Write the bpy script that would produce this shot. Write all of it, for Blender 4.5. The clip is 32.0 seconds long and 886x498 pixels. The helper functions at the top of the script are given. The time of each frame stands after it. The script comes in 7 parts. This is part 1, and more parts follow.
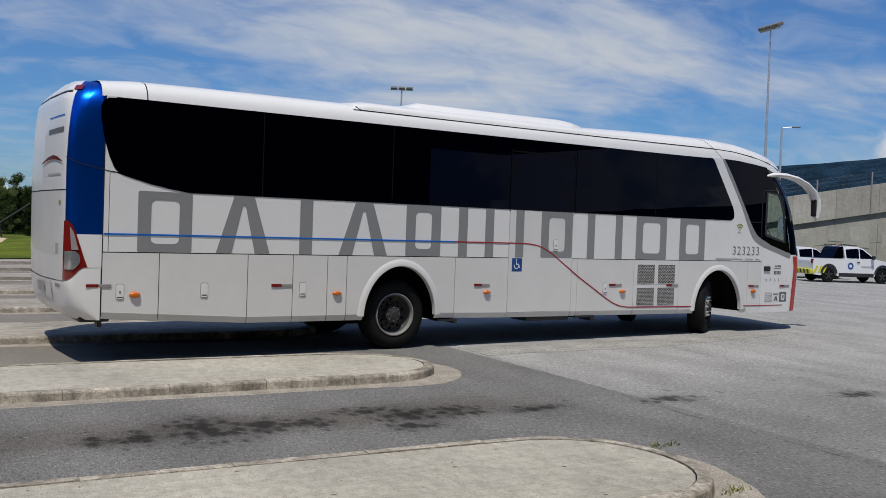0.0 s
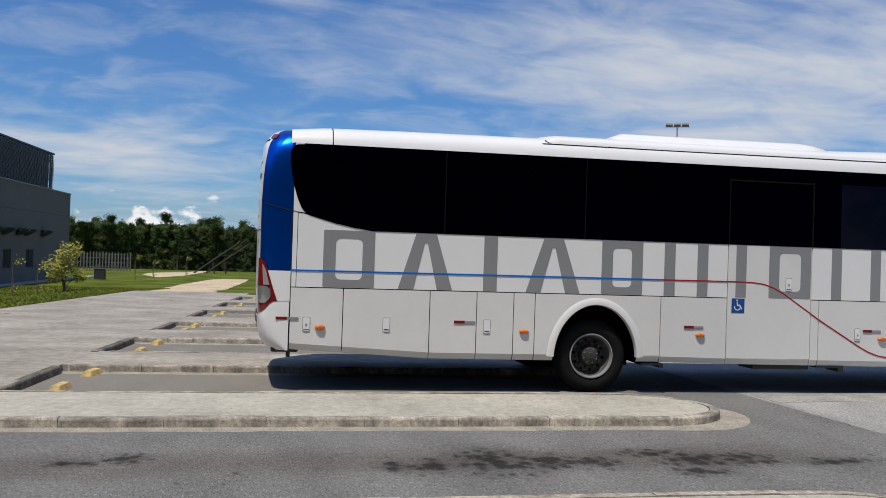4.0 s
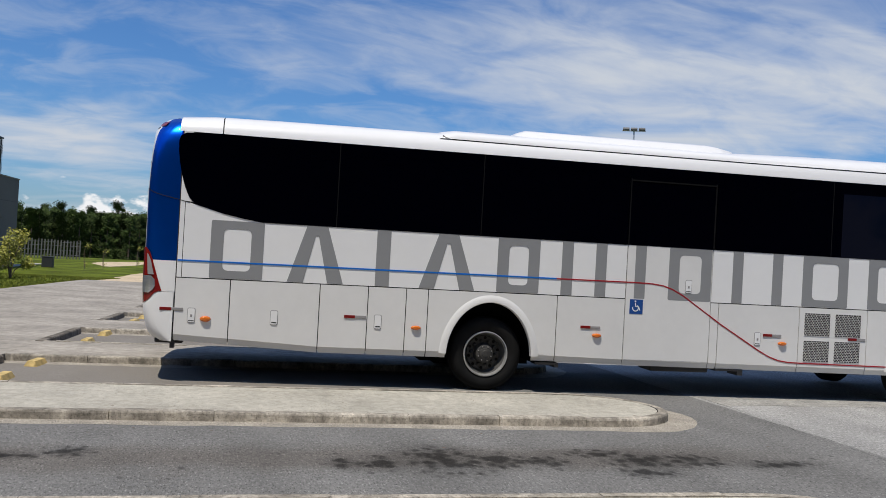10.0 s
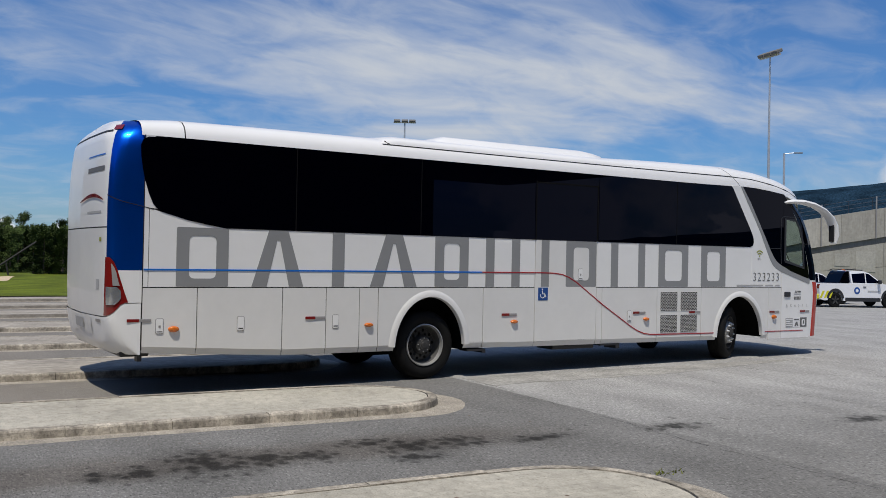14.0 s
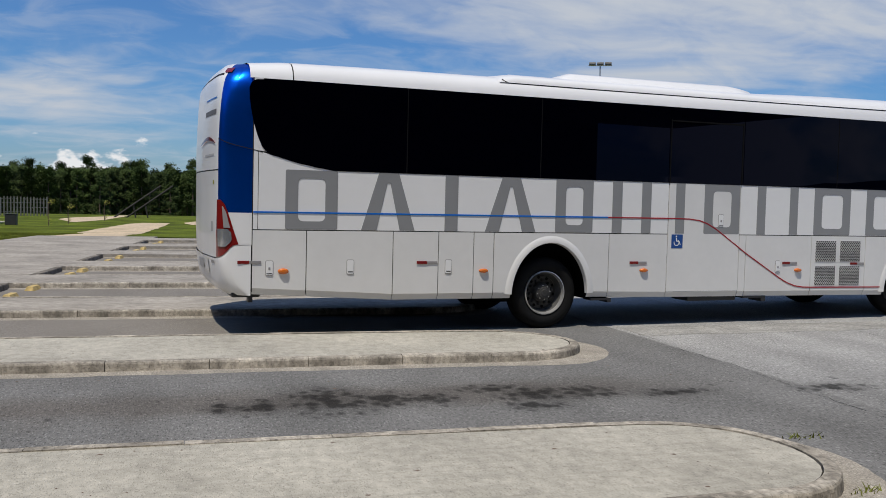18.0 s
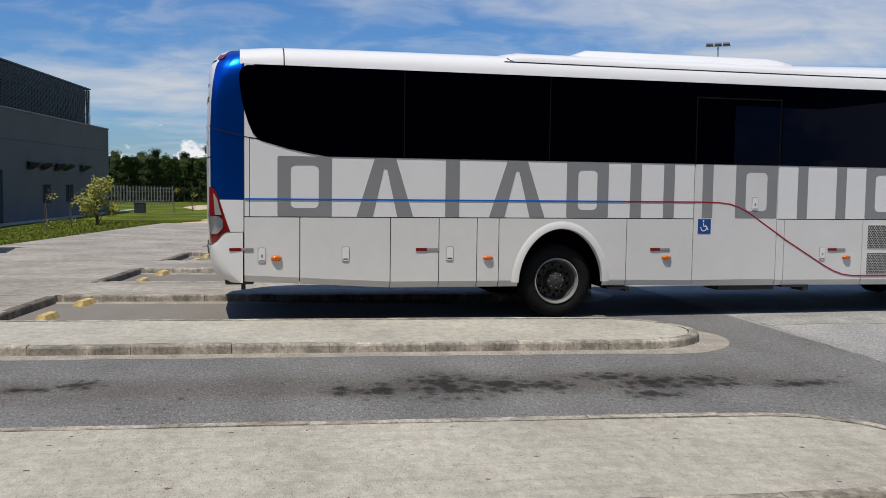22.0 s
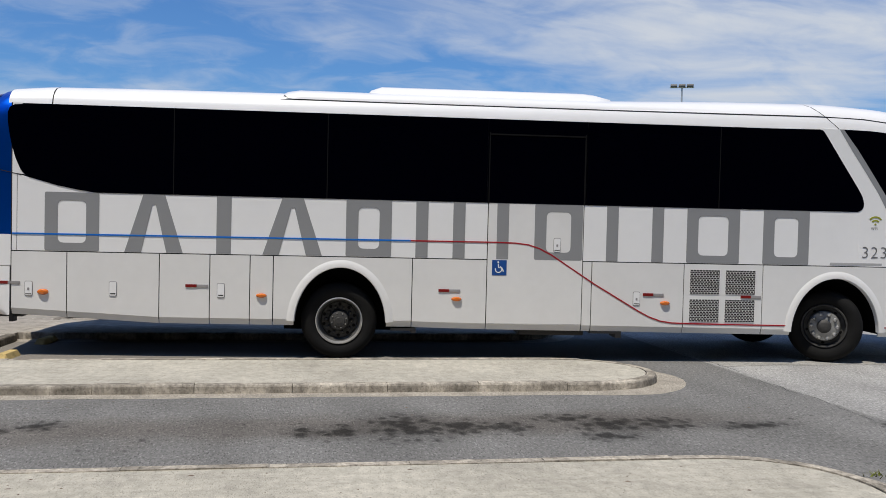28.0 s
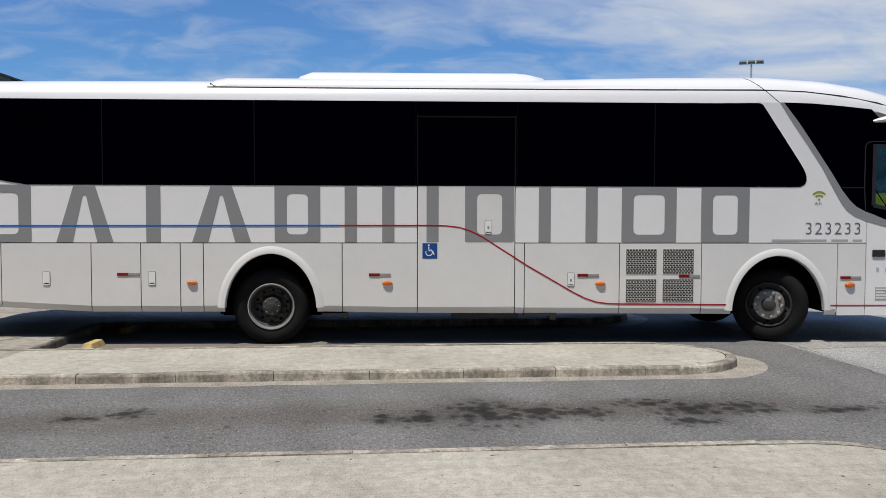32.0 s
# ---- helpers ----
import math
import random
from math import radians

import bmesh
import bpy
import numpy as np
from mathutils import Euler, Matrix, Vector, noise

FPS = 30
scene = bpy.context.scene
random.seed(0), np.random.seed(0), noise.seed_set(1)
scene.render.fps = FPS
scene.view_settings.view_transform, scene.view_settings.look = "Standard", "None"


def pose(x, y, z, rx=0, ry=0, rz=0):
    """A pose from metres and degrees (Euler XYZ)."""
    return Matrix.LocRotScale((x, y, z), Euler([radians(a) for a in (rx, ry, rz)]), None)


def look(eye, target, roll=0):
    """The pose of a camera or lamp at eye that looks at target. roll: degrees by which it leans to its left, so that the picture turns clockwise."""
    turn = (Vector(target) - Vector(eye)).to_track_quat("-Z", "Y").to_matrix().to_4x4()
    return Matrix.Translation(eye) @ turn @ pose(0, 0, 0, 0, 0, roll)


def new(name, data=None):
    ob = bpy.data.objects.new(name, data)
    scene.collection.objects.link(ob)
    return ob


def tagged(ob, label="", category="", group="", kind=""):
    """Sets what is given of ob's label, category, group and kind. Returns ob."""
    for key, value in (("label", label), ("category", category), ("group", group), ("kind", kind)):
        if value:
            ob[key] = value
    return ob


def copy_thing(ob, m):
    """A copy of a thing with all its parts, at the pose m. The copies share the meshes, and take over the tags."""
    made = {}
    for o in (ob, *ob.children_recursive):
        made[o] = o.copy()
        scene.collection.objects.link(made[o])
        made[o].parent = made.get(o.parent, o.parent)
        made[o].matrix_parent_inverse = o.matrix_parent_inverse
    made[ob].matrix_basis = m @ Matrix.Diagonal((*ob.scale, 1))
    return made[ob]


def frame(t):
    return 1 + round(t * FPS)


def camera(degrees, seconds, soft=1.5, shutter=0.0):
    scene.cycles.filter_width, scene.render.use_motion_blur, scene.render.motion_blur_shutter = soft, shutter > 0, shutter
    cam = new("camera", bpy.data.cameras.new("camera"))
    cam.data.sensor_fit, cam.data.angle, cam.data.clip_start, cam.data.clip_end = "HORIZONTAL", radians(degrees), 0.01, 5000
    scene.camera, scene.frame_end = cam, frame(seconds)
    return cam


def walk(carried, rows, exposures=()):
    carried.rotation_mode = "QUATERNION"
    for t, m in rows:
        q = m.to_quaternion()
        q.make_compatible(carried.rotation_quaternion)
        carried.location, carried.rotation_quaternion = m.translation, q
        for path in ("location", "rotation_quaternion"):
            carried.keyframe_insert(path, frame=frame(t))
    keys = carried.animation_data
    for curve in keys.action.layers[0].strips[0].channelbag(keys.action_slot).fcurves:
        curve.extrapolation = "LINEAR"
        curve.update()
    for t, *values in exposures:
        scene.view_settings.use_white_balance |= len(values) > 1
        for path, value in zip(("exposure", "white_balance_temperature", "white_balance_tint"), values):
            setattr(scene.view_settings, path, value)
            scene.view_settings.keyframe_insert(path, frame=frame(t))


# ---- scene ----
cam = camera(51.89, 32.0, soft=0.8)
PATH = [
    (0, pose(0.018, -0.831, 1.809, 88.55, -1.98, -29.59)),
    (0.5, pose(-0.022, -0.868, 1.803, 89.56, -3.19, -26.33)),
    (1, pose(-0.009, -0.902, 1.791, 89.17, -2.39, -24.32)),
    (1.5, pose(-0.051, -0.873, 1.789, 88.64, -1.57, -21.32)),
    (2, pose(-0.102, -0.907, 1.789, 89.25, -2.46, -15.67)),
    (2.5, pose(-0.117, -0.916, 1.800, 89.71, -2.18, -13.14)),
    (4.5, pose(-0.150, -0.904, 1.797, 90.53, -1.72, -12.18)),
    (5, pose(-0.214, -0.817, 1.789, 89.96, -2.65, -9.03)),
    (5.5, pose(-0.180, -0.888, 1.791, 88.63, -2.92, -5.53)),
    (6, pose(-0.155, -0.916, 1.789, 88.25, -2.47, -4.32)),
    (6.5, pose(-0.151, -0.921, 1.794, 88.77, -2.82, -3.61)),
    (7, pose(-0.182, -0.924, 1.799, 89.90, -2.10, -5.63)),
    (7.5, pose(-0.180, -0.905, 1.801, 90.69, -2.70, -7.98)),
    (8, pose(-0.187, -0.905, 1.802, 90.78, -3.27, -9.39)),
    (8.5, pose(-0.152, -0.894, 1.800, 90.43, -3.45, -11.31)),
    (9, pose(-0.149, -0.893, 1.800, 90.41, -3.66, -12.57)),
    (9.5, pose(-0.127, -0.895, 1.793, 90.44, -3.38, -13.74)),
    (10, pose(-0.117, -0.888, 1.801, 90.45, -3.38, -15.39)),
    (10.5, pose(-0.100, -0.893, 1.803, 90.54, -3.34, -16.18)),
    (11, pose(-0.050, -0.854, 1.785, 90.71, -3.07, -20.49)),
    (11.5, pose(-0.003, -0.865, 1.790, 90.81, -3.40, -25.21)),
    (12, pose(0.004, -0.868, 1.789, 91.00, -3.35, -29.12)),
    (12.5, pose(0.021, -0.872, 1.790, 91.37, -3.00, -29.69)),
    (13, pose(0.035, -0.856, 1.795, 91.54, -2.51, -30.14)),
    (13.5, pose(0.008, -0.862, 1.791, 91.01, -1.81, -29.93)),
    (15.5, pose(0.452, -0.916, 1.814, 89.81, 0.30, -27.98)),
    (16, pose(0.573, -0.931, 1.810, 89.82, -0.40, -30.12)),
    (16.5, pose(0.753, -0.929, 1.780, 87.65, -3.41, -23.55)),
    (17, pose(0.810, -0.956, 1.770, 86.71, -0.71, -20.57)),
    (17.5, pose(0.757, -0.943, 1.782, 86.94, 0.85, -20.95)),
    (18, pose(0.807, -0.946, 1.775, 86.92, -1.29, -16.60)),
    (18.5, pose(0.804, -0.949, 1.780, 87.25, -1.15, -16.70)),
    (19, pose(0.782, -0.955, 1.774, 87.46, -1.62, -15.27)),
    (19.5, pose(0.756, -0.956, 1.769, 87.41, -2.10, -14.62)),
    (20, pose(0.758, -0.945, 1.770, 86.27, -1.91, -13.45)),
    (20.5, pose(0.734, -0.944, 1.782, 86.96, -0.71, -12.51)),
    (21, pose(0.735, -0.951, 1.761, 85.56, -0.61, -9.39)),
    (21.5, pose(0.740, -0.952, 1.772, 86.64, -1.33, -10.49)),
    (22, pose(0.748, -0.957, 1.775, 85.95, -0.86, -9.68)),
    (22.5, pose(0.749, -0.961, 1.777, 86.88, -1.85, -11.30)),
    (23, pose(0.765, -0.980, 1.780, 87.32, -1.53, -12.12)),
    (23.5, pose(0.757, -0.984, 1.783, 87.57, -1.05, -10.84)),
    (24, pose(0.768, -0.979, 1.806, 87.89, -2.09, -11.44)),
    (24.5, pose(0.770, -0.991, 1.817, 87.49, -1.68, -11.25)),
    (25, pose(0.791, -1.001, 1.838, 87.56, -1.36, -11.45)),
    (25.5, pose(0.820, -1.026, 1.849, 87.83, -1.13, -12.15)),
    (27.5, pose(0.773, -1.127, 1.861, 87.93, -1.57, -11.42)),
    (28, pose(0.775, -1.126, 1.866, 88.17, -1.43, -11.65)),
    (28.5, pose(0.773, -1.124, 1.864, 87.66, -1.00, -11.22)),
    (29, pose(0.759, -1.136, 1.864, 87.83, -1.18, -10.48)),
    (29.5, pose(0.752, -1.122, 1.860, 87.52, -0.79, -10.72)),
    (30, pose(0.732, -1.117, 1.864, 87.30, -0.34, -9.12)),
    (30.5, pose(0.721, -1.102, 1.874, 87.76, -0.20, -8.85)),
    (31, pose(0.712, -1.098, 1.875, 88.09, -0.16, -8.74)),
    (31.5, pose(0.699, -1.088, 1.865, 87.50, -0.24, -8.94)),
    (32, pose(0.682, -1.079, 1.866, 87.19, -0.23, -7.64)),
]
walk(cam, PATH, [(0, -0.14), (2, -0.06), (5, 0.03), (10, 0.05), (13, -0.05), (16, -0.08), (19, -0.1), (21, -0.03), (23, 0.02), (25, 0.06), (28, 0.1), (32, 0.1)])

# world, sun and exposure
world = bpy.data.worlds.new("sky")
scene.world = world
world.use_nodes = True
SUN_DIR = Vector((0.27, 0.32, -1.0)).normalized()
SUN_EL = math.asin(-SUN_DIR.z)
SUN_AZ = math.atan2(-SUN_DIR.x, -SUN_DIR.y)


def make_sky():
    nt = world.node_tree
    nt.nodes.clear()
    N = nt.nodes.new
    L = nt.links.new
    out = N("ShaderNodeOutputWorld")
    bg = N("ShaderNodeBackground")
    sky = N("ShaderNodeTexSky")
    sky.sky_type = "NISHITA"
    sky.sun_disc = False
    sky.sun_elevation = SUN_EL
    sky.sun_rotation = SUN_AZ
    sky.altitude = 10
    sky.air_density, sky.dust_density, sky.ozone_density = 1.0, 0.6, 2.5
    co = N("ShaderNodeTexCoord")
    sep = N("ShaderNodeSeparateXYZ")
    L(co.outputs["Generated"], sep.inputs[0])
    up = N("ShaderNodeMath"); up.operation = "ADD"; up.inputs[1].default_value = 0.22
    L(sep.outputs[2], up.inputs[0])
    mx = N("ShaderNodeMath"); mx.operation = "MAXIMUM"; mx.inputs[1].default_value = 0.05
    L(up.outputs[0], mx.inputs[0])
    px = N("ShaderNodeMath"); px.operation = "DIVIDE"
    py = N("ShaderNodeMath"); py.operation = "DIVIDE"
    L(sep.outputs[0], px.inputs[0]); L(mx.outputs[0], px.inputs[1])
    L(sep.outputs[1], py.inputs[0]); L(mx.outputs[0], py.inputs[1])
    flat = N("ShaderNodeCombineXYZ")
    L(px.outputs[0], flat.inputs[0]); L(py.outputs[0], flat.inputs[1])

    # one broad bank of high cloud to the north-east
    bm_ = N("ShaderNodeMapping")
    bm_.inputs["Location"].default_value = (-1.55, -2.6, 0)
    bm_.inputs["Scale"].default_value = (1.28, 1.28, 0)
    L(flat.outputs[0], bm_.inputs[0])
    bl = N("ShaderNodeVectorMath"); bl.operation = "LENGTH"
    L(bm_.outputs[0], bl.inputs[0])
    bank = N("ShaderNodeMapRange"); bank.interpolation_type = "SMOOTHSTEP"
    bank.inputs[1].default_value, bank.inputs[2].default_value = 0.25, 1.25
    bank.inputs[3].default_value, bank.inputs[4].default_value = 0.16, -0.03
    L(bl.outputs["Value"], bank.inputs[0])
    # and a low one in the north-west
    lm = N("ShaderNodeMapping")
    lm.inputs["Location"].default_value = (0.40 * 1.1, -3.05 * 1.1, 0)
    lm.inputs["Scale"].default_value = (1.1, 1.1, 0)
    L(flat.outputs[0], lm.inputs[0])
    ll = N("ShaderNodeVectorMath"); ll.operation = "LENGTH"
    L(lm.outputs[0], ll.inputs[0])
    low_bank = N("ShaderNodeMapRange"); low_bank.interpolation_type = "SMOOTHSTEP"
    low_bank.inputs[1].default_value, low_bank.inputs[2].default_value = 0.10, 0.85
    low_bank.inputs[3].default_value, low_bank.inputs[4].default_value = 0.115, 0.0
    L(ll.outputs["Value"], low_bank.inputs[0])
    banks = N("ShaderNodeMath"); banks.operation = "ADD"
    L(bank.outputs[0], banks.inputs[0]); L(low_bank.outputs[0], banks.inputs[1])

    def veil(scale, lo, hi, stretch, turn, detail, seed, warp=0.6, lean=0.0):
        mp = N("ShaderNodeMapping")
        mp.inputs["Scale"].default_value = stretch
        mp.inputs["Rotation"].default_value = (0, 0, radians(turn))
        mp.inputs["Location"].default_value = seed
        L(flat.outputs[0], mp.inputs[0])
        nz = N("ShaderNodeTexNoise")
        nz.inputs["Scale"].default_value = scale
        nz.inputs["Detail"].default_value = detail
        nz.inputs["Roughness"].default_value = 0.56
        nz.inputs["Distortion"].default_value = warp
        L(mp.outputs[0], nz.inputs[0])
        mr = N("ShaderNodeMapRange")
        mr.interpolation_type = "SMOOTHSTEP"
        mr.inputs[1].default_value, mr.inputs[2].default_value = lo, hi
        # cover thickens in the bank
        tilt = N("ShaderNodeMath"); tilt.operation = "MULTIPLY_ADD"; tilt.inputs[1].default_value = lean
        L(banks.outputs[0], tilt.inputs[0]); L(nz.outputs[0], tilt.inputs[2])
        L(tilt.outputs[0], mr.inputs[0])
        return mr.outputs[0]

    high = veil(0.95, 0.475, 0.76, (0.8, 1.6, 1), 24, 10, (3.1, 1.7, 0.0), 0.9, 1.0)
    fine = veil(4.6, 0.40, 0.70, (0.95, 1.35, 1), 20, 10, (0.4, 2.2, 0.0), 0.6, 0.5)
    mul = N("ShaderNodeMath"); mul.operation = "MULTIPLY_ADD"
    mul.inputs[1].default_value = 0.40
    L(fine, mul.inputs[0]); L(high, mul.inputs[2])
    cap = N("ShaderNodeMath"); cap.operation = "MULTIPLY"; cap.inputs[1].default_value = 0.72
    cap.use_clamp = True
    haze = N("ShaderNodeMapRange"); haze.interpolation_type = "SMOOTHSTEP"
    haze.inputs[1].default_value, haze.inputs[2].default_value = 0.0, 0.11
    haze.inputs[3].default_value, haze.inputs[4].default_value = 0.26, 0.0
    L(sep.outputs[2], haze.inputs[0])
    hz_ = N("ShaderNodeMath"); hz_.operation = "ADD"
    L(mul.outputs[0], hz_.inputs[0]); L(haze.outputs[0], hz_.inputs[1])
    L(hz_.outputs[0], cap.inputs[0])
    # low cumulus just over the horizon
    mp2 = N("ShaderNodeMapping")
    mp2.inputs["Scale"].default_value = (14.0, 14.0, 24.0)
    L(co.outputs["Generated"], mp2.inputs[0])
    n2 = N("ShaderNodeTexNoise")
    n2.inputs["Scale"].default_value = 1.6
    n2.inputs["Detail"].default_value = 8
    L(mp2.outputs[0], n2.inputs[0])
    hgt = N("ShaderNodeMapRange")
    hgt.inputs[1].default_value, hgt.inputs[2].default_value = 0.025, 0.10
    hgt.inputs[3].default_value, hgt.inputs[4].default_value = 0.085, -0.30
    L(sep.outputs[2], hgt.inputs[0])
    sm = N("ShaderNodeMath"); sm.operation = "ADD"
    L(n2.outputs[0], sm.inputs[0]); L(hgt.outputs[0], sm.inputs[1])
    cm = N("ShaderNodeMapRange"); cm.interpolation_type = "SMOOTHSTEP"
    cm.inputs[1].default_value, cm.inputs[2].default_value = 0.56, 0.63
    L(sm.outputs[0], cm.inputs[0])
    tint = N("ShaderNodeMix"); tint.data_type = "RGBA"; tint.blend_type = "MULTIPLY"
    tint.inputs[0].default_value = 1.0
    tint.inputs[7].default_value = SKY_TINT
    L(sky.outputs[0], tint.inputs[6])
    m1 = N("ShaderNodeMix"); m1.data_type = "RGBA"
    L(cap.outputs[0], m1.inputs[0])
    L(tint.outputs[2], m1.inputs[6])
    m1.inputs[7].default_value = CLOUD
    m2 = N("ShaderNodeMix"); m2.data_type = "RGBA"
    L(cm.outputs[0], m2.inputs[0])
    L(m1.outputs[2], m2.inputs[6])
    m2.inputs[7].default_value = CUMULUS
    # heaped clouds standing in the south-east
    side_ = N("ShaderNodeVectorMath"); side_.operation = "DOT_PRODUCT"
    side_.inputs[1].default_value = (0.80, -0.60, 0)
    L(co.outputs["Generated"], side_.inputs[0])
    sec = N("ShaderNodeMapRange"); sec.interpolation_type = "SMOOTHSTEP"
    sec.inputs[1].default_value, sec.inputs[2].default_value = 0.0, 0.40
    sec.inputs[3].default_value, sec.inputs[4].default_value = -0.30, 0.02
    L(side_.outputs["Value"], sec.inputs[0])
    h3 = N("ShaderNodeMapRange")
    h3.inputs[1].default_value, h3.inputs[2].default_value = 0.07, 0.22
    h3.inputs[3].default_value, h3.inputs[4].default_value = 0.0, -0.26
    L(sep.outputs[2], h3.inputs[0])
    n3 = N("ShaderNodeTexNoise")
    n3.inputs["Scale"].default_value = 9.0
    n3.inputs["Detail"].default_value = 7
    n3.inputs["Roughness"].default_value = 0.5
    L(co.outputs["Generated"], n3.inputs[0])
    s3 = N("ShaderNodeMath"); s3.operation = "ADD"
    L(n3.outputs[0], s3.inputs[0]); L(h3.outputs[0], s3.inputs[1])
    s4 = N("ShaderNodeMath"); s4.operation = "ADD"
    L(s3.outputs[0], s4.inputs[0]); L(sec.outputs[0], s4.inputs[1])
    c3 = N("ShaderNodeMapRange"); c3.interpolation_type = "SMOOTHSTEP"
    c3.inputs[1].default_value, c3.inputs[2].default_value = 0.47, 0.58
    L(s4.outputs[0], c3.inputs[0])
    m3 = N("ShaderNodeMix"); m3.data_type = "RGBA"
    L(c3.outputs[0], m3.inputs[0])
    L(m2.outputs[2], m3.inputs[6])
    m3.inputs[7].default_value = HEAPED
    L(m3.outputs[2], bg.inputs[0])
    bg.inputs[1].default_value = SKY_STRENGTH
    L(bg.outputs[0], out.inputs[0])


SKY_STRENGTH = 0.083
SKY_TINT = (0.49, 0.82, 1.24, 1)
CLOUD = (6.7, 7.2, 8.0, 1)
CUMULUS = (10.2, 10.3, 10.5, 1)
HEAPED = (8.0, 8.2, 8.6, 1)
make_sky()
sun_data = bpy.data.lights.new("sun", "SUN")
sun_data.energy = 3.7
sun_data.angle = radians(0.53)
sun_data.color = (1.0, 0.935, 0.83)
sun = new("sun", sun_data)
sun.matrix_world = look((0, 0, 60), Vector((0, 0, 60)) + SUN_DIR)


# ---------------------------------------------------------------- materials
def mat(name, color, rough=0.6, metal=0.0, vary=0.12, scale=4.0, bump=0.0, bump_scale=60.0, spec=0.5, coat=0.0,
        glow=None, glass=0.0, fine=0.0, fine_scale=80.0, per_piece=0.0, stretch=(1, 1, 1), streak=0.0,
        speck=0.0, speck_scale=90.0, pale=0.0, brushed=0.0):
    """A surface with tone changes at two scales and, where asked for, relief."""
    m = bpy.data.materials.new(name)
    m.use_nodes = True
    nt = m.node_tree
    b = nt.nodes["Principled BSDF"]
    N, L = nt.nodes.new, nt.links.new
    b.inputs["Roughness"].default_value = rough
    b.inputs["Metallic"].default_value = metal
    b.inputs["Specular IOR Level"].default_value = spec
    b.inputs["Coat Weight"].default_value = coat
    b.inputs["Coat Roughness"].default_value = 0.04
    b.inputs["Transmission Weight"].default_value = glass
    co = N("ShaderNodeTexCoord")
    mp = N("ShaderNodeMapping")
    mp.inputs["Scale"].default_value = stretch
    L(co.outputs["Object"], mp.inputs[0])
    last = None
    rgb = N("ShaderNodeRGB")
    rgb.outputs[0].default_value = (*color, 1)
    last = rgb.outputs[0]

    def tone(sc, amount, detail, src=None):
        nonlocal last
        nz = N("ShaderNodeTexNoise")
        nz.inputs["Scale"].default_value = sc
        nz.inputs["Detail"].default_value = detail
        L(src or mp.outputs[0], nz.inputs[0])
        mr = N("ShaderNodeMapRange")
        mr.inputs[1].default_value, mr.inputs[2].default_value = 0.3, 0.7
        mr.inputs[3].default_value, mr.inputs[4].default_value = 1 - amount, 1 + amount
        L(nz.outputs[0], mr.inputs[0])
        mx = N("ShaderNodeMix"); mx.data_type = "RGBA"; mx.blend_type = "MULTIPLY"
        mx.inputs[0].default_value = 1
        L(last, mx.inputs[6]); L(mr.outputs[0], mx.inputs[7])
        last = mx.outputs[2]

    if vary:
        tone(scale, vary, 5)
    if fine:
        tone(fine_scale, fine, 3)
    def flecks(sc, lo, hi, value, src):
        """Small spots where a fine noise passes a threshold."""
        nonlocal last
        nz = N("ShaderNodeTexNoise")
        nz.inputs["Scale"].default_value = sc
        nz.inputs["Detail"].default_value = 2
        L(src, nz.inputs[0])
        mr = N("ShaderNodeMapRange")
        mr.inputs[1].default_value, mr.inputs[2].default_value = lo, hi
        mr.inputs[3].default_value, mr.inputs[4].default_value = 1.0, value
        L(nz.outputs[0], mr.inputs[0])
        mx = N("ShaderNodeMix"); mx.data_type = "RGBA"; mx.blend_type = "MULTIPLY"
        mx.inputs[0].default_value = 1
        L(last, mx.inputs[6]); L(mr.outputs[0], mx.inputs[7])
        last = mx.outputs[2]

    if speck or pale:
        m5 = N("ShaderNodeMapping")
        m5.inputs["Scale"].default_value = (1.25, 0.42, 1)
        L(co.outputs["Object"], m5.inputs[0])
    if speck:
        flecks(speck_scale, 0.55, 0.70, 1 - speck, m5.outputs[0])
    if pale:
        flecks(speck_scale * 0.83, 0.56, 0.72, 1 + pale, m5.outputs[0])
    if brushed:
        m3 = N("ShaderNodeMapping")
        m3.inputs["Scale"].default_value = (0.55, 11, 1)
        L(co.outputs["Object"], m3.inputs[0])
        flecks(1.7, 0.54, 0.68, 1 - brushed, m3.outputs[0])
        m4 = N("ShaderNodeMapping")
        m4.inputs["Scale"].default_value = (0.9, 26, 1)
        L(co.outputs["Object"], m4.inputs[0])
        flecks(1.9, 0.60, 0.66, 1 - brushed * 0.9, m4.outputs[0])
    if streak:
        m2 = N("ShaderNodeMapping")
        m2.inputs["Scale"].default_value = (9, 9, 0.7)
        L(co.outputs["Object"], m2.inputs[0])
        tone(1.5, streak, 4, m2.outputs[0])
    if per_piece:
        oi = N("ShaderNodeObjectInfo")
        mr = N("ShaderNodeMapRange")
        mr.inputs[3].default_value, mr.inputs[4].default_value = 1 - per_piece, 1 + per_piece
        L(oi.outputs["Random"], mr.inputs[0])
        mx = N("ShaderNodeMix"); mx.data_type = "RGBA"; mx.blend_type = "MULTIPLY"
        mx.inputs[0].default_value = 1
        L(last, mx.inputs[6]); L(mr.outputs[0], mx.inputs[7])
        last = mx.outputs[2]
    L(last, b.inputs["Base Color"])
    if bump:
        nz = N("ShaderNodeTexNoise")
        nz.inputs["Scale"].default_value = bump_scale
        nz.inputs["Detail"].default_value = 4
        L(mp.outputs[0], nz.inputs[0])
        bp = N("ShaderNodeBump")
        bp.inputs["Strength"].default_value = bump
        bp.inputs["Distance"].default_value = 0.01
        L(nz.outputs[0], bp.inputs["Height"])
        L(bp.outputs[0], b.inputs["Normal"])
    if glow:
        b.inputs["Emission Color"].default_value = (*glow[:3], 1)
        b.inputs["Emission Strength"].default_value = glow[3]
    return m


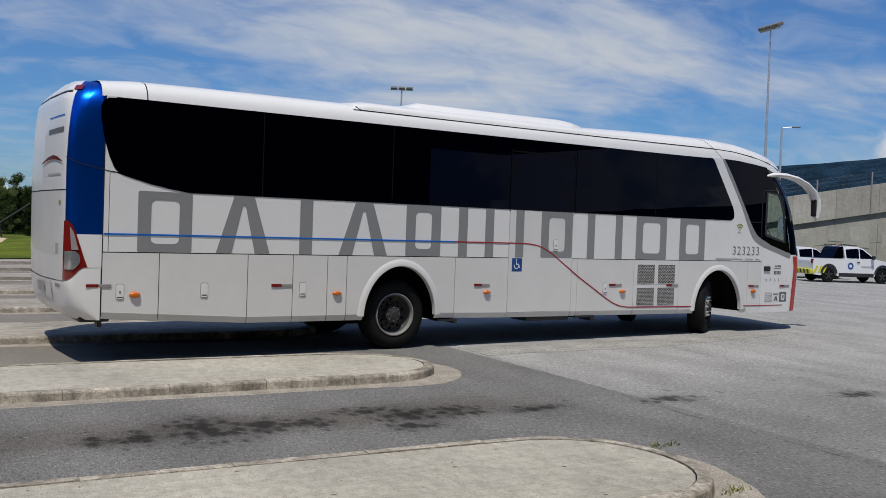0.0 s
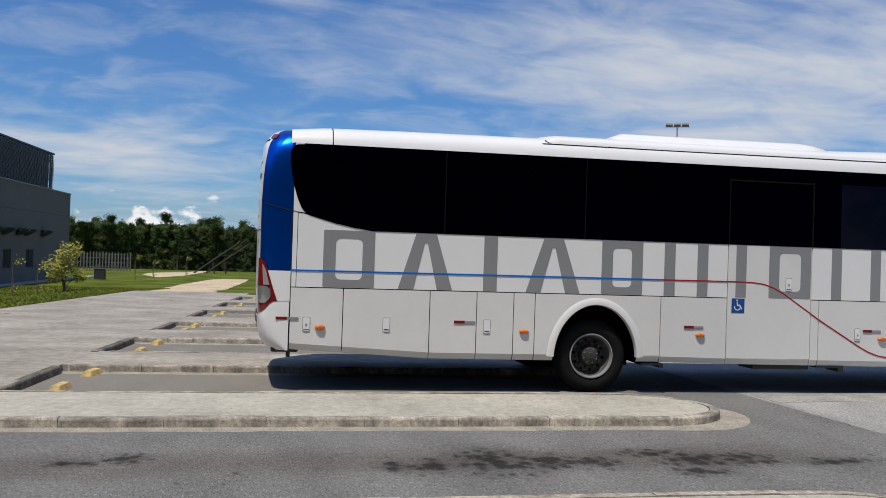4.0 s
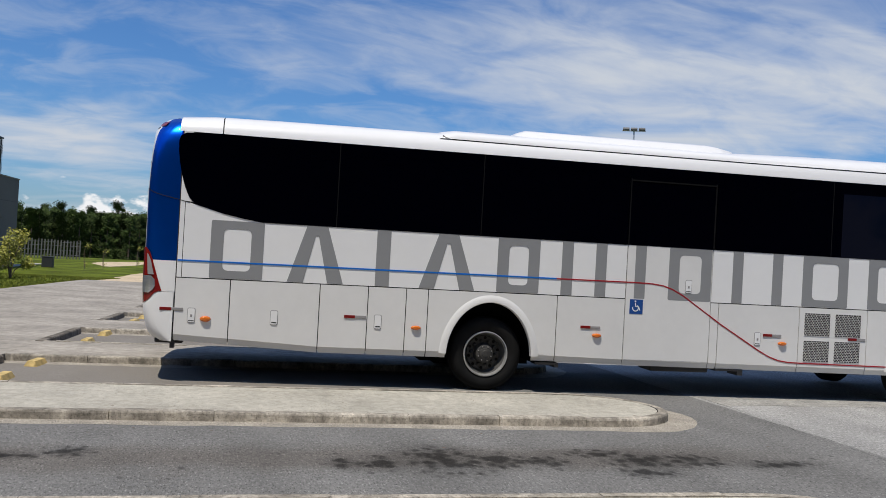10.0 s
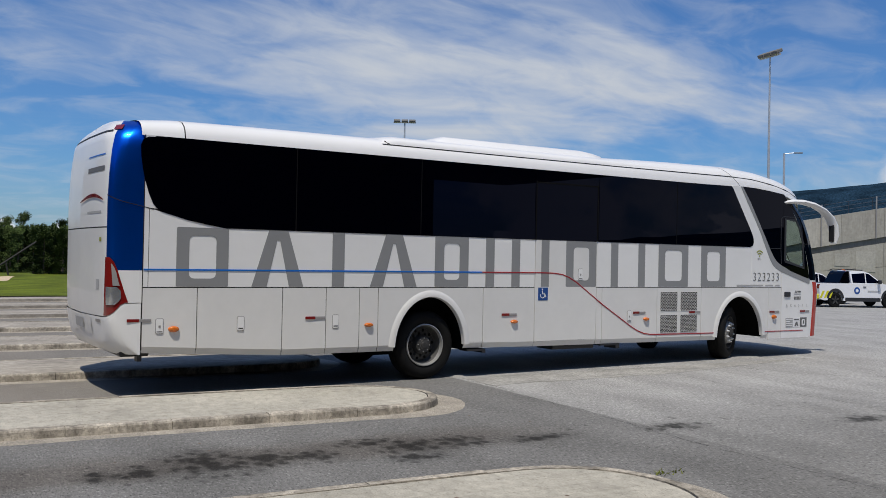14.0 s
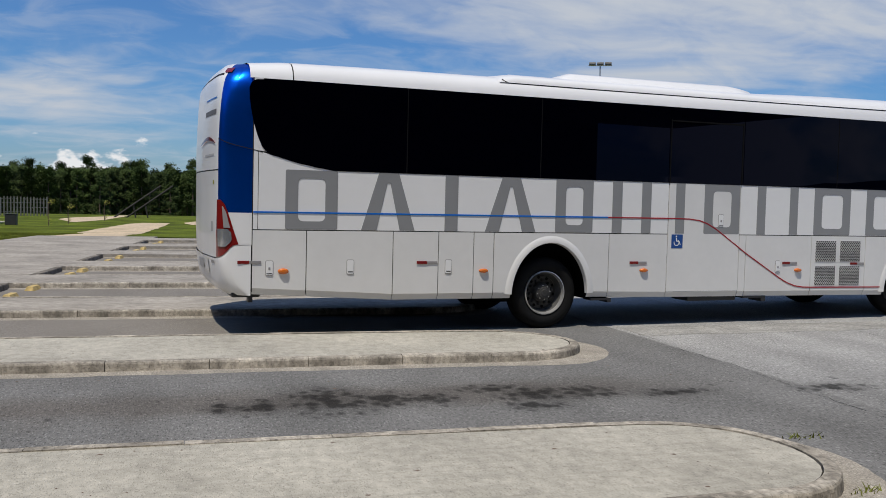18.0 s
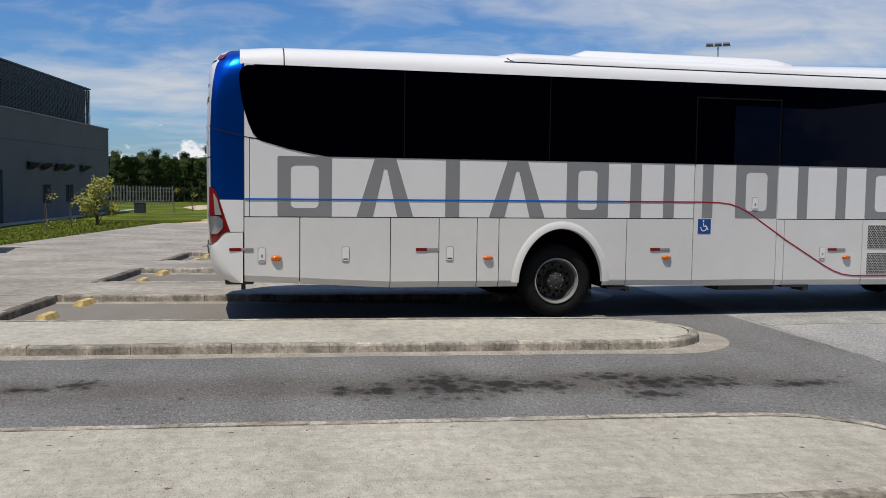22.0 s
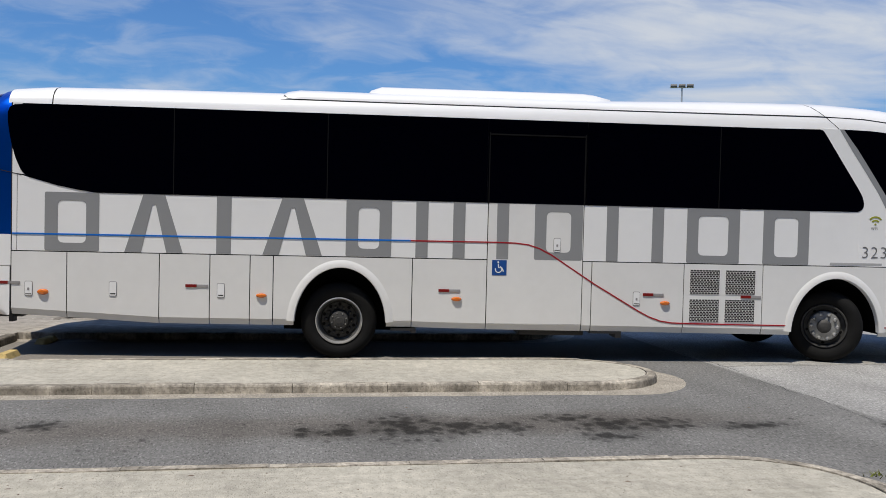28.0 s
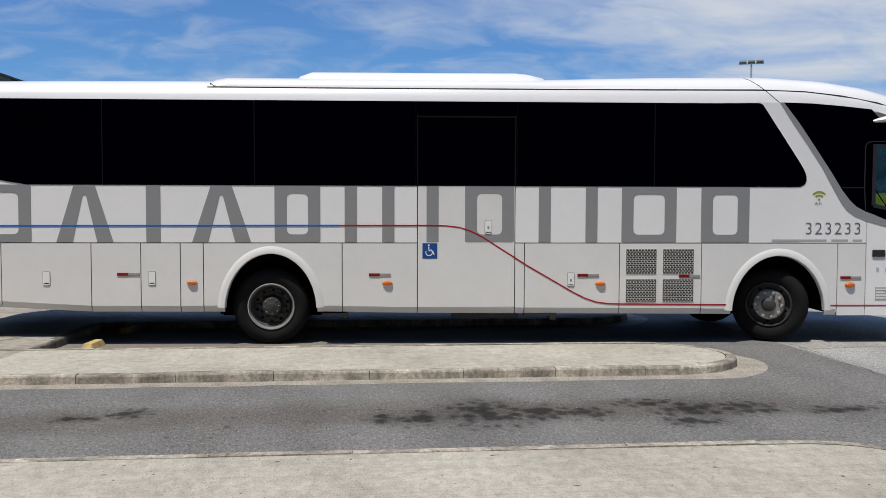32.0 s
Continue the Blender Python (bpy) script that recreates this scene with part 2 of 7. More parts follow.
WHITE = mat("white_paint", (0.86, 0.86, 0.85), 0.32, vary=0.02, scale=1.2, coat=0.35, fine=0.008, fine_scale=9)
PANEL = mat("grey_white_paint", (0.775, 0.77, 0.75), 0.36, vary=0.03, scale=1.5, coat=0.3, fine=0.012, fine_scale=9)
GREY = mat("grey_livery", (0.27, 0.275, 0.28), 0.42, vary=0.02, coat=0.2)
BLUE = mat("metallic_blue_paint", (0.0, 0.125, 0.74), 0.28, metal=0.9, vary=0.03, coat=0.08)
BLUELINE = mat("blue_stripe", (0.004, 0.15, 0.60), 0.4, vary=0)
REDLINE = mat("red_stripe", (0.36, 0.012, 0.022), 0.4, vary=0)
RED = mat("red_paint", (0.52, 0.028, 0.012), 0.4, vary=0.03, coat=0.2, spec=0.3)
SEAM = mat("black_seal", (0.012, 0.012, 0.013), 0.6, vary=0)
# blue base and specular tint stand in for the deep blue sky's reflection
TINT = mat("black_tinted_glass", (0.0003, 0.0004, 0.0020), 0.008, vary=0, spec=0.12)
TINT.node_tree.nodes["Principled BSDF"].inputs["Specular Tint"].default_value = (0.42, 0.50, 1.0, 1)
CLEAR = mat("light_tinted_glass", (0.56, 0.66, 0.63), 0.0, vary=0, glass=1.0)
CLEAR.node_tree.nodes["Principled BSDF"].inputs["IOR"].default_value = 1.03
RUBBER = mat("tyre_rubber", (0.008, 0.008, 0.008), 0.8, spec=0.2, vary=0.25, scale=6, bump=0.3, bump_scale=90)
STEEL = mat("wheel_steel", (0.32, 0.32, 0.31), 0.40, metal=0.5, vary=0.2, scale=12)
DARKSTEEL = mat("dark_dusty_steel", (0.06, 0.059, 0.057), 0.6, metal=0.4, vary=0.3, scale=14)
RIMDARK = mat("grey_rim_barrel", (0.20, 0.20, 0.195), 0.38, metal=0.6, vary=0.2, scale=12)
CHROME = mat("bright_rim", (0.62, 0.62, 0.61), 0.30, metal=0.65, vary=0.08, scale=8)
UNDER = mat("underbody_black", (0.008, 0.008, 0.008), 0.9, vary=0.2, spec=0.05)
PLASTIC = mat("black_plastic", (0.02, 0.02, 0.022), 0.45, vary=0.05)
ORANGE = mat("amber_lens", (0.64, 0.155, 0.015), 0.2, vary=0.05, coat=0.5)
REDLENS = mat("red_lens", (0.20, 0.010, 0.008), 0.15, vary=0.05, coat=0.6)
SILVER = mat("reflector_silver", (0.70, 0.72, 0.74), 0.15, metal=0.8, vary=0.05)
GREYLENS = mat("grey_reflector", (0.30, 0.29, 0.29), 0.35, vary=0.1)
INK = mat("dark_grey_print", (0.14, 0.14, 0.14), 0.5, vary=0)
PALEINK = mat("pale_grey_print", (0.42, 0.42, 0.42), 0.5, vary=0)
OLIVE = mat("olive_print", (0.30, 0.32, 0.03), 0.5, vary=0)
SIGNBLUE = mat("sign_blue", (0.01, 0.07, 0.28), 0.4, vary=0)
SIGNWHITE = mat("sign_white", (0.8, 0.8, 0.8), 0.4, vary=0)
CONC = mat("pale_concrete", (0.435, 0.409, 0.344), 0.88, vary=0.15, scale=1.1, fine=0.14, fine_scale=16, bump=0.2, bump_scale=150, stretch=(0.85, 0.6, 1), spec=0.1, speck=0.34, speck_scale=95, pale=0.22, brushed=0.09)
PLATFORM = mat("streaky_platform_concrete", (0.362, 0.330, 0.283), 0.88, vary=0.22, scale=1.1, fine=0.2, fine_scale=10, bump=0.3, bump_scale=90, stretch=(0.7, 0.9, 1), spec=0.1, speck=0.32, speck_scale=60, brushed=0.22)
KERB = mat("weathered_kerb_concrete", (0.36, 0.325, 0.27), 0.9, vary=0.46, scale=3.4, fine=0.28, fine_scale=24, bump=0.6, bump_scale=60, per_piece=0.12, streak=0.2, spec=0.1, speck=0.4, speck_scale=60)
# darker copy of the kerb concrete: shade on the bay-head faces is in its colour
HEADKERB = mat("shaded_weathered_kerb", (0.175, 0.155, 0.128), 0.9, vary=0.45, scale=3.4, fine=0.28, fine_scale=24, bump=0.6, bump_scale=60, per_piece=0.12, streak=0.2, spec=0.1, speck=0.3, speck_scale=60)
SAND = mat("sandy_mortar", (0.345, 0.31, 0.255), 0.95, vary=0.2, scale=4, fine=0.35, fine_scale=75, bump=0.7, bump_scale=110, speck=0.5, speck_scale=105, pale=0.45)
SLABPALE = mat("pale_yard_concrete", (0.325, 0.316, 0.292), 0.9, vary=0.18, scale=1.6, fine=0.22, fine_scale=16, bump=0.3, bump_scale=120, spec=0.08, speck=0.45, speck_scale=95, pale=0.4, brushed=0.2)
YELLOW = mat("worn_yellow_paint", (0.54, 0.40, 0.165), 0.8, vary=0.25, scale=9, fine=0.12, bump=0.2, spec=0.2)
GREYWALL = mat("dark_grey_render", (0.125, 0.124, 0.125), 0.85, vary=0.07, scale=0.5, fine=0.05, fine_scale=12, bump=0.15, streak=0.05)
PALEWALL = mat("pale_plaster", (0.27, 0.26, 0.255), 0.85, vary=0.05, scale=0.7)
LOUVRE = mat("dark_metal_grille", (0.030, 0.036, 0.048), 0.5, metal=0.3, vary=0.1)
DOORORANGE = mat("orange_door_paint", (0.55, 0.13, 0.035), 0.5, vary=0.06)
GRASS = mat("mown_grass", (0.098, 0.124, 0.012), 0.9, spec=0.1, vary=0.5, scale=0.4, fine=0.45, fine_scale=16, bump=0.8, bump_scale=30)
BLADE = mat("grass_blades", (0.150, 0.172, 0.014), 0.85, vary=0.25, scale=3)
SANDPATH = mat("pale_sand", (0.56, 0.44, 0.29), 0.95, vary=0.2, scale=0.8, fine=0.2, fine_scale=7)
PINE = mat("pine_needles", (0.045, 0.068, 0.016), 0.85, spec=0.2, vary=0.45, scale=0.5, per_piece=0.3, fine=0.3, fine_scale=4)
LEAF = mat("yellow_green_leaves", (0.27, 0.26, 0.03), 0.6, vary=0.35, scale=5, per_piece=0.1)
BARK = mat("grey_brown_bark", (0.14, 0.10, 0.075), 0.9, vary=0.3, scale=8, bump=0.5, bump_scale=25)
GALV = mat("galvanised_pole", (0.50, 0.51, 0.52), 0.45, metal=0.5, vary=0.08)
WALLC = mat("precast_concrete", (0.37, 0.345, 0.295), 0.9, vary=0.14, scale=0.45, fine=0.1, fine_scale=6, bump=0.25, bump_scale=12, per_piece=0.10, streak=0.08)
WALLPATCH = mat("pale_cement_patch", (0.42, 0.395, 0.345), 0.92, vary=0.14, scale=1.2, fine=0.12, fine_scale=9, bump=0.25, bump_scale=14, per_piece=0.14)
WALLDARK = mat("stained_concrete", (0.17, 0.165, 0.155), 0.9, vary=0.25, scale=0.5, bump=0.3, streak=0.1)
# the blue of distance haze is put into the hill's own colour
HILL = mat("hazy_wooded_hill", (0.013, 0.030, 0.050), 0.95, vary=0.4, scale=0.03, fine=0.7, fine_scale=0.45, spec=0.0)
TRUCKWHITE = mat("truck_white_paint", (0.78, 0.78, 0.78), 0.3, vary=0.01, coat=0.5)
HAZY = mat("safety_yellow", (0.62, 0.58, 0.02), 0.5, vary=0.05)
WOOD = mat("dark_timber", (0.035, 0.03, 0.028), 0.8, vary=0.2)
FENCE = mat("weathered_fence_concrete", (0.15, 0.15, 0.135), 0.9, vary=0.3, scale=2, spec=0.1)
BIN = mat("dark_bin_plastic", (0.03, 0.032, 0.032), 0.6, vary=0.1)


def asphalt_material():
    """Worn asphalt: dark bays, paler yard, oil stains and speckle."""
    m = mat("worn_asphalt", (0.179, 0.176, 0.168), 0.9, vary=0.16, scale=1.3, fine=0.17, fine_scale=30, bump=0.8, bump_scale=75, stretch=(1, 0.4, 1), spec=0.08, speck=0.60, speck_scale=58, pale=0.75)
    nt = m.node_tree
    b = nt.nodes["Principled BSDF"]
    N, L = nt.nodes.new, nt.links.new
    src = b.inputs["Base Color"].links[0].from_socket
    co = N("ShaderNodeTexCoord")
    sep = N("ShaderNodeSeparateXYZ")
    nz = N("ShaderNodeTexNoise"); nz.inputs["Scale"].default_value = 1.4; nz.inputs["Detail"].default_value = 6
    L(co.outputs["Object"], nz.inputs[0])
    L(co.outputs["Object"], sep.inputs[0])
    # paler slabs past the bay mouths, paler still with rising x and y
    ad = N("ShaderNodeMath"); ad.operation = "MULTIPLY_ADD"; ad.inputs[1].default_value = 0.10
    L(nz.outputs[0], ad.inputs[0]); L(sep.outputs[0], ad.inputs[2])
    mr = N("ShaderNodeMapRange"); mr.inputs[1].default_value, mr.inputs[2].default_value = 6.90, 6.97
    L(ad.outputs[0], mr.inputs[0])
    yw = N("ShaderNodeMath"); yw.operation = "MULTIPLY_ADD"; yw.inputs[1].default_value = 1.6
    L(nz.outputs[0], yw.inputs[0]); L(sep.outputs[1], yw.inputs[2])
    yr = N("ShaderNodeMapRange"); yr.interpolation_type = "SMOOTHSTEP"
    yr.inputs[1].default_value, yr.inputs[2].default_value = 6.3, 9.6
    yr.inputs[3].default_value, yr.inputs[4].default_value = 0.28, 0.84
    L(yw.outputs[0], yr.inputs[0])
    xr = N("ShaderNodeMapRange"); xr.interpolation_type = "SMOOTHSTEP"
    xr.inputs[1].default_value, xr.inputs[2].default_value = 7.2, 11.5
    xr.inputs[3].default_value, xr.inputs[4].default_value = 0.0, 0.72
    L(sep.outputs[0], xr.inputs[0])
    lift = N("ShaderNodeMath"); lift.operation = "MAXIMUM"
    L(yr.outputs[0], lift.inputs[0]); L(xr.outputs[0], lift.inputs[1])
    lot = N("ShaderNodeMath"); lot.operation = "MULTIPLY_ADD"; lot.inputs[2].default_value = 1.0
    L(mr.outputs[0], lot.inputs[0]); L(lift.outputs[0], lot.inputs[1])
    mx = N("ShaderNodeMix"); mx.data_type = "RGBA"; mx.blend_type = "MULTIPLY"; mx.inputs[0].default_value = 1
    L(src, mx.inputs[6]); L(lot.outputs[0], mx.inputs[7])
    last = mx.outputs[2]
    # sandy dust at the head of the bays
    hd = N("ShaderNodeMath"); hd.operation = "MULTIPLY_ADD"; hd.inputs[1].default_value = 1.5
    L(nz.outputs[0], hd.inputs[0]); L(sep.outputs[0], hd.inputs[2])
    ds = N("ShaderNodeMapRange"); ds.interpolation_type = "SMOOTHSTEP"
    ds.inputs[1].default_value, ds.inputs[2].default_value = -2.35, -1.55
    ds.inputs[3].default_value, ds.inputs[4].default_value = 0.62, 0.0
    L(hd.outputs[0], ds.inputs[0])
    # and over the floor of the farther bays
    fy = N("ShaderNodeMapRange"); fy.interpolation_type = "SMOOTHSTEP"
    fy.inputs[1].default_value, fy.inputs[2].default_value = 9.6, 10.6
    fy.inputs[3].default_value, fy.inputs[4].default_value = 0.0, 1.0
    L(sep.outputs[1], fy.inputs[0])
    fx = N("ShaderNodeMapRange"); fx.interpolation_type = "SMOOTHSTEP"
    fx.inputs[1].default_value, fx.inputs[2].default_value = 1.0, 5.5
    fx.inputs[3].default_value, fx.inputs[4].default_value = 0.42, 0.0
    L(hd.outputs[0], fx.inputs[0])
    fd = N("ShaderNodeMath"); fd.operation = "MULTIPLY"
    L(fy.outputs[0], fd.inputs[0]); L(fx.outputs[0], fd.inputs[1])
    dust = N("ShaderNodeMath"); dust.operation = "MAXIMUM"
    L(ds.outputs[0], dust.inputs[0]); L(fd.outputs[0], dust.inputs[1])
    dm = N("ShaderNodeMix"); dm.data_type = "RGBA"
    L(dust.outputs[0], dm.inputs[0]); L(last, dm.inputs[6])
    dm.inputs[7].default_value = (0.28, 0.24, 0.19, 1)
    last = dm.outputs[2]
    # a soft brown film along the middle of the lane
    lm = N("ShaderNodeMapRange"); lm.interpolation_type = "SMOOTHSTEP"
    lm.inputs[1].default_value, lm.inputs[2].default_value = 0.15, 0.75
    lm.inputs[3].default_value, lm.inputs[4].default_value = 1.0, 0.0
    lo = N("ShaderNodeMath"); lo.operation = "SUBTRACT"; lo.inputs[1].default_value = 6.95
    la = N("ShaderNodeMath"); la.operation = "ABSOLUTE"
    lw = N("ShaderNodeMath"); lw.operation = "MULTIPLY_ADD"; lw.inputs[1].default_value = 0.9
    half = N("ShaderNodeMath"); half.operation = "SUBTRACT"; half.inputs[1].default_value = 0.40
    L(sep.outputs[1], lo.inputs[0]); L(lo.outputs[0], la.inputs[0])
    L(nz.outputs[0], lw.inputs[0]); L(la.outputs[0], half.inputs[0]); L(half.outputs[0], lw.inputs[2])
    L(lw.outputs[0], lm.inputs[0])
    lx = N("ShaderNodeMapRange"); lx.interpolation_type = "SMOOTHSTEP"
    lx.inputs[1].default_value, lx.inputs[2].default_value = 4.5, 6.5
    lx.inputs[3].default_value, lx.inputs[4].default_value = 0.85, 0.0
    L(sep.outputs[0], lx.inputs[0])
    lf = N("ShaderNodeMath"); lf.operation = "MULTIPLY"
    L(lm.outputs[0], lf.inputs[0]); L(lx.outputs[0], lf.inputs[1])
    fm_ = N("ShaderNodeMix"); fm_.data_type = "RGBA"; fm_.blend_type = "MULTIPLY"
    L(lf.outputs[0], fm_.inputs[0]); L(last, fm_.inputs[6])
    fm_.inputs[7].default_value = (0.74, 0.69, 0.65, 1)
    last = fm_.outputs[2]
    # oil stains: merged round drips, thinning out to single spots round each stain
    near = None
    for cx, cy, rx, ry in STAINS:
        mp = N("ShaderNodeMapping")
        rx, ry = rx * 1.7, ry * 1.7
        mp.inputs["Location"].default_value = (-cx / rx, -cy / ry, 0)
        mp.inputs["Scale"].default_value = (1 / rx, 1 / ry, 0)
        L(co.outputs["Object"], mp.inputs[0])
        ln = N("ShaderNodeVectorMath"); ln.operation = "LENGTH"
        L(mp.outputs[0], ln.inputs[0])
        if near is None:
            near = ln.outputs["Value"]
        else:
            mn = N("ShaderNodeMath"); mn.operation = "SMOOTH_MIN"; mn.inputs[2].default_value = 0.25
            L(near, mn.inputs[0]); L(ln.outputs["Value"], mn.inputs[1])
            near = mn.outputs[0]
    drip = N("ShaderNodeTexVoronoi"); drip.voronoi_dimensions = "2D"; drip.inputs["Scale"].default_value = 7.0
    wob = N("ShaderNodeTexNoise"); wob.inputs["Scale"].default_value = 11; wob.inputs["Detail"].default_value = 6
    squash = N("ShaderNodeMapping"); squash.inputs["Scale"].default_value = (1.0, 0.7, 1)
    L(co.outputs["Object"], squash.inputs[0])
    L(squash.outputs[0], drip.inputs[0]); L(co.outputs["Object"], wob.inputs[0])
    d1 = N("ShaderNodeMath"); d1.operation = "MULTIPLY_ADD"; d1.inputs[1].default_value = 0.9
    L(wob.outputs[0], d1.inputs[0]); L(drip.outputs["Distance"], d1.inputs[2])
    d2 = N("ShaderNodeMath"); d2.operation = "MULTIPLY_ADD"; d2.inputs[1].default_value = 0.75
    L(near, d2.inputs[0]); L(d1.outputs[0], d2.inputs[2])
    oil = N("ShaderNodeMapRange"); oil.interpolation_type = "SMOOTHSTEP"
    oil.inputs[1].default_value, oil.inputs[2].default_value = 0.88, 1.46
    oil.inputs[3].default_value, oil.inputs[4].default_value = 0.36, 1.0
    L(d2.outputs[0], oil.inputs[0])
    mx = N("ShaderNodeMix"); mx.data_type = "RGBA"; mx.blend_type = "MULTIPLY"; mx.inputs[0].default_value = 1
    L(last, mx.inputs[6]); L(oil.outputs[0], mx.inputs[7])
    last = mx.outputs[2]
    halo = N("ShaderNodeMapRange"); halo.interpolation_type = "SMOOTHSTEP"
    halo.inputs[1].default_value, halo.inputs[2].default_value = 0.45, 1.75
    halo.inputs[3].default_value, halo.inputs[4].default_value = 0.66, 1.0
    h1 = N("ShaderNodeMath"); h1.operation = "MULTIPLY_ADD"; h1.inputs[1].default_value = 0.8
    L(wob.outputs[0], h1.inputs[0]); L(near, h1.inputs[2]); L(h1.outputs[0], halo.inputs[0])
    mx = N("ShaderNodeMix"); mx.data_type = "RGBA"; mx.blend_type = "MULTIPLY"; mx.inputs[0].default_value = 1
    L(last, mx.inputs[6]); L(halo.outputs[0], mx.inputs[7])
    last = mx.outputs[2]
    # round drip spots scattered along the middle of the bay
    vo = N("ShaderNodeTexVoronoi"); vo.inputs["Scale"].default_value = 3.6
    mv = N("ShaderNodeMapping"); mv.inputs["Scale"].default_value = (1.0, 0.55, 1)
    L(co.outputs["Object"], mv.inputs[0]); L(mv.outputs[0], vo.inputs[0])
    wn = N("ShaderNodeTexNoise"); wn.inputs["Scale"].default_value = 9; wn.inputs["Detail"].default_value = 5
    L(co.outputs["Object"], wn.inputs[0])
    dv = N("ShaderNodeMath"); dv.operation = "MULTIPLY_ADD"; dv.inputs[1].default_value = 0.30
    L(wn.outputs[0], dv.inputs[0]); L(vo.outputs["Distance"], dv.inputs[2])
    lane = N("ShaderNodeMath"); lane.operation = "SUBTRACT"; lane.inputs[1].default_value = 6.72
    L(sep.outputs[1], lane.inputs[0])
    far = N("ShaderNodeMath"); far.operation = "ABSOLUTE"
    L(lane.outputs[0], far.inputs[0])
    fm = N("ShaderNodeMath"); fm.operation = "MULTIPLY_ADD"; fm.inputs[1].default_value = 0.16
    L(far.outputs[0], fm.inputs[0]); L(dv.outputs[0], fm.inputs[2])
    sp = N("ShaderNodeMapRange"); sp.interpolation_type = "SMOOTHSTEP"
    sp.inputs[1].default_value, sp.inputs[2].default_value = 0.25, 0.34
    sp.inputs[3].default_value, sp.inputs[4].default_value = 0.58, 1.0
    L(fm.outputs[0], sp.inputs[0])
    mx = N("ShaderNodeMix"); mx.data_type = "RGBA"; mx.blend_type = "MULTIPLY"; mx.inputs[0].default_value = 1
    L(last, mx.inputs[6]); L(sp.outputs[0], mx.inputs[7])
    L(mx.outputs[2], b.inputs["Base Color"])
    return m


STAINS = [(2.17, 6.88, 0.32, 0.42), (1.23, 6.76, 0.14, 0.18), (1.56, 6.78, 0.15, 0.20), (2.66, 6.84, 0.24, 0.25), (3.08, 6.80, 0.17, 0.16),
          (3.70, 7.10, 0.24, 0.15), (4.06, 6.82, 0.34, 0.26), (3.85, 6.37, 0.20, 0.15), (4.58, 6.80, 0.26, 0.20), (5.40, 6.65, 0.30, 0.12),
          (-1.02, 7.22, 0.16, 0.14), (-1.42, 7.06, 0.16, 0.12), (-2.26, 6.07, 0.22, 0.22), (7.15, 6.55, 0.34, 0.14), (9.60, 6.00, 0.30, 0.14)]
ASPHALT = asphalt_material()


# ---------------------------------------------------------------- mesh helpers
def mesh_object(name, bm, material, smooth=False):
    bmesh.ops.recalc_face_normals(bm, faces=bm.faces)
    me = bpy.data.meshes.new(name)
    bm.to_mesh(me)
    bm.free()
    for mm in (material if isinstance(material, (list, tuple)) else [material]):
        me.materials.append(mm)
    if smooth:
        for p in me.polygons:
            p.use_smooth = True
        me.set_sharp_from_angle(angle=radians(38))
    return new(name, me)


def part(name, bm, material, parent, label="", smooth=False):
    ob = mesh_object(name, bm, material, smooth)
    ob.parent = parent
    if label:
        ob["label"] = label
    return ob


def box(bm, x0, x1, y0, y1, z0, z1, bevel=0.0):
    r = bmesh.ops.create_cube(bm, size=1)
    vs = r["verts"]
    bmesh.ops.scale(bm, vec=(x1 - x0, y1 - y0, z1 - z0), verts=vs)
    bmesh.ops.translate(bm, vec=((x0 + x1) / 2, (y0 + y1) / 2, (z0 + z1) / 2), verts=vs)
    if bevel:
        es = list({e for v in vs for e in v.link_edges})
        bmesh.ops.bevel(bm, geom=es, offset=bevel, segments=2, affect="EDGES", profile=0.5)
    return bm


def boxed(*a, bevel=0.0):
    return box(bmesh.new(), *a, bevel=bevel)


def plate(bm, pts, y0, y1):
    """A flat polygon of (x, z) points, thick from y0 to y1."""
    a = [bm.verts.new((x, y0, z)) for x, z in pts]
    b = [bm.verts.new((x, y1, z)) for x, z in pts]
    bm.faces.new(a)
    bm.faces.new(b[::-1])
    n = len(pts)
    for i in range(n):
        bm.faces.new((a[i], b[i], b[(i + 1) % n], a[(i + 1) % n]))
    return bm


def plated(pts, y0, y1):
    return plate(bmesh.new(), pts, y0, y1)


def slab(bm, pts, z0, z1):
    """A flat polygon of (x, y) points, thick from z0 to z1."""
    a = [bm.verts.new((x, y, z0)) for x, y in pts]
    b = [bm.verts.new((x, y, z1)) for x, y in pts]
    bm.faces.new(a[::-1])
    bm.faces.new(b)
    n = len(pts)
    for i in range(n):
        bm.faces.new((a[i], a[(i + 1) % n], b[(i + 1) % n], b[i]))
    return bm


def rounded(pts, r, n=4):
    """The polygon with its corners rounded; r is one radius or one for each corner."""
    out = []
    m = len(pts)
    for i, p in enumerate(pts):
        rr = r[i] if isinstance(r, (list, tuple)) else r
        p, a, b = Vector(p), Vector(pts[i - 1]), Vector(pts[(i + 1) % m])
        if rr <= 0:
            out.append(tuple(p))
            continue
        da, db = (a - p), (b - p)
        ra, rb = min(rr, da.length * 0.49), min(rr, db.length * 0.49)
        s, e = p + da.normalized() * ra, p + db.normalized() * rb
        for k in range(n + 1):
            t = k / n
            out.append(tuple((1 - t) ** 2 * s + 2 * t * (1 - t) * p + t * t * e))
    return out


def arc(cx, cz, r, a0, a1, n, rz=None):
    return [(cx + r * math.cos(radians(a0 + (a1 - a0) * i / n)), cz + (rz or r) * math.sin(radians(a0 + (a1 - a0) * i / n))) for i in range(n + 1)]


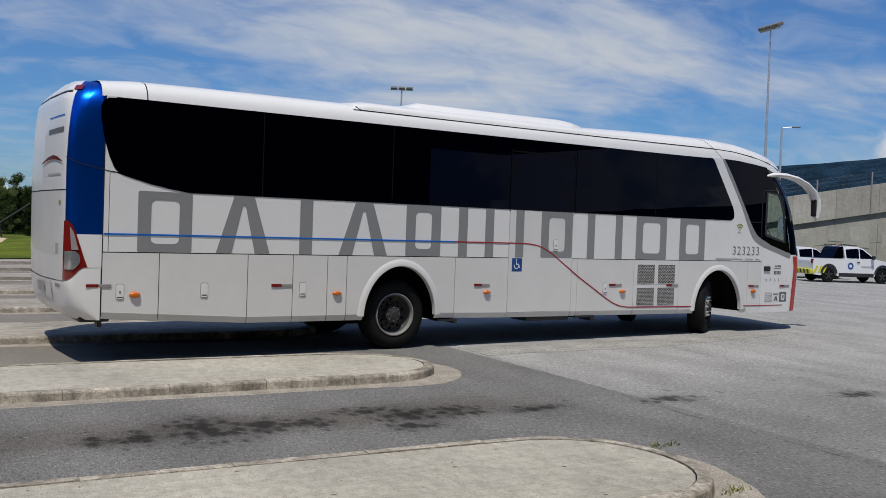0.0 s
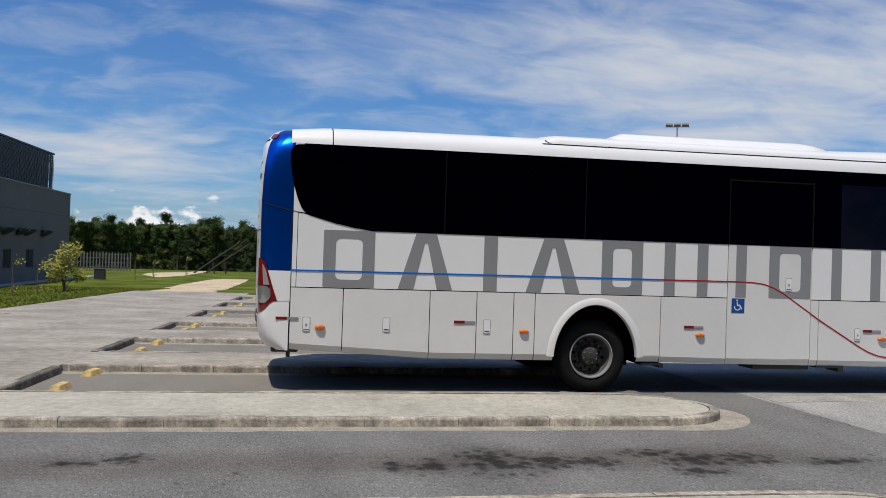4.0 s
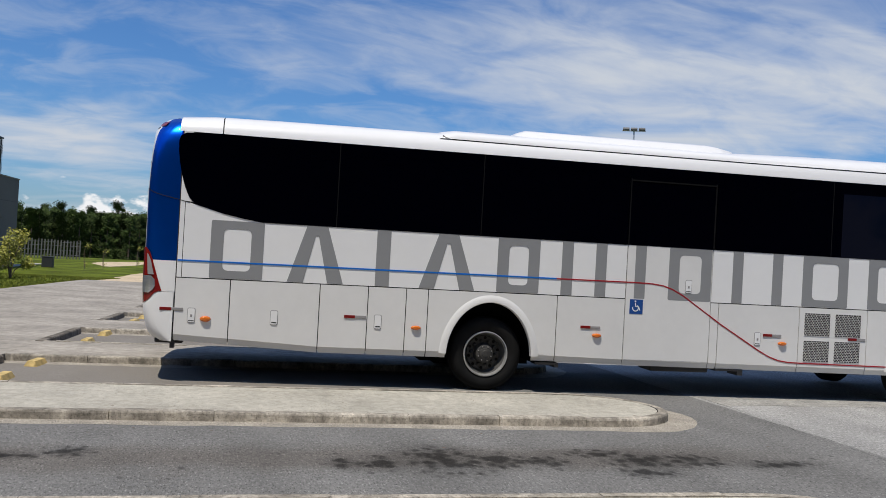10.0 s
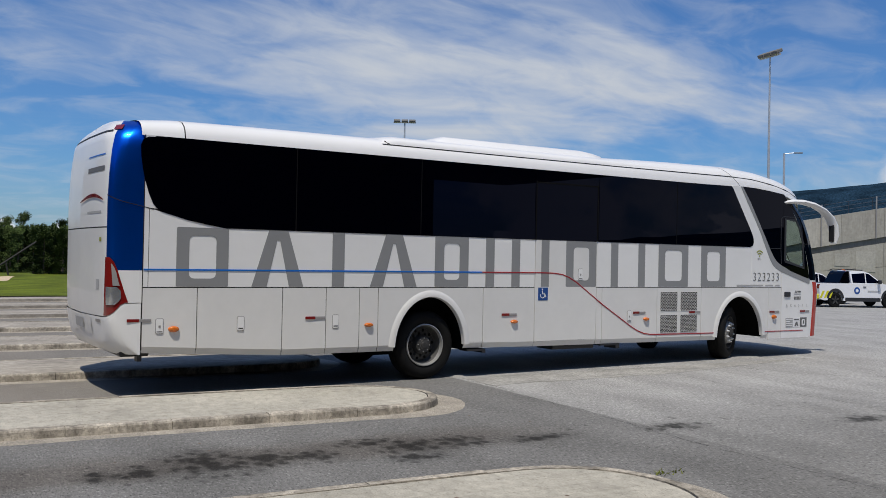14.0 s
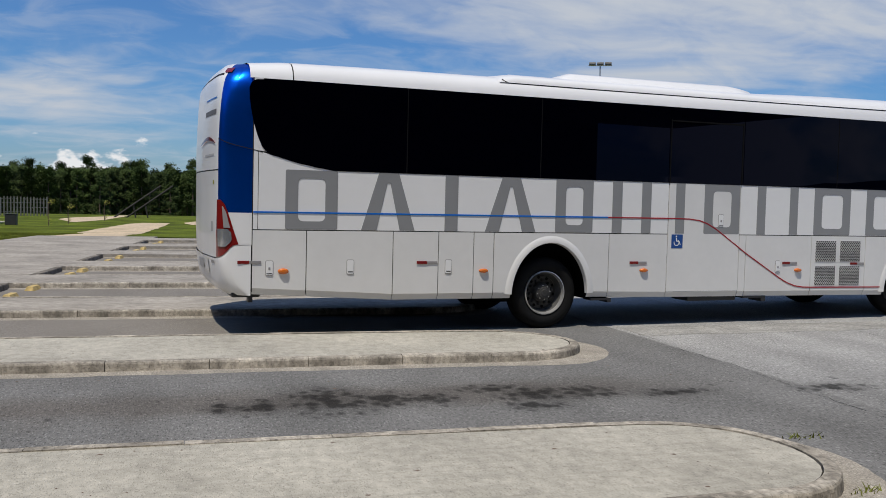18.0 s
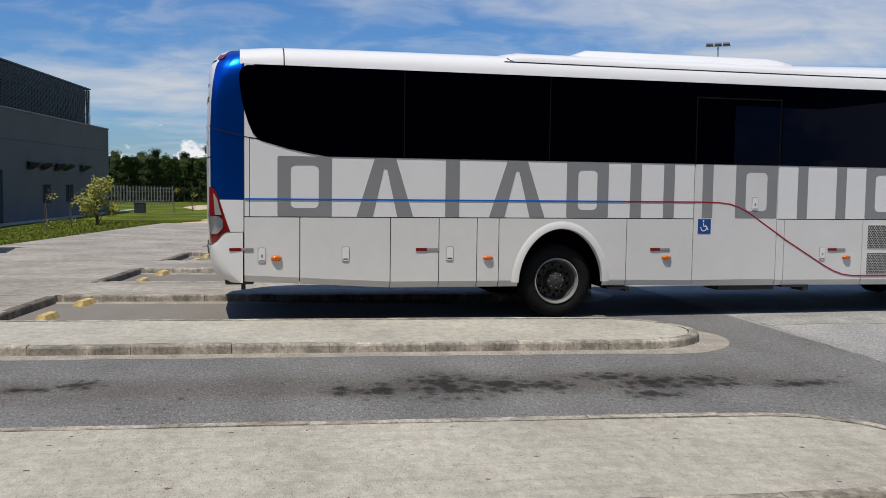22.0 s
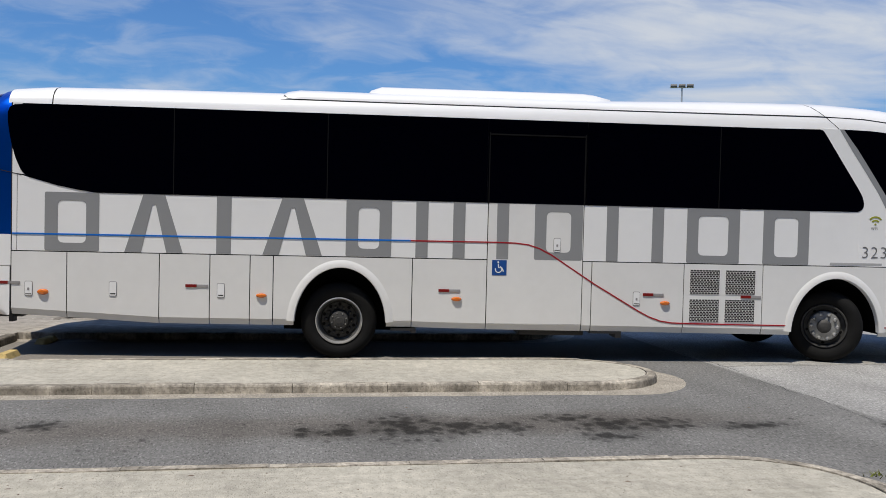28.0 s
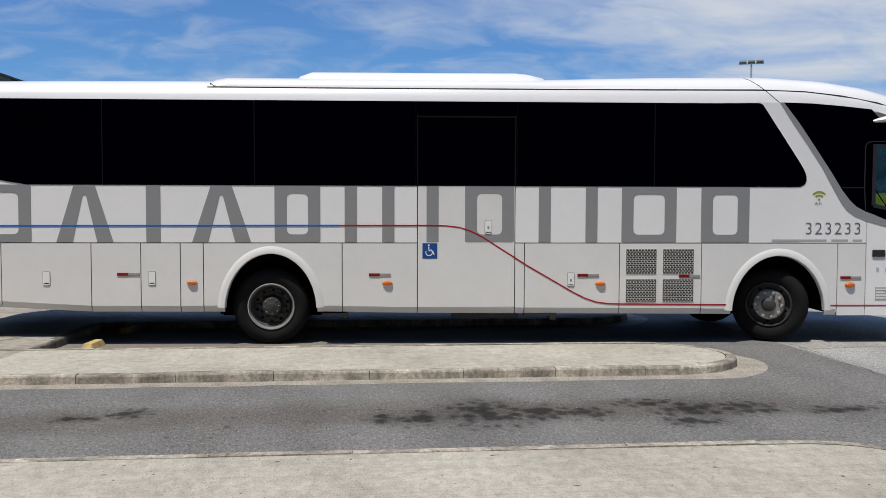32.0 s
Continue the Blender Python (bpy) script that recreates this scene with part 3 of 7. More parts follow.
def ribbon(bm, pts, width, y0, y1):
    """A flat stripe of the given width along (x, z) points."""
    left, right = [], []
    for i, p in enumerate(pts):
        a, b = Vector(pts[max(i - 1, 0)]), Vector(pts[min(i + 1, len(pts) - 1)])
        d = (b - a).normalized()
        nrm = Vector((-d.y, d.x)) * width / 2
        left.append(tuple(Vector(p) + nrm)); right.append(tuple(Vector(p) - nrm))
    return plate(bm, left + right[::-1], y0, y1)


def tube(bm, path, r, n=8):
    """A round bar along a path of points; r is one radius or one for each point."""
    rings = []
    for i, p in enumerate(path):
        p = Vector(p)
        d = (Vector(path[min(i + 1, len(path) - 1)]) - Vector(path[max(i - 1, 0)])).normalized()
        u = d.orthogonal().normalized() if abs(d.z) < 0.99 else Vector((1, 0, 0))
        if abs(d.z) < 0.99:
            u = d.cross(Vector((0, 0, 1))).normalized()
        v = d.cross(u)
        rr = r[i] if isinstance(r, (list, tuple)) else r
        rings.append([bm.verts.new(p + rr * (math.cos(2 * math.pi * k / n) * u + math.sin(2 * math.pi * k / n) * v)) for k in range(n)])
    for a, b in zip(rings, rings[1:]):
        for k in range(n):
            bm.faces.new((a[k], a[(k + 1) % n], b[(k + 1) % n], b[k]))
    bm.faces.new(rings[0][::-1])
    bm.faces.new(rings[-1])
    return bm


def lathe(bm, prof, n=40, close=True):
    """Turns (radius, y) points about the y axis."""
    rings = []
    for r, y in prof:
        if r < 1e-5:
            rings.append([bm.verts.new((0, y, 0))])
        else:
            rings.append([bm.verts.new((r * math.cos(2 * math.pi * k / n), y, r * math.sin(2 * math.pi * k / n))) for k in range(n)])
    for a, b in zip(rings, rings[1:]):
        for k in range(n):
            j = (k + 1) % n
            if len(a) == 1 and len(b) == 1:
                continue
            if len(a) == 1:
                bm.faces.new((a[0], b[k], b[j]))
            elif len(b) == 1:
                bm.faces.new((a[k], b[0], a[j]))
            else:
                bm.faces.new((a[k], b[k], b[j], a[j]))
    return bm


def grid(bm, rows):
    """A skin through rows of points."""
    vs = [[bm.verts.new(p) for p in row] for row in rows]
    for a, b in zip(vs, vs[1:]):
        for k in range(len(a) - 1):
            bm.faces.new((a[k], a[k + 1], b[k + 1], b[k]))
    return bm


def interp(x, table):
    if x <= table[0][0]:
        return table[0][1]
    for (a, u), (b, v) in zip(table, table[1:]):
        if x <= b:
            return u + (v - u) * (x - a) / (b - a)
    return table[-1][1]


def empty(name, x=0, y=0, z=0, rz=0):
    ob = new(name)
    ob.matrix_world = pose(x, y, z, 0, 0, rz)
    return ob


# ---------------------------------------------------------------- the setting
HK = 0.105      # kerb height
TILT = -0.03    # lie of the bay dividers against the x axis


def ground_sheet():
    bm = bmesh.new()
    xs = [-900, -500, -250, -120, -60, -40, -25, -15, -8, 0, 10, 20, 40, 60, 90, 130, 200, 350, 600, 1000]
    ys = [-400, -200, -100, -50, -20, 0, 15, 30, 45, 60, 68, 74, 80, 90, 105, 125, 150, 200, 300, 500, 900, 1500]

    def h(x, y):
        d = max(0.0, y - 70)
        base = -0.06 - 0.030 * d + 0.00011 * d * d if d < 136 else -0.06 - 2.05
        # the lawn side lies lower than the yard
        return base - 0.85 * min(1, max(0, (12 - x) / 6)) * min(1, max(0, (135 - y) / 40))
    grid(bm, [[(x, y, h(x, y)) for x in xs] for y in ys])
    return tagged(mesh_object("ground", bm, GRASS), "wide mown grass ground running to the trees", "ground", kind="structure")


ground_sheet()
bm = bmesh.new()
slab(bm, [(-6.0, -25), (140, -25), (140, 30), (75, 52), (8.0, 52), (8.0, 36.25), (-4.3, 36.25), (-6.0, 12)], -0.3, 0.0)
tagged(mesh_object("road", bm, ASPHALT), "worn grey asphalt bus yard with oil stains", "road", kind="structure")


def island_outline(y_near, y_far, x0, x1, n=9, blunt=1.35):
    """Outline of a round-ended divider between two bays, from the platform out to its nose at x1."""
    r = (y_far - y_near) / 2
    pts = [(x0, y_near), ]
    cy = (y_near + y_far) / 2
    pts += [(x1 - r * blunt + r * blunt * math.cos(radians(a)) ** 0.8, cy + r * math.sin(radians(a))) if abs(a) < 90 else (x1 - r * blunt, cy + r * math.sin(radians(a)))
            for a in [-90 + 180 * k / (2 * n) for k in range(2 * n + 1)]]
    pts.append((x0, y_far))
    return [(x, y + TILT * (x - 2)) for x, y in pts]


def inset(pts, d):
    out = []
    n = len(pts)
    for i in range(n):
        p, a, b = Vector(pts[i]), Vector(pts[i - 1]), Vector(pts[(i + 1) % n])
        t = ((p - a).normalized() + (b - p).normalized()).normalized()
        out.append(tuple(p + Vector((-t.y, t.x)) * d))
    return out


def walk_along(pts, step):
    """Points at even steps along a line of points."""
    out, left = [], 0.0
    for a, b in zip(pts, pts[1:]):
        a, b = Vector(a), Vector(b)
        ln = (b - a).length
        s = left
        while s < ln:
            out.append(tuple(a + (b - a) * (s / ln)))
            s += step
        left = s - ln
    return out


def kerb_stones(parent, line, length=1.0, width=0.13, top=HK, gap=0.006, material=KERB):
    """Kerb stones along a line of (x, y) points; the stones lie to the left of it."""
    fine = walk_along(line, 0.0625) + [line[-1]]
    per = int(round(length / 0.0625))
    i = 0
    while i < len(fine) - 2:
        piece = fine[i:i + per + 1]
        if len(piece) < 3:
            break
        bm = bmesh.new()
        straight = (Vector(piece[-1]) - Vector(piece[0])).length > 0.995 * 0.0625 * (len(piece) - 1)
        keep = [piece[0], piece[-1]] if straight else piece[::2] + ([piece[-1]] if len(piece) % 2 == 0 else [])
        secs = []
        dz, dy = random.uniform(-0.005, 0.005), random.uniform(-0.006, 0.006)
        for k, p in enumerate(keep):
            a, b = Vector(keep[max(k - 1, 0)]), Vector(keep[min(k + 1, len(keep) - 1)])
            d = (b - a).normalized()
            nrm = Vector((-d.y, d.x))
            q = Vector(p)
            if k == 0:
                q = q + d * gap / 2
            if k == len(keep) - 1:
                q = q - d * gap / 2
            prof = [(0.0 + dy, -0.02), (0.012 + dy, top - 0.022 + dz), (0.022 + dy, top - 0.006 + dz), (0.04 + dy, top + dz), (width, top + dz), (width, -0.02)]
            secs.append([bm.verts.new((q.x + nrm.x * o, q.y + nrm.y * o, z)) for o, z in prof])
        for a, b in zip(secs, secs[1:]):
            for k in range(6):
                bm.faces.new((a[k], a[(k + 1) % 6], b[(k + 1) % 6], b[k]))
        bm.faces.new(secs[0]); bm.faces.new(secs[-1][::-1])
        part("kerb_stone", bm, material, parent)
        i += per


def island(name, y_near, y_far, x0, x1, label, stones=True, step=1.0, shift=0.0, blunt=1.35, top=CONC):
    pts = island_outline(y_near, y_far, x0, x1, blunt=blunt)
    bm = bmesh.new()
    slab(bm, inset(pts, 0.144) if stones else pts, -0.25, HK - 0.006)
    ob = tagged(mesh_object(name, bm, top), label, "divider", "bay dividers", "structure")
    if stones:
        start = [(pts[0][0] + shift, pts[0][1])]
        kerb_stones(ob, start + pts[1:], step)
    # strip of sandy mortar along the foot of the kerb
    bm = bmesh.new()
    line = walk_along(pts, 0.07) + [pts[-1]]
    nose, foot = [], []
    for i, p in enumerate(line):
        a, b = Vector(line[max(i - 1, 0)]), Vector(line[min(i + 1, len(line) - 1)])
        d = (b - a).normalized()
        out = Vector((d.y, -d.x))
        wide = 0.16 + 0.16 * min(1, max(0, (p[0] - (x1 - 1.3)) / 0.8))
        wide *= 1 + 0.18 * noise.noise((p[0] * 1.6, p[1] * 1.6, 5.0)) + 0.07 * noise.noise((p[0] * 9, p[1] * 9, 2.0))
        nose.append(Vector(p) + out * wide)
        foot.append(Vector(p) - out * 0.02)
    rows = [[(q.x, q.y, 0.0015) for q in nose], [(q.x, q.y, 0.012) for q in foot]]
    grid(bm, rows)
    part("mortar_strip", bm, SAND, ob, "sandy mortar strip at the foot of the kerb")
    return ob


def divider_y(k):
    """Near and far edge of the k-th divider, counted from the nearest."""
    table = [(3.50, 5.40), (8.44, 10.28), (12.62, 14.55), (16.85, 18.75), (20.8, 22.7), (25.3, 27.0), (29.4, 31.0), (33.4, 35.0)]
    return table[k]


def platform_x(y):
    """Where the platform's edge lies."""
    return -3.07 + (y - 8.45) * 0.122


platform_pts = [(platform_x(-8), -8), (platform_x(36.2), 36.2), (-4.02, 36.2), (-4.29, 34.8), (-6.39, 22.4), (-6.71, 18.6), (-7.27, 17.1), (-9.0, 10), (-14, -8)]
bm = bmesh.new()
slab(bm, platform_pts, -0.25, HK - 0.004)
tagged(mesh_object("pavement", bm, PLATFORM), "broad pale concrete platform at the head of the bays", "pavement", kind="structure")
for k in range(8):
    ya, yb = divider_y(k)
    island("divider_%d" % (k + 1), ya, yb, platform_x((ya + yb) / 2) - 0.3, (5.12, 5.58, 5.7, 5.8, 5.9, 6.0, 6.1, 6.2)[k],
           "pale concrete divider with weathered kerb stones between bus bays", stones=k < 5, shift=0.45 if k == 1 else 0.3, blunt=1.12 if k == 0 else 1.35, top=CONC if k < 2 else PLATFORM)
# kerb along the head of each bay
heads = tagged(new("platform_kerb"), "weathered concrete kerb along the platform edge", "kerb", kind="structure")
for k in range(7):
    y0, y1 = divider_y(k)[1] - 0.05, divider_y(k + 1)[0] + 0.05
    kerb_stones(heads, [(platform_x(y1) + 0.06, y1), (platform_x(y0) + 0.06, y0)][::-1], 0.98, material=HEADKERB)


# ---------------------------------------------------------------- wheel stops
def wheel_stop():
    ob = empty("wheel_stop")
    bm = bmesh.new()
    prof = [(-0.085, 0), (-0.052, 0.070), (-0.044, 0.075), (0.044, 0.075), (0.052, 0.070), (0.085, 0)]
    secs = []
    for y, s in ((-0.215, 0.05), (-0.18, 1.0), (0.18, 1.0), (0.215, 0.05)):
        secs.append([bm.verts.new((x * (0.97 if abs(y) > 0.22 else 1), y, z * s)) for x, z in prof])
    for a, b in zip(secs, secs[1:]):
        for i in range(6):
            bm.faces.new((a[i], a[(i + 1) % 6], b[(i + 1) % 6], b[i]))
    bm.faces.new(secs[0]); bm.faces.new(secs[-1][::-1])
    part("stop_block", bm, YELLOW, ob)
    return tagged(ob, "worn yellow concrete wheel stop at the bay head", "wheel stop", "wheel stops in the bays")


def place_stops():
    first = wheel_stop()
    spots = []
    for k in range(7):
        y0, y1 = divider_y(k)[1], divider_y(k + 1)[0]
        w = y1 - y0
        for f in ((0.295, 0.775) if k == 0 else (0.31, 0.90)):
            y = y0 + w * f + 0.13
            spots.append((platform_x(y) + 0.50, y))
    for i, (x, y) in enumerate(spots):
        m = pose(x, y, 0.0, 0, 0, -9 + random.uniform(-2, 2))
        if i == 0:
            first.matrix_world = m
        else:
            copy_thing(first, m)


place_stops()


def litter():
    """Small dark chips, leaves and pebbles lying on the dividers and the road edge."""
    rnd = random.Random(12)
    V, Fc = [], []
    for i in range(120):
        if i < 70:
            x, y, z = rnd.uniform(-2.5, 4.6), rnd.uniform(3.75, 5.2), HK - 0.006
        elif i < 95:
            x, y, z = rnd.uniform(-2.5, 5.0), rnd.uniform(8.6, 10.1), HK - 0.006
        else:
            x, y, z = rnd.uniform(-2.4, 6.0), rnd.uniform(7.2, 8.25), 0.001
        y += TILT * (x - 2)
        r = rnd.uniform(0.004, 0.009) if rnd.random() < 0.7 else rnd.uniform(0.012, 0.024)
        a = rnd.uniform(0, 3.1)
        n = len(V)
        for k in range(4):
            f = rnd.uniform(0.5, 1.0)
            V.append((x + r * f * math.cos(a + k * 1.571) * 1.5, y + r * f * math.sin(a + k * 1.571), z))
        V.append((x, y, z + rnd.uniform(0.002, 0.006)))
        Fc += [(n + k, n + (k + 1) % 4, n + 4) for k in range(4)]
    me = bpy.data.meshes.new("litter")
    me.from_pydata(V, [], Fc)
    me.materials.append(BARK)
    tagged(new("litter", me), "small dark chips and dry leaves on the concrete", "litter", kind="stuff")


def weeds(x, y, n, seed, name="weed_tuft"):
    rnd = random.Random(seed)
    V, Fc = [], []
    for i in range(n):
        px, py = x + rnd.gauss(0, 0.10), y + rnd.gauss(0, 0.035)
        h, a, w = rnd.uniform(0.015, 0.055), rnd.uniform(0, 3.14), rnd.uniform(0.004, 0.009)
        k = len(V)
        V += [(px - w * math.cos(a), py - w * math.sin(a), 0.0), (px + w * math.cos(a), py + w * math.sin(a), 0.0), (px + rnd.gauss(0, 0.03), py + rnd.gauss(0, 0.03), h)]
        Fc.append((k, k + 1, k + 2))
    me = bpy.data.meshes.new(name)
    me.from_pydata(V, [], Fc)
    me.materials.append(BLADE)
    tagged(new(name, me), "small green weeds growing along the kerb", "weeds", kind="stuff")


litter()
weeds(5.46, 4.93, 34, 3)
weeds(5.0, 3.68, 34, 5)
ob = tagged(empty("manhole_cover", -3.45, 11.39, HK - 0.004), "round worn manhole cover in the platform", "manhole")
part("cover", slab(bmesh.new(), arc(0, 0, 0.20, 0, 350, 28), -0.01, 0.006), KERB, ob)
bm = bmesh.new()
grid(bm, [[(r * math.cos(a), r * math.sin(a), 0.008) for a in [2 * math.pi * k / 28 for k in range(29)]] for r in (0.215, 0.24)])
part("cover_ring", bm, WALLC, ob)


def crack(points, seed, width=0.011):
    """A thin wandering crack in the asphalt."""
    rnd = random.Random(seed)
    bm = bmesh.new()
    pts = []
    for a, b in zip(points, points[1:]):
        n = max(3, int((Vector(b) - Vector(a)).length / 0.16))
        for k in range(n):
            p = Vector(a).lerp(Vector(b), k / n)
            pts.append((p.x + rnd.gauss(0, 0.018), p.y + rnd.gauss(0, 0.018)))
    pts.append(points[-1])
    run = []
    for i, p in enumerate(pts):
        d = (Vector(pts[min(i + 1, len(pts) - 1)]) - Vector(pts[max(i - 1, 0)])).normalized()
        w = width * rnd.uniform(0.3, 1.3) / 2
        run.append(((p[0] - d.y * w, p[1] + d.x * w, 0.0025), (p[0] + d.y * w, p[1] - d.x * w, 0.0025)))
        # the crack closes here and there
        if len(run) > 2 and (rnd.random() < 0.22 or i == len(pts) - 1):
            grid(bm, [[q[0] for q in run], [q[1] for q in run]])
            run = []
    tagged(mesh_object("road_crack", bm, UNDER), "thin dark crack in the asphalt", "crack", kind="stuff")


crack([(6.70, 1.8), (6.72, 4.1), (6.68, 5.6), (6.75, 6.7), (6.86, 7.5), (6.87, 8.8), (6.95, 9.9), (6.93, 10.9), (6.95, 14.0)], 1, 0.006)
crack([(10.60, 4.2), (10.56, 6.4), (10.45, 7.7), (10.26, 8.5), (10.40, 9.8), (10.52, 11.0), (10.55, 15.0)], 2, 0.009)
crack([(15.0, 7.6), (13.62, 8.42), (12.81, 8.91), (12.24, 9.88), (12.19, 10.9), (12.2, 15.0)], 3, 0.009)
crack([(6.9, 6.5), (7.6, 6.4), (9.2, 6.55), (13.5, 6.4)], 4, 0.004)
crack([(8.2, 4.6), (9.6, 4.9), (11.6, 5.0)], 5, 0.005)


def patch(name, pts, material, label, category):
    """A thin irregular skin lying on the road."""
    bm = slab(bmesh.new(), pts, 0.0005, 0.0035)
    return tagged(mesh_object(name, bm, material), label, category, kind="stuff")


def pale_band():
    """A strip of paler concrete along the mouth of the coach's bay."""
    rnd = random.Random(31)
    lo = [(x, 10.02 + rnd.uniform(-0.05, 0.05) + 0.012 * (x - 7)) for x in frange_plan(6.96, 10.4, 12)]
    hi = [(x, 10.84 + rnd.uniform(-0.03, 0.03) + 0.008 * (x - 7)) for x in frange_plan(6.96, 14.6, 14)]
    patch("concrete_strip", lo + [(14.6, 10.86)] + hi[::-1], SLABPALE, "pale worn concrete strip in the yard", "strip")


def frange_plan(a, b, n):
    return [a + (b - a) * i / n for i in range(n + 1)]


def scuffs():
    """Pale curved tyre scuffs in the coach's bay."""
    bm = bmesh.new()
    for k, (r, a0, a1) in enumerate(((1.5, 95, 160), (1.62, 100, 165), (1.75, 92, 150), (2.05, 105, 160), (1.2, 100, 150), (2.2, 110, 150))):
        cx, cy = 1.75 + 0.08 * k, 10.9
        pts = arc(cx, cy, r, a0, a1, 16, r * 0.85)
        rows = [[(x, y, 0.0022) for x, y in pts], [(x + 0.012, y + 0.012, 0.0022) for x, y in pts]]
        grid(bm, rows)
    tagged(mesh_object("tyre_scuffs", bm, SAND), "pale curved tyre scuffs on the asphalt", "tyre marks", kind="stuff")


pale_band()
scuffs()


# ---------------------------------------------------------------- the coach
# Own space: x ahead, y to its left, z up; the origin lies on the road under the hub of the right rear wheel.
W = 2.56
SILL, BELT, GLASS0 = 0.445, 1.365, 2.10
AXLE_F = 6.55
R_TYRE = 0.486
SIZE = 1.03       # the shell is drawn a little under size
FLOOR = 0.0524    # height of the road in the coach's own space
coach = tagged(empty("coach"), "white intercity coach with blue rear corner and grey side graphics", "bus")


def arch_cut(cx, cz, r, rz, z):
    """Points of a tall arch from its front foot to its rear foot at height z."""
    a = math.degrees(math.asin((z - cz) / rz))
    return arc(cx, cz, r, a, 180 - a, 20, rz)


XF = [(0.40, 8.58), (1.25, 8.66), (1.8, 8.56), (2.3, 8.40), (2.65, 8.21), (3.05, 7.82), (3.25, 7.3), (3.42, 6.7)]


def xf(z):
    return interp(z, XF)


def front_point(z, v):
    """The rounded front: v runs from 0 at the right side over 0.5 in the middle to 1 at the left side."""
    s = abs(2 * v - 1)
    ang = (1 - s)
    prof = [(0.0, 0.0, 0.0), (0.12, 0.14, 0.012), (0.26, 0.28, 0.06), (0.40, 0.38, 0.17), (0.6, 0.47, 0.42), (0.8, 0.52, 0.82), (1.0, 0.54, W / 2)]
    dx = interp(ang, [(a, b) for a, b, c in prof])
    y = interp(ang, [(a, c) for a, b, c in prof])
    return (xf(z) + dx, y if v <= 0.5 else W - y, z)


def front_skin(name, z0, z1, v0, v1, material, label="", nz=10, nv=28, lift=0.0):
    rows = []
    for i in range(nz + 1):
        z = z0 + (z1 - z0) * i / nz
        row = []
        for j in range(nv + 1):
            x, y, zz = front_point(z, v0 + (v1 - v0) * j / nv)
            row.append((x + lift, y, zz))
        rows.append(row)
    return part(name, grid(bmesh.new(), rows), material, coach, label, True)


REAR = [(0.54, -4.01), (0.57, -4.06), (0.60, -4.12), (0.65, -4.195), (0.72, -4.265), (0.82, -4.335), (0.98, -4.39), (1.25, -4.405), (2.4, -4.41), (2.7, -4.39), (2.95, -4.345), (3.1, -4.285), (3.2, -4.225), (3.28, -4.165), (3.34, -4.105), (3.40, -4.04), (3.46, -3.92)]


REAR_MIDDLE = [(0.54, -4.16), (0.58, -4.25), (0.63, -4.30), (0.70, -4.345), (0.82, -4.37), (0.98, -4.39), (1.3, -4.41), (2.35, -4.415), (2.69, -4.405), (2.96, -4.394), (3.18, -4.375), (3.30, -4.32), (3.36, -4.28), (3.46, -4.19)]


def rear_point(z, v):
    """The rounded rear: v from 0 at the right side to 1 at the left side."""
    s = 1 - abs(2 * v - 1)
    base = interp(z, REAR)
    w = min(1.0, max(0.0, (s - 0.30) / 0.35))
    base = base + (min(base, interp(z, REAR_MIDDLE)) - base) * w
    depth = base + 4.0
    prof = [(0.0, 0.0, 0.0), (0.10, 0.27, 0.003), (0.18, 0.49, 0.010), (0.26, 0.66, 0.020), (0.34, 0.78, 0.036), (0.42, 0.865, 0.062), (0.50, 0.925, 0.105), (0.58, 0.97, 0.18), (0.75, 1.04, 0.55), (1.0, 1.09, W / 2)]
    k = interp(s, [(a, b) for a, b, c in prof])
    y = interp(s, [(a, c) for a, b, c in prof]) + shoulder(z)[0]
    y = min(y, W / 2)
    top = z if z < 3.1 else 3.1 + (z - 3.1) * 0.86
    return (-4.0 + depth * k, y if v <= 0.5 else W - y, top)


def shoulder(z):
    """How far the side leans in at height z."""
    return (interp(z, [(0, 0), (2.9, 0), (3.1, 0.02), (3.2, 0.05), (3.30, 0.12), (3.38, 0.24), (3.44, 0.45), (3.48, 0.8)]),)


def rear_skin(name, zs, v0, v1, material, label="", nv=24, lift=0.0):
    rows = []
    for z in zs:
        row = []
        for j in range(nv + 1):
            x, y, zz = rear_point(z, v0 + (v1 - v0) * j / nv)
            row.append((x - lift, y - (lift if (v0 + v1) < 0.6 else 0), zz))
        rows.append(row)
    return part(name, grid(bmesh.new(), rows), material, coach, label, True)


def frange(a, b, n):
    return [a + (b - a) * i / n for i in range(n + 1)]


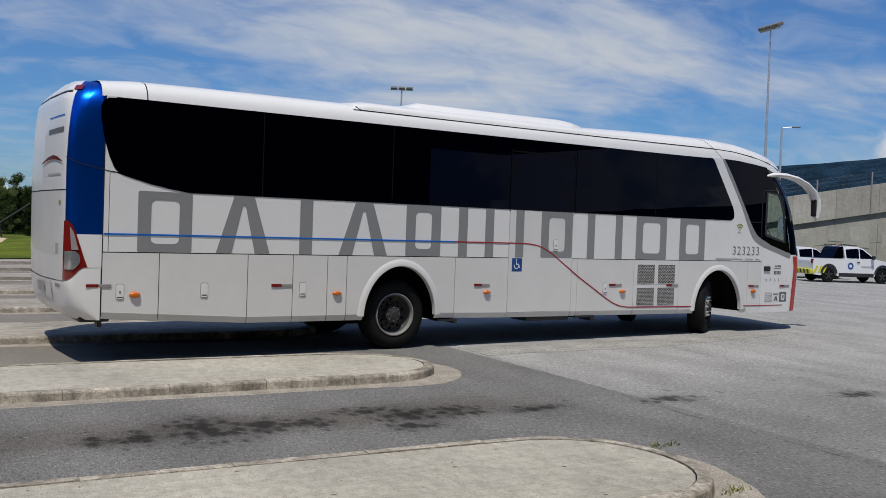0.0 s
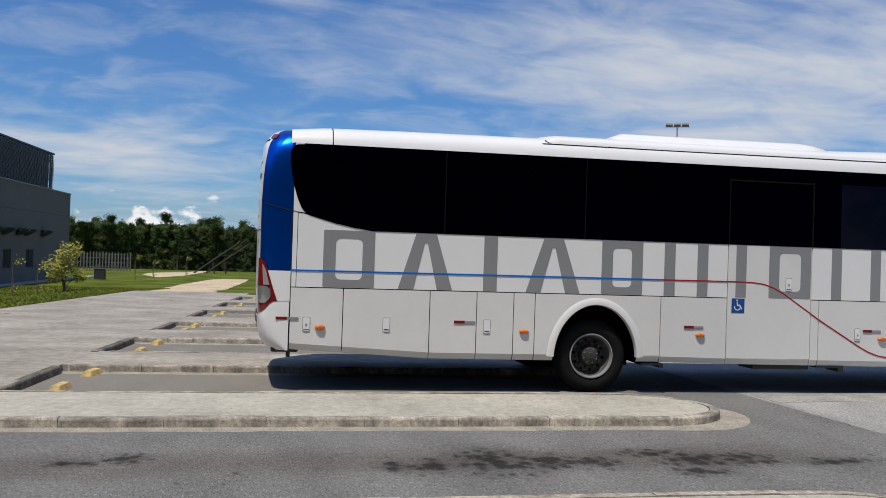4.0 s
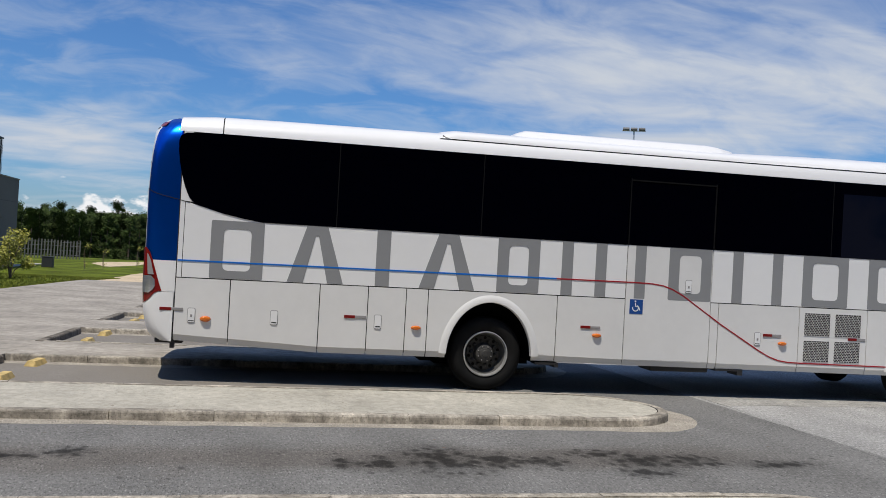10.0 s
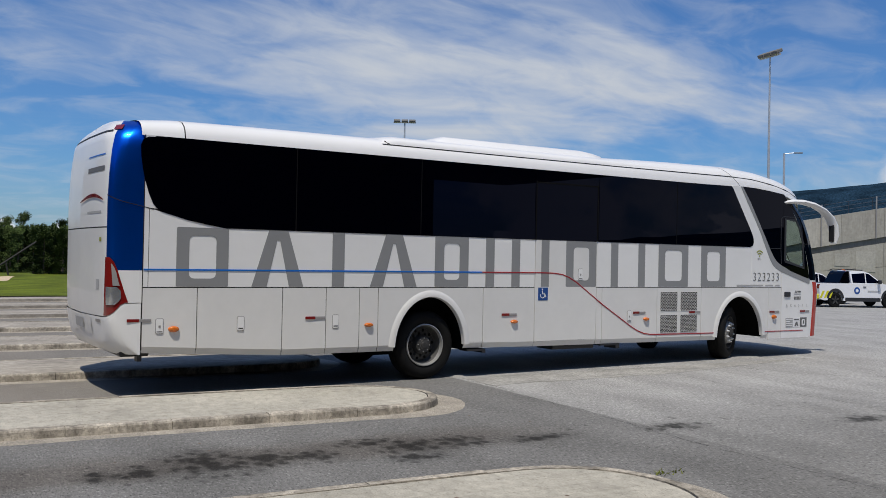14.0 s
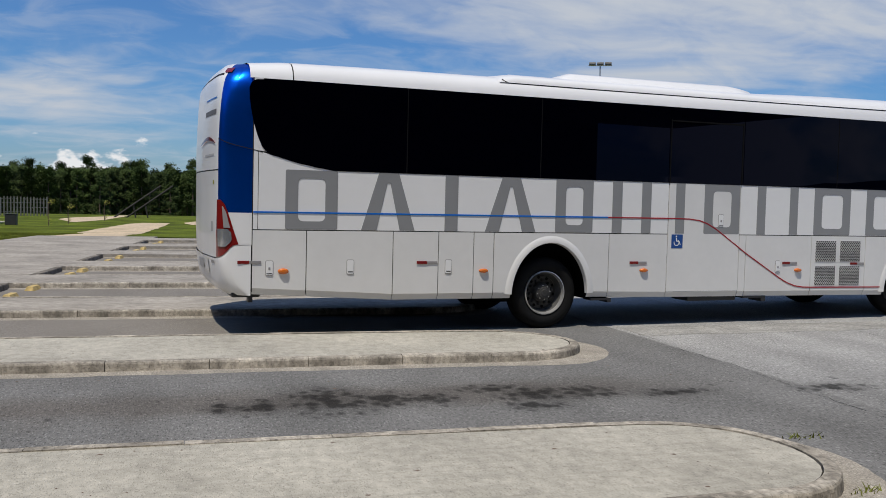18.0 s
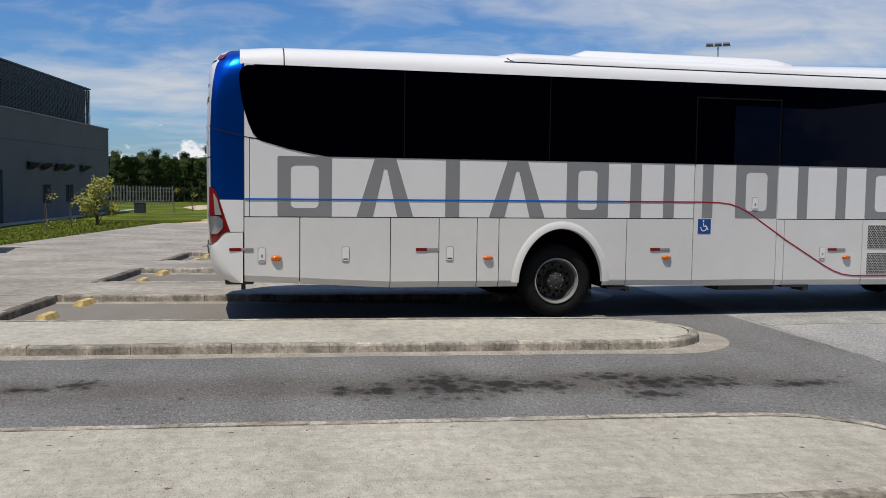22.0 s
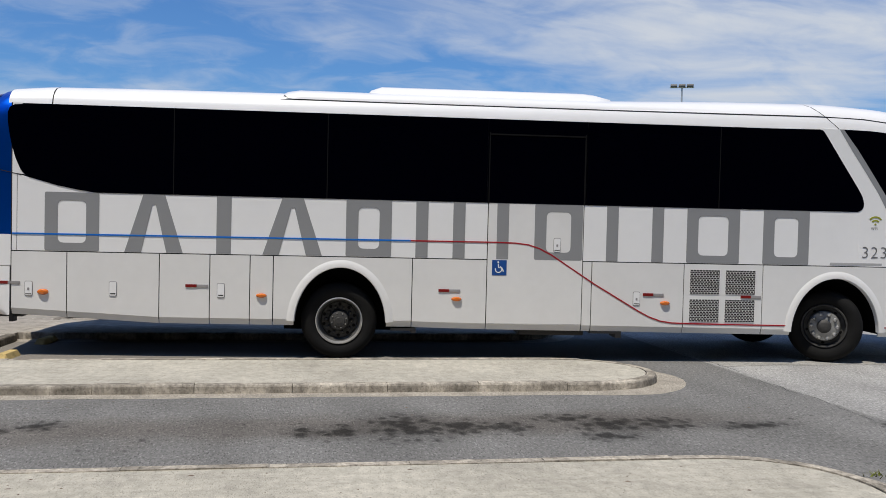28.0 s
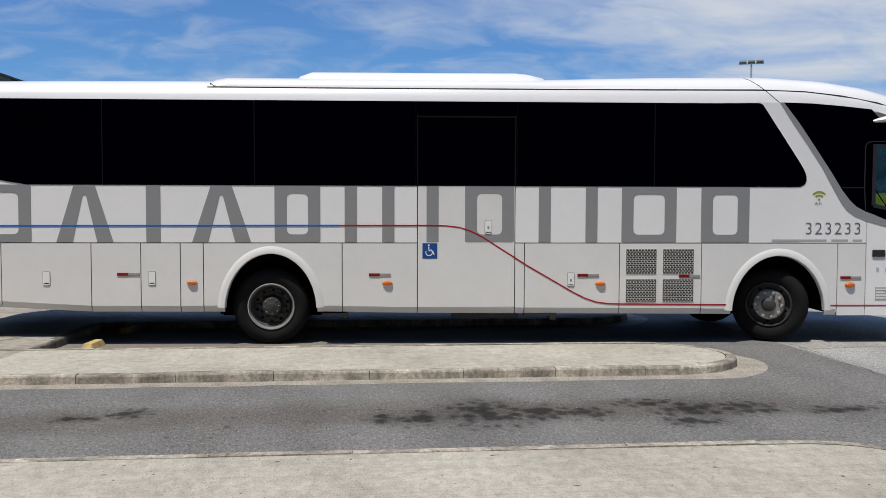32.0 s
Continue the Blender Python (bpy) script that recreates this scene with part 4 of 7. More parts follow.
def build_shell():
    # side walls with the wheel arches cut out
    for near in (True, False):
        y0, y1 = (0.012, 0.05) if near else (W - 0.05, W - 0.012)
        pts = [(-4.0, 0.64), (-2.23, 0.54)]
        pts += arch_cut(0.015, 0.5, 0.62, 0.77, 0.53)[::-1]
        pts += arch_cut(6.607, 0.44, 0.66, 0.81, 0.50)[::-1]
        pts += [(xf(0.46) - 0.02, 0.46), (xf(0.9) - 0.02, 0.9), (xf(1.25) - 0.02, 1.25), (xf(1.40) - 0.02, 1.40), (7.74, 1.58), (7.45, 1.75), (6.9, 2.62), (6.55, 3.17)]
        pts += [(-4.0, 3.17)]
        part("side_wall", plated(pts, y0, y1), SEAM if near else WHITE, coach)
    # roof: shells from the window line over the middle
    def section(x):
        top = interp(x, [(-4.1, 3.405), (-3.6, 3.455), (-2.5, 3.475), (2.0, 3.505), (3.6, 3.55), (5.0, 3.595), (6.5, 3.615), (7.24, 3.565), (7.77, 3.485), (8.29, 3.36), (8.6, 3.21), (8.85, 3.0)])
        edge = interp(x, [(-4.1, 3.165), (6.4, 3.175), (7.0, 3.165), (7.26, 3.155), (7.87, 3.085), (8.25, 2.99), (8.6, 2.86), (8.85, 2.74)])
        y0 = interp(x, [(-4.1, 0), (7.6, 0.0), (8.0, 0.03), (8.35, 0.10), (8.6, 0.26), (8.75, 0.50), (8.85, 0.8)])
        half = [(0.0, 0.0), (0.012, 0.18), (0.035, 0.36), (0.08, 0.55), (0.16, 0.72), (0.30, 0.84), (0.55, 0.93), (0.9, 0.98), (W / 2, 1.0)]
        left = [(y0 + (W / 2 - y0) * a / (W / 2), edge + (top - edge) * b) for a, b in half]
        # the joint before the cab leans forward towards the window line
        near = max(0.0, 1 - abs(x - 6.2) / 0.9)
        row = [(x + near * 1.1 * max(0.0, 3.53 - z), y, z) for y, z in left]
        return row + [(xx, W - y, z) for xx, y, z in row[-2::-1]]

    def side_y(x, z):
        """How far in the roof's skin lies at height z."""
        return interp(z, [(q[2], q[1]) for q in section(x)[:9]])
    xs_rear = frange(-4.04, -3.535, 4)
    xs_mid = frange(-3.52, 5.2, 12) + frange(5.35, 6.192, 5)
    xs_front = frange(6.208, 8.85, 22)
    part("rear_roof", grid(bmesh.new(), [section(x) for x in xs_rear]), WHITE, coach, smooth=True)
    part("roof", grid(bmesh.new(), [section(x) for x in xs_mid]), WHITE, coach, smooth=True)
    part("front_roof_cap", grid(bmesh.new(), [section(x) for x in xs_front]), WHITE, coach, smooth=True)
    for xa, xb in ((-3.62, -3.44), (6.1, 6.3)):
        inner = [[(x, min(max(y, 0.012), W - 0.012), z - 0.015) for x, y, z in section(x0)] for x0 in (xa, xb)]
        part("roof_joint", grid(bmesh.new(), inner), SEAM, coach)
    # rain gutter line under the roof edge
    bm = bmesh.new()
    line = [(x, side_y(x, z) - 0.003, z) for x, z in ((-0.6, 3.338), (0.5, 3.336), (2.0, 3.338), (3.6, 3.34), (5.0, 3.346), (6.3, 3.354), (6.92, 3.337), (7.415, 3.283), (7.9, 3.2), (8.3, 3.09))]
    tube(bm, [(-0.74, 0.085, 3.385), (-0.70, 0.068, 3.352)] + line, 0.008, 6)
    part("roof_gutter", bm, SEAM, coach, "black gutter line along the roof edge")
    # raised side ledge and air conditioner
    bm = bmesh.new()
    rows = []
    for x, s in ((-0.78, 0.0), (-0.70, 0.6), (-0.55, 1.0), (5.9, 1.0), (6.2, 0.55)):
        rows.append([(x, 0.062, 3.343), (x, 0.072, 3.345 + 0.045 * s), (x, 0.11, 3.36 + 0.07 * s), (x, 0.28, 3.42 + 0.06 * s), (x, 0.62, 3.468 + 0.03 * s)])
    grid(bm, rows)
    part("roof_ledge", bm, WHITE, coach, smooth=True)
    bm = bmesh.new()
    prof = [(0.28, 3.44), (0.36, 3.55), (0.50, 3.60), (2.0, 3.605), (3.20, 3.61), (3.36, 3.595), (3.55, 3.55), (3.62, 3.44)]
    secs = []
    for y, k in ((0.34, 0.25), (0.42, 0.8), (0.55, 1.0), (W - 0.55, 1.0), (W - 0.42, 0.8), (W - 0.34, 0.25)):
        secs.append([(x, y, 3.43 + (z - 3.43) * k) for x, z in prof])
    grid(bm, secs)
    part("roof_air_conditioner", bm, WHITE, coach, "white rooftop air conditioning unit", True)
    # black inside and floor
    for x0, x1, y0 in ((-4.1, -0.82, 0.08), (-0.82, 0.84, 0.47), (0.84, 5.72, 0.08), (5.72, 7.46, 0.47), (7.46, 8.3, 0.08)):
        part("floor_pan", boxed(x0, x1, y0, W - y0, 0.62, 0.72), UNDER, coach)
    part("cabin_floor", boxed(-4.1, 7.2, 0.085, W - 0.085, 1.3, 1.36), UNDER, coach)
    for x0, x1, z0 in ((-3.9, -1.0, 0.56), (1.0, 5.7, 0.47), (7.4, 8.2, 0.47)):
        part("chassis_beam", boxed(x0, x1, 0.25, W - 0.25, z0, 0.62), UNDER, coach)
    for x0, x1 in ((-0.75, 0.8), (5.85, 7.4)):
        part("wheel_box", boxed(x0, x1, 0.45, W - 0.45, 0.72, 1.28), UNDER, coach)
        # added plain box in the axle space, blocks lit ground seen through the wells
        part("axle_fill", boxed(x0, x1, 0.85, W - 0.85, 0.34, 0.62), UNDER, coach)
    part("step_box", boxed(2.33, 3.2, 0.10, 0.5, 0.385, 0.47, bevel=0.02), PLASTIC, coach)
    part("jack_bracket", box(boxed(3.26, 3.68, 0.02, 0.3, 0.425, 0.455), 3.60, 3.68, 0.02, 0.3, 0.37, 0.43), PLASTIC, coach)
    part("jack_bracket", box(boxed(0.66, 0.98, 0.0, 0.22, 0.435, 0.462), 0.92, 0.98, 0.0, 0.22, 0.405, 0.44), PLASTIC, coach)


def outline_rect(x0, x1, z0, z1, r=0.0):
    p = [(x0, z0), (x1, z0), (x1, z1), (x0, z1)]
    return rounded(p, r) if r else p


# edge of the cab glass from the roof down to the nose
CAB_EDGE = [(6.628, 3.19), (6.84, 2.925), (7.06, 2.61), (7.28, 2.29), (7.43, 2.055), (7.53, 1.93), (7.62, 1.845), (7.75, 1.778), (7.853, 1.742), (8.03, 1.669), (8.62, 1.515)]


def build_panels():
    g = 0.006
    def low(x):
        return interp(x, [(-4.0, 0.588), (-3.34, 0.553), (-2.23, 0.492), (-1.0, 0.487), (0.7, 0.483), (1.9, 0.462), (5.6, 0.438), (7.4, 0.420), (9, 0.41)])
    edges = [-4.0, -3.34, -2.23, -1.614, -1.12, -0.832]

    def flap(name, a, b, top=BELT - 0.006):
        """A flap whose lower edge turns in under the sill."""
        bm = bmesh.new()
        secs = []
        for x in (a + g, b - g):
            l = low(x)
            prof = [(0.014, top), (-0.004, top), (-0.004, min(top - 0.003, l + 0.078)), (0.001, l + 0.070), (0.027, l + 0.003), (0.032, l), (0.045, l)]
            secs.append([bm.verts.new((x, y, z)) for y, z in prof])
        n = len(secs[0])
        for k in range(n):
            bm.faces.new((secs[0][k], secs[1][k], secs[1][(k + 1) % n], secs[0][(k + 1) % n]))
        bm.faces.new(secs[0]); bm.faces.new(secs[1][::-1])
        return part(name, bm, PANEL, coach)
    for a, b in list(zip(edges, edges[1:])) + [(0.92, 1.88), (3.26, 4.50)]:
        flap("luggage_flap", a, b)
    flap("grille_flap", 4.50, 5.58)
    part("narrow_flap", plated(outline_rect(7.39 + g, 7.77 - g, SILL - 0.03, BELT - g), -0.004, 0.014), PANEL, coach)
    flap("narrow_flap", 3.135, 3.26)
    part("service_door", plated(outline_rect(1.88 + g, 3.135 - g, low(2.5) + 0.084, GLASS0 - 0.004), -0.006, 0.014), PANEL, coach, "tall white boarding door with blue access sign")
    flap("door_foot", 1.88, 3.135, low(2.5) + 0.081)
    # fender panels with their flared arches
    for cx, cz, r, rz, x0, x1, name in ((0.015, 0.50, 0.585, 0.735, -0.832, 0.92, "rear_fender"), (6.607, 0.44, 0.625, 0.765, 5.58, 7.39, "front_fender")):
        foot = low(cx) + 0.084
        pts = [(x0 + g, foot)] + arch_cut(cx, cz, r, rz, foot)[::-1] + [(x1 - g, foot), (x1 - g, BELT - g), (x0 + g, BELT - g)]
        f = part(name, plated(pts, -0.004, 0.014), PANEL, coach)
        flap("fender_foot", x0, cx - r + 0.005, foot - 0.002)
        flap("fender_foot", cx + r - 0.005, x1, foot - 0.002)
        bm = bmesh.new()
        a0 = math.degrees(math.asin((foot - 0.03 - cz) / rz))
        rows = []
        for d, y in ((-0.012, 0.05), (-0.008, -0.016), (0.000, -0.024), (0.030, -0.023), (0.058, -0.017), (0.078, -0.009), (0.092, -0.003)):
            rows.append([(x, y, z) for x, z in arc(cx, cz, r + d, a0, 180 - a0, 36, rz + d)])
        grid(bm, rows)
        ob = mesh_object("wheel_arch_trim", bm, PANEL, True)
        ob.parent = f
        bm = bmesh.new()
        ring = arc(cx, cz, r + 0.045, a0, 180 - a0, 20, rz + 0.05)
        grid(bm, [[(x, 0.03, z) for x, z in ring], [(x, 0.75, z) for x, z in ring]])
        for xx in (cx - r - 0.05, cx + r + 0.05):
            box(bm, xx - 0.01, xx + 0.01, 0.04, 0.75, 0.45, cz + 0.05)
        ob = mesh_object("wheel_well", bm, UNDER)
        ob.parent = f
    # upper side skin under the glass, cut along the rising window line at the rear
    part("side_skin", plated([(-3.93, BELT + g), (1.874, BELT + g), (1.874, GLASS0 - 0.003), (-3.02, GLASS0 - 0.003), (-3.46, 2.174), (-3.88, 2.290), (-3.93, 2.302)], -0.003, 0.014), WHITE, coach)
    part("side_skin", plated(outline_rect(3.141, 7.0, BELT + g, GLASS0 - 0.003), -0.003, 0.014), WHITE, coach)
    part("rear_side_skin", plated([(-3.992, BELT + g), (-3.938, BELT + g), (-3.938, 2.31), (-3.84, 2.30), (-3.88, 2.75), (-3.88, 3.17), (-3.992, 3.17)], -0.003, 0.014), WHITE, coach)
    # slanting white pillar, grey edge and cab side
    outer = [(6.575, 3.19), (6.76, 2.91), (6.95, 2.645), (7.155, 2.345), (7.30, 2.085), (7.42, 1.885), (7.50, 1.785), (7.60, 1.715), (7.745, 1.657), (8.03, 1.58), (8.60, 1.43)]
    pillar = [(6.28, 3.19), (6.60, 3.19)] + [(x + 0.02, z + 0.02) for x, z in outer[1:9]] + [(7.77, BELT + g), (6.9, BELT + g), (6.9, GLASS0 - 0.02)]
    part("front_pillar", plated(pillar, -0.005, 0.016), WHITE, coach)
    part("grey_pillar_edge", plated(outer + CAB_EDGE[::-1], -0.0085, 0.016), GREY, coach, "grey curved edging strip")
    part("cab_lower_skin", plated([(7.77 + g, SILL - 0.03), (xf(0.45), SILL - 0.03), (xf(0.9), 0.9), (xf(1.25), 1.25), (xf(1.40), 1.455), (8.1, 1.59), (7.77 + g, 1.67)], -0.004, 0.014), WHITE, coach)


def build_glass():
    g = 0.005
    top = 3.165
    cuts = [-2.07, -0.18, 1.86, 3.16, 4.94]
    first = [(-2.07 - g, top), (-3.6, top), (-3.965, 3.148), (-4.025, 3.115), (-4.05, 3.05), (-4.046, 2.92), (-4.026, 2.78), (-4.0, 2.65), (-3.95, 2.485),
             (-3.895, 2.36), (-3.855, 2.31), (-3.79, 2.272), (-3.46, 2.178), (-3.22, 2.128), (-3.02, 2.103), (-2.07 - g, 2.10)]
    part("side_window", plated(first, -0.010, 0.013), TINT, coach)
    for a, b in zip(cuts, cuts[1:]):
        part("side_window", plated(outline_rect(a + g, b - g, GLASS0, top), -0.010, 0.013), TINT, coach)
    last = rounded([(4.94 + g, top), (4.94 + g, GLASS0), (6.80, GLASS0), (6.945, GLASS0 + 0.015), (6.955, 2.27), (6.34, top + 0.015)], [0, 0, 0.04, 0.10, 0.16, 0.05])
    part("side_window", plated(last, -0.010, 0.013), TINT, coach)
    for x in (-2.07, -0.18, 4.94):
        part("window_joint", boxed(x - 0.006, x + 0.006, -0.0115, 0.0, GLASS0, top), UNDER, coach)
    bm = bmesh.new()
    box(bm, 1.885, 3.13, -0.016, -0.008, 2.965, 2.985)
    box(bm, 1.875, 1.890, -0.014, -0.008, GLASS0, 3.0)
    box(bm, 3.125, 3.145, -0.014, -0.008, GLASS0, 3.0)
    part("door_window_frame", bm, UNDER, coach)
    part("window_seal", plated(outline_rect(-3.0, 6.3, GLASS0 - 0.006, GLASS0 + 0.004), -0.0085, 0.013), SEAM, coach)
    # cab side glass
    rear_piece = CAB_EDGE[:8] + [(7.795, 1.75), (7.795, 3.11), (7.4, 3.15), (7.0, 3.18)]
    part("cab_side_glass", plated(rear_piece, -0.007, 0.013), TINT, coach)
    hole = [(7.85, 1.86), (8.42, 1.735), (8.37, 2.24), (8.26, 2.51), (8.16, 2.63), (7.85, 2.65)]
    bm = bmesh.new()
    ring_o = [(7.80, 1.735), (8.60, 1.53), (xf(2.1) - 0.01, 2.1), (xf(2.55) - 0.01, 2.55), (xf(2.95) - 0.01, 2.99), (7.80, 3.11)]
    fo, fi, bo, bi = [[bm.verts.new((x, y, z)) for x, z in loop] for y in (-0.008, 0.013) for loop in (ring_o, hole)]
    for k in range(6):
        j = (k + 1) % 6
        bm.faces.new((fo[k], fo[j], fi[j], fi[k])); bm.faces.new((bo[k], bi[k], bi[j], bo[j]))
        bm.faces.new((fo[k], bo[k], bo[j], fo[j])); bm.faces.new((fi[k], fi[j], bi[j], bi[k]))
    part("cab_side_glass", bm, TINT, coach)
    bm = bmesh.new()
    rim_pts = hole + hole[:1]
    ribbon(bm, rim_pts, 0.05, -0.016, -0.006)
    ribbon(bm, [(7.43, 2.088), (7.74, 2.09)], 0.009, -0.013, -0.006)
    ribbon(bm, rounded([(7.745, 1.80), (7.725, 2.09), (7.725, 2.69), (8.30, 2.70)], [0, 0, 0.09, 0]), 0.012, -0.013, -0.006)
    part("cab_window_frame", bm, PLASTIC, coach)
    part("cab_window_pane", plated(hole, -0.004, 0.0), CLEAR, coach)
    bm = boxed(7.75, 8.75, 0.12, W - 0.12, 1.0, 1.62, bevel=0.08)
    part("dashboard", bm, PLASTIC, coach)
    part("cab_partition", boxed(6.6, 6.66, 0.08, W - 0.08, 1.37, 3.2), UNDER, coach)
    part("wiper", tube(bmesh.new(), [(8.08, 0.03, 1.80), (7.95, 0.03, 1.98), (7.86, 0.03, 2.12)], 0.008, 5), PLASTIC, coach)
    screen = front_skin("windscreen", 1.50, 2.98, 0.22, 1.0, CLEAR, "wide dark curved windscreen")
    screen.visible_shadow = False
    front_skin("windscreen_corner", 1.50, 2.98, 0.0, 0.22, TINT)
    front_skin("front_mask", 0.42, 1.50, 0.12, 0.88, WHITE, "white front mask")
    front_skin("front_corner", 0.425, 1.47, 0.035, 0.22, RED, "red front corner panel", lift=0.004)
    front_skin("front_corner_skirt", 0.42, 1.50, 0.0, 0.12, WHITE, lift=-0.002)
    front_skin("head_lamp", 0.98, 1.25, 0.11, 0.20, SILVER, "clear head lamp", lift=0.012, nz=4, nv=6)
    # far side stays plain
    far = [(-3.99, 3.15), (-3.90, 2.325), (-3.02, 2.10), (6.80, 2.10), (6.93, 2.3), (6.36, 3.16)]
    part("side_window", plated(far, W - 0.013, W + 0.008), TINT, coach)


def build_rear():
    zs_all = [0.575, 0.59, 0.61, 0.635, 0.66, 0.69, 0.72, 0.76, 0.82, 0.9, 0.98, 1.05, 1.10, 1.175]
    def ztop(v):
        """Height of the joint between bumper and hatch."""
        return interp(min(v, 1 - v), [(0.0, 1.178), (0.085, 1.174), (0.11, 1.15), (0.135, 1.10), (0.17, 1.06), (0.22, 1.03), (0.30, 1.01), (0.5, 1.0)])

    def joined(name, fa, fb, n, v0, v1, material, label="", nv=24, lift=0.0):
        rows = []
        for i in range(n + 1):
            row = []
            for j in range(nv + 1):
                v = v0 + (v1 - v0) * j / nv
                x, y, z = rear_point(fa(v) + (fb(v) - fa(v)) * i / n, v)
                row.append((x - lift, y - (lift if v < 0.3 else 0), z))
            rows.append(row)
        return part(name, grid(bmesh.new(), rows), material, coach, label, True)
    zs_all = zs_all[:-1]
    rows = []
    for z in zs_all:
        row = []
        for j in range(61):
            v = j / 60
            f = (z - zs_all[0]) / (zs_all[-1] - zs_all[0])
            x, y, zz = rear_point(zs_all[0] + f * (ztop(v) - zs_all[0]), v)
            row.append((x - 0.012, y - (0.012 if v < 0.3 else 0), zz))
        rows.append(row)
    part("rear_bumper", grid(bmesh.new(), rows), WHITE, coach, "white rounded rear bumper", True)
    zs = [1.18] + frange(1.25, 3.0, 10) + [3.1, 3.18, 3.24, 3.30, 3.34, 3.38, 3.41, 3.44, 3.46]
    # v 0.275 is the rear corner
    joined("rear_quarter", lambda v: ztop(v) + 0.005, lambda v: 1.565, 6, 0.0, 0.262, WHITE, nv=20)
    hi = frange(1.565, 3.0, 10) + [3.1, 3.18, 3.24, 3.30, 3.34, 3.38, 3.41]
    rear_skin("blue_quarter", hi, 0.0, 0.262, BLUE, "metallic blue rear corner panel", 16)
    rear_skin("rear_quarter", zs, 0.73, 1.0, WHITE, nv=14)
    joined("rear_hatch", lambda v: ztop(v) + 0.008, lambda v: 2.06, 7, 0.262, 0.73, PANEL, "white engine hatch", 24)
    rear_skin("rear_panel", [z for z in frange(2.075, 2.9, 8)] + [3.0, 3.1, 3.18, 3.24, 3.30, 3.34, 3.38, 3.41, 3.44, 3.46], 0.262, 0.73, WHITE, "white upper rear panel", 24)
    rear_skin("hatch_joint", [2.05, 2.085], 0.255, 0.74, SEAM, nv=24, lift=-0.006)
    rows = []
    for o in (0.0, 0.009):
        rows.append([tuple(Vector(rear_point(2.315 + 0.125 * j / 12 + o, 0.27 * j / 12)) + Vector((-0.004, -0.005, 0))) for j in range(13)])
    part("blue_panel_joint", grid(bmesh.new(), rows), SEAM, coach)
    part("blue_panel_joint", ribbon(bmesh.new(), [(-4.0, 2.318), (-3.885, 2.292)], 0.008, -0.006, 0.0), SEAM, coach)
    rear_skin("spoiler_joint", [3.225, 3.24, 3.255], 0.29, 0.70, SEAM, nv=20, lift=0.004)
    # wrap-round tail lamp
    rows = []
    for k in frange(0.0, 1.0, 12):
        va = interp(k, [(0, 0.288), (0.3, 0.272), (1, 0.264)])
        vb = interp(k, [(0, 0.066), (0.4, 0.098), (0.75, 0.13), (0.93, 0.165), (1.0, 0.21)])
        row = []
        for j in range(15):
            v = vb + (va - vb) * j / 14
            zb = ztop(v) + 0.012
            row.append(tuple(Vector(rear_point(zb + k * (1.715 - zb), v)) + Vector((-0.014, -0.014, 0))))
        rows.append(row)
    lamp = part("tail_lamp", grid(bmesh.new(), rows), REDLENS, coach, "red wrap-round tail lamp with a clear reverse lamp", True)
    for name, za, zb, table, mm in (("indicator_lens", 1.385, 1.64, [(0, 0.112), (0.7, 0.14), (1.0, 0.175)], GREYLENS), ("reverse_lamp", 1.16, 1.37, [(0, 0.15), (0.3, 0.10), (0.8, 0.105), (1.0, 0.13)], SILVER)):
        rows = []
        for z in frange(za, zb, 5):
            k = (z - za) / (zb - za)
            a, b = (0.245 if name == "reverse_lamp" else 0.165 + 0.02 * k), interp(k, table)
            rows.append([tuple(Vector(rear_point(z, b + (a - b) * j / 6)) + Vector((-0.022, -0.022, 0))) for j in range(7)])
        ob = mesh_object(name, grid(bmesh.new(), rows), mm, True)
        ob.parent = lamp
    # marker lamps, plate, rear wiper strip
    rear_skin("marker_lamp", [3.255, 3.28, 3.305, 3.33], 0.225, 0.285, REDLENS, "small red roof marker lamp", 4, 0.012)
    rows = []
    for k in range(5):
        row = []
        for j in range(13):
            f = j / 12
            z = 2.385 + 0.05 * math.sin(math.pi * f) + 0.045 * (k / 4) * math.sin(math.pi * (0.08 + 0.84 * f))
            row.append(tuple(Vector(rear_point(z, 0.30 + 0.20 * f)) + Vector((-0.012, 0, 0))))
        rows.append(row)
    part("brake_lamp", grid(bmesh.new(), rows), REDLENS, coach, "slim red arched high brake lamp", True)
    rear_skin("plate_recess", [0.78, 0.85, 0.92, 1.0], 0.40, 0.60, PANEL, "", 8, 0.02)
    rear_skin("number_plate", [0.83, 0.89, 0.95], 0.46, 0.54, PALEINK, "grey number plate", 4, 0.03)
    rear_skin("bumper_reflector", [0.94, 0.975], 0.315, 0.36, GREYLENS, "", 4, 0.017)
    part("bumper_valance", boxed(-4.22, -3.88, 0.08, W - 0.08, 0.545, 0.61, bevel=0.02), PLASTIC, coach)
    part("tow_bracket", boxed(-4.03, -3.98, 0.03, 0.16, 0.49, 0.60), PLASTIC, coach)
    # seam round the rear section
    part("rear_seam", plated(outline_rect(-4.004, -3.994, 0.62, 3.17), -0.0045, 0.012), SEAM, coach)
    rear_skin("lettering_bar", [2.74, 2.80], 0.31, 0.45, INK, "", 6, 0.004)
    rear_skin("lettering_bar", [2.24, 2.265], 0.32, 0.44, PALEINK, "", 6, 0.004)
    rear_skin("rear_stripe", [2.93, 2.945], 0.31, 0.45, BLUELINE, "", 6, 0.004)
    rear_skin("info_sticker", [1.33, 1.45], 0.33, 0.355, PALEINK, "", 3, 0.004)
    rear_skin("wireless_mark", [1.90, 1.95], 0.315, 0.332, OLIVE, "", 3, 0.004)


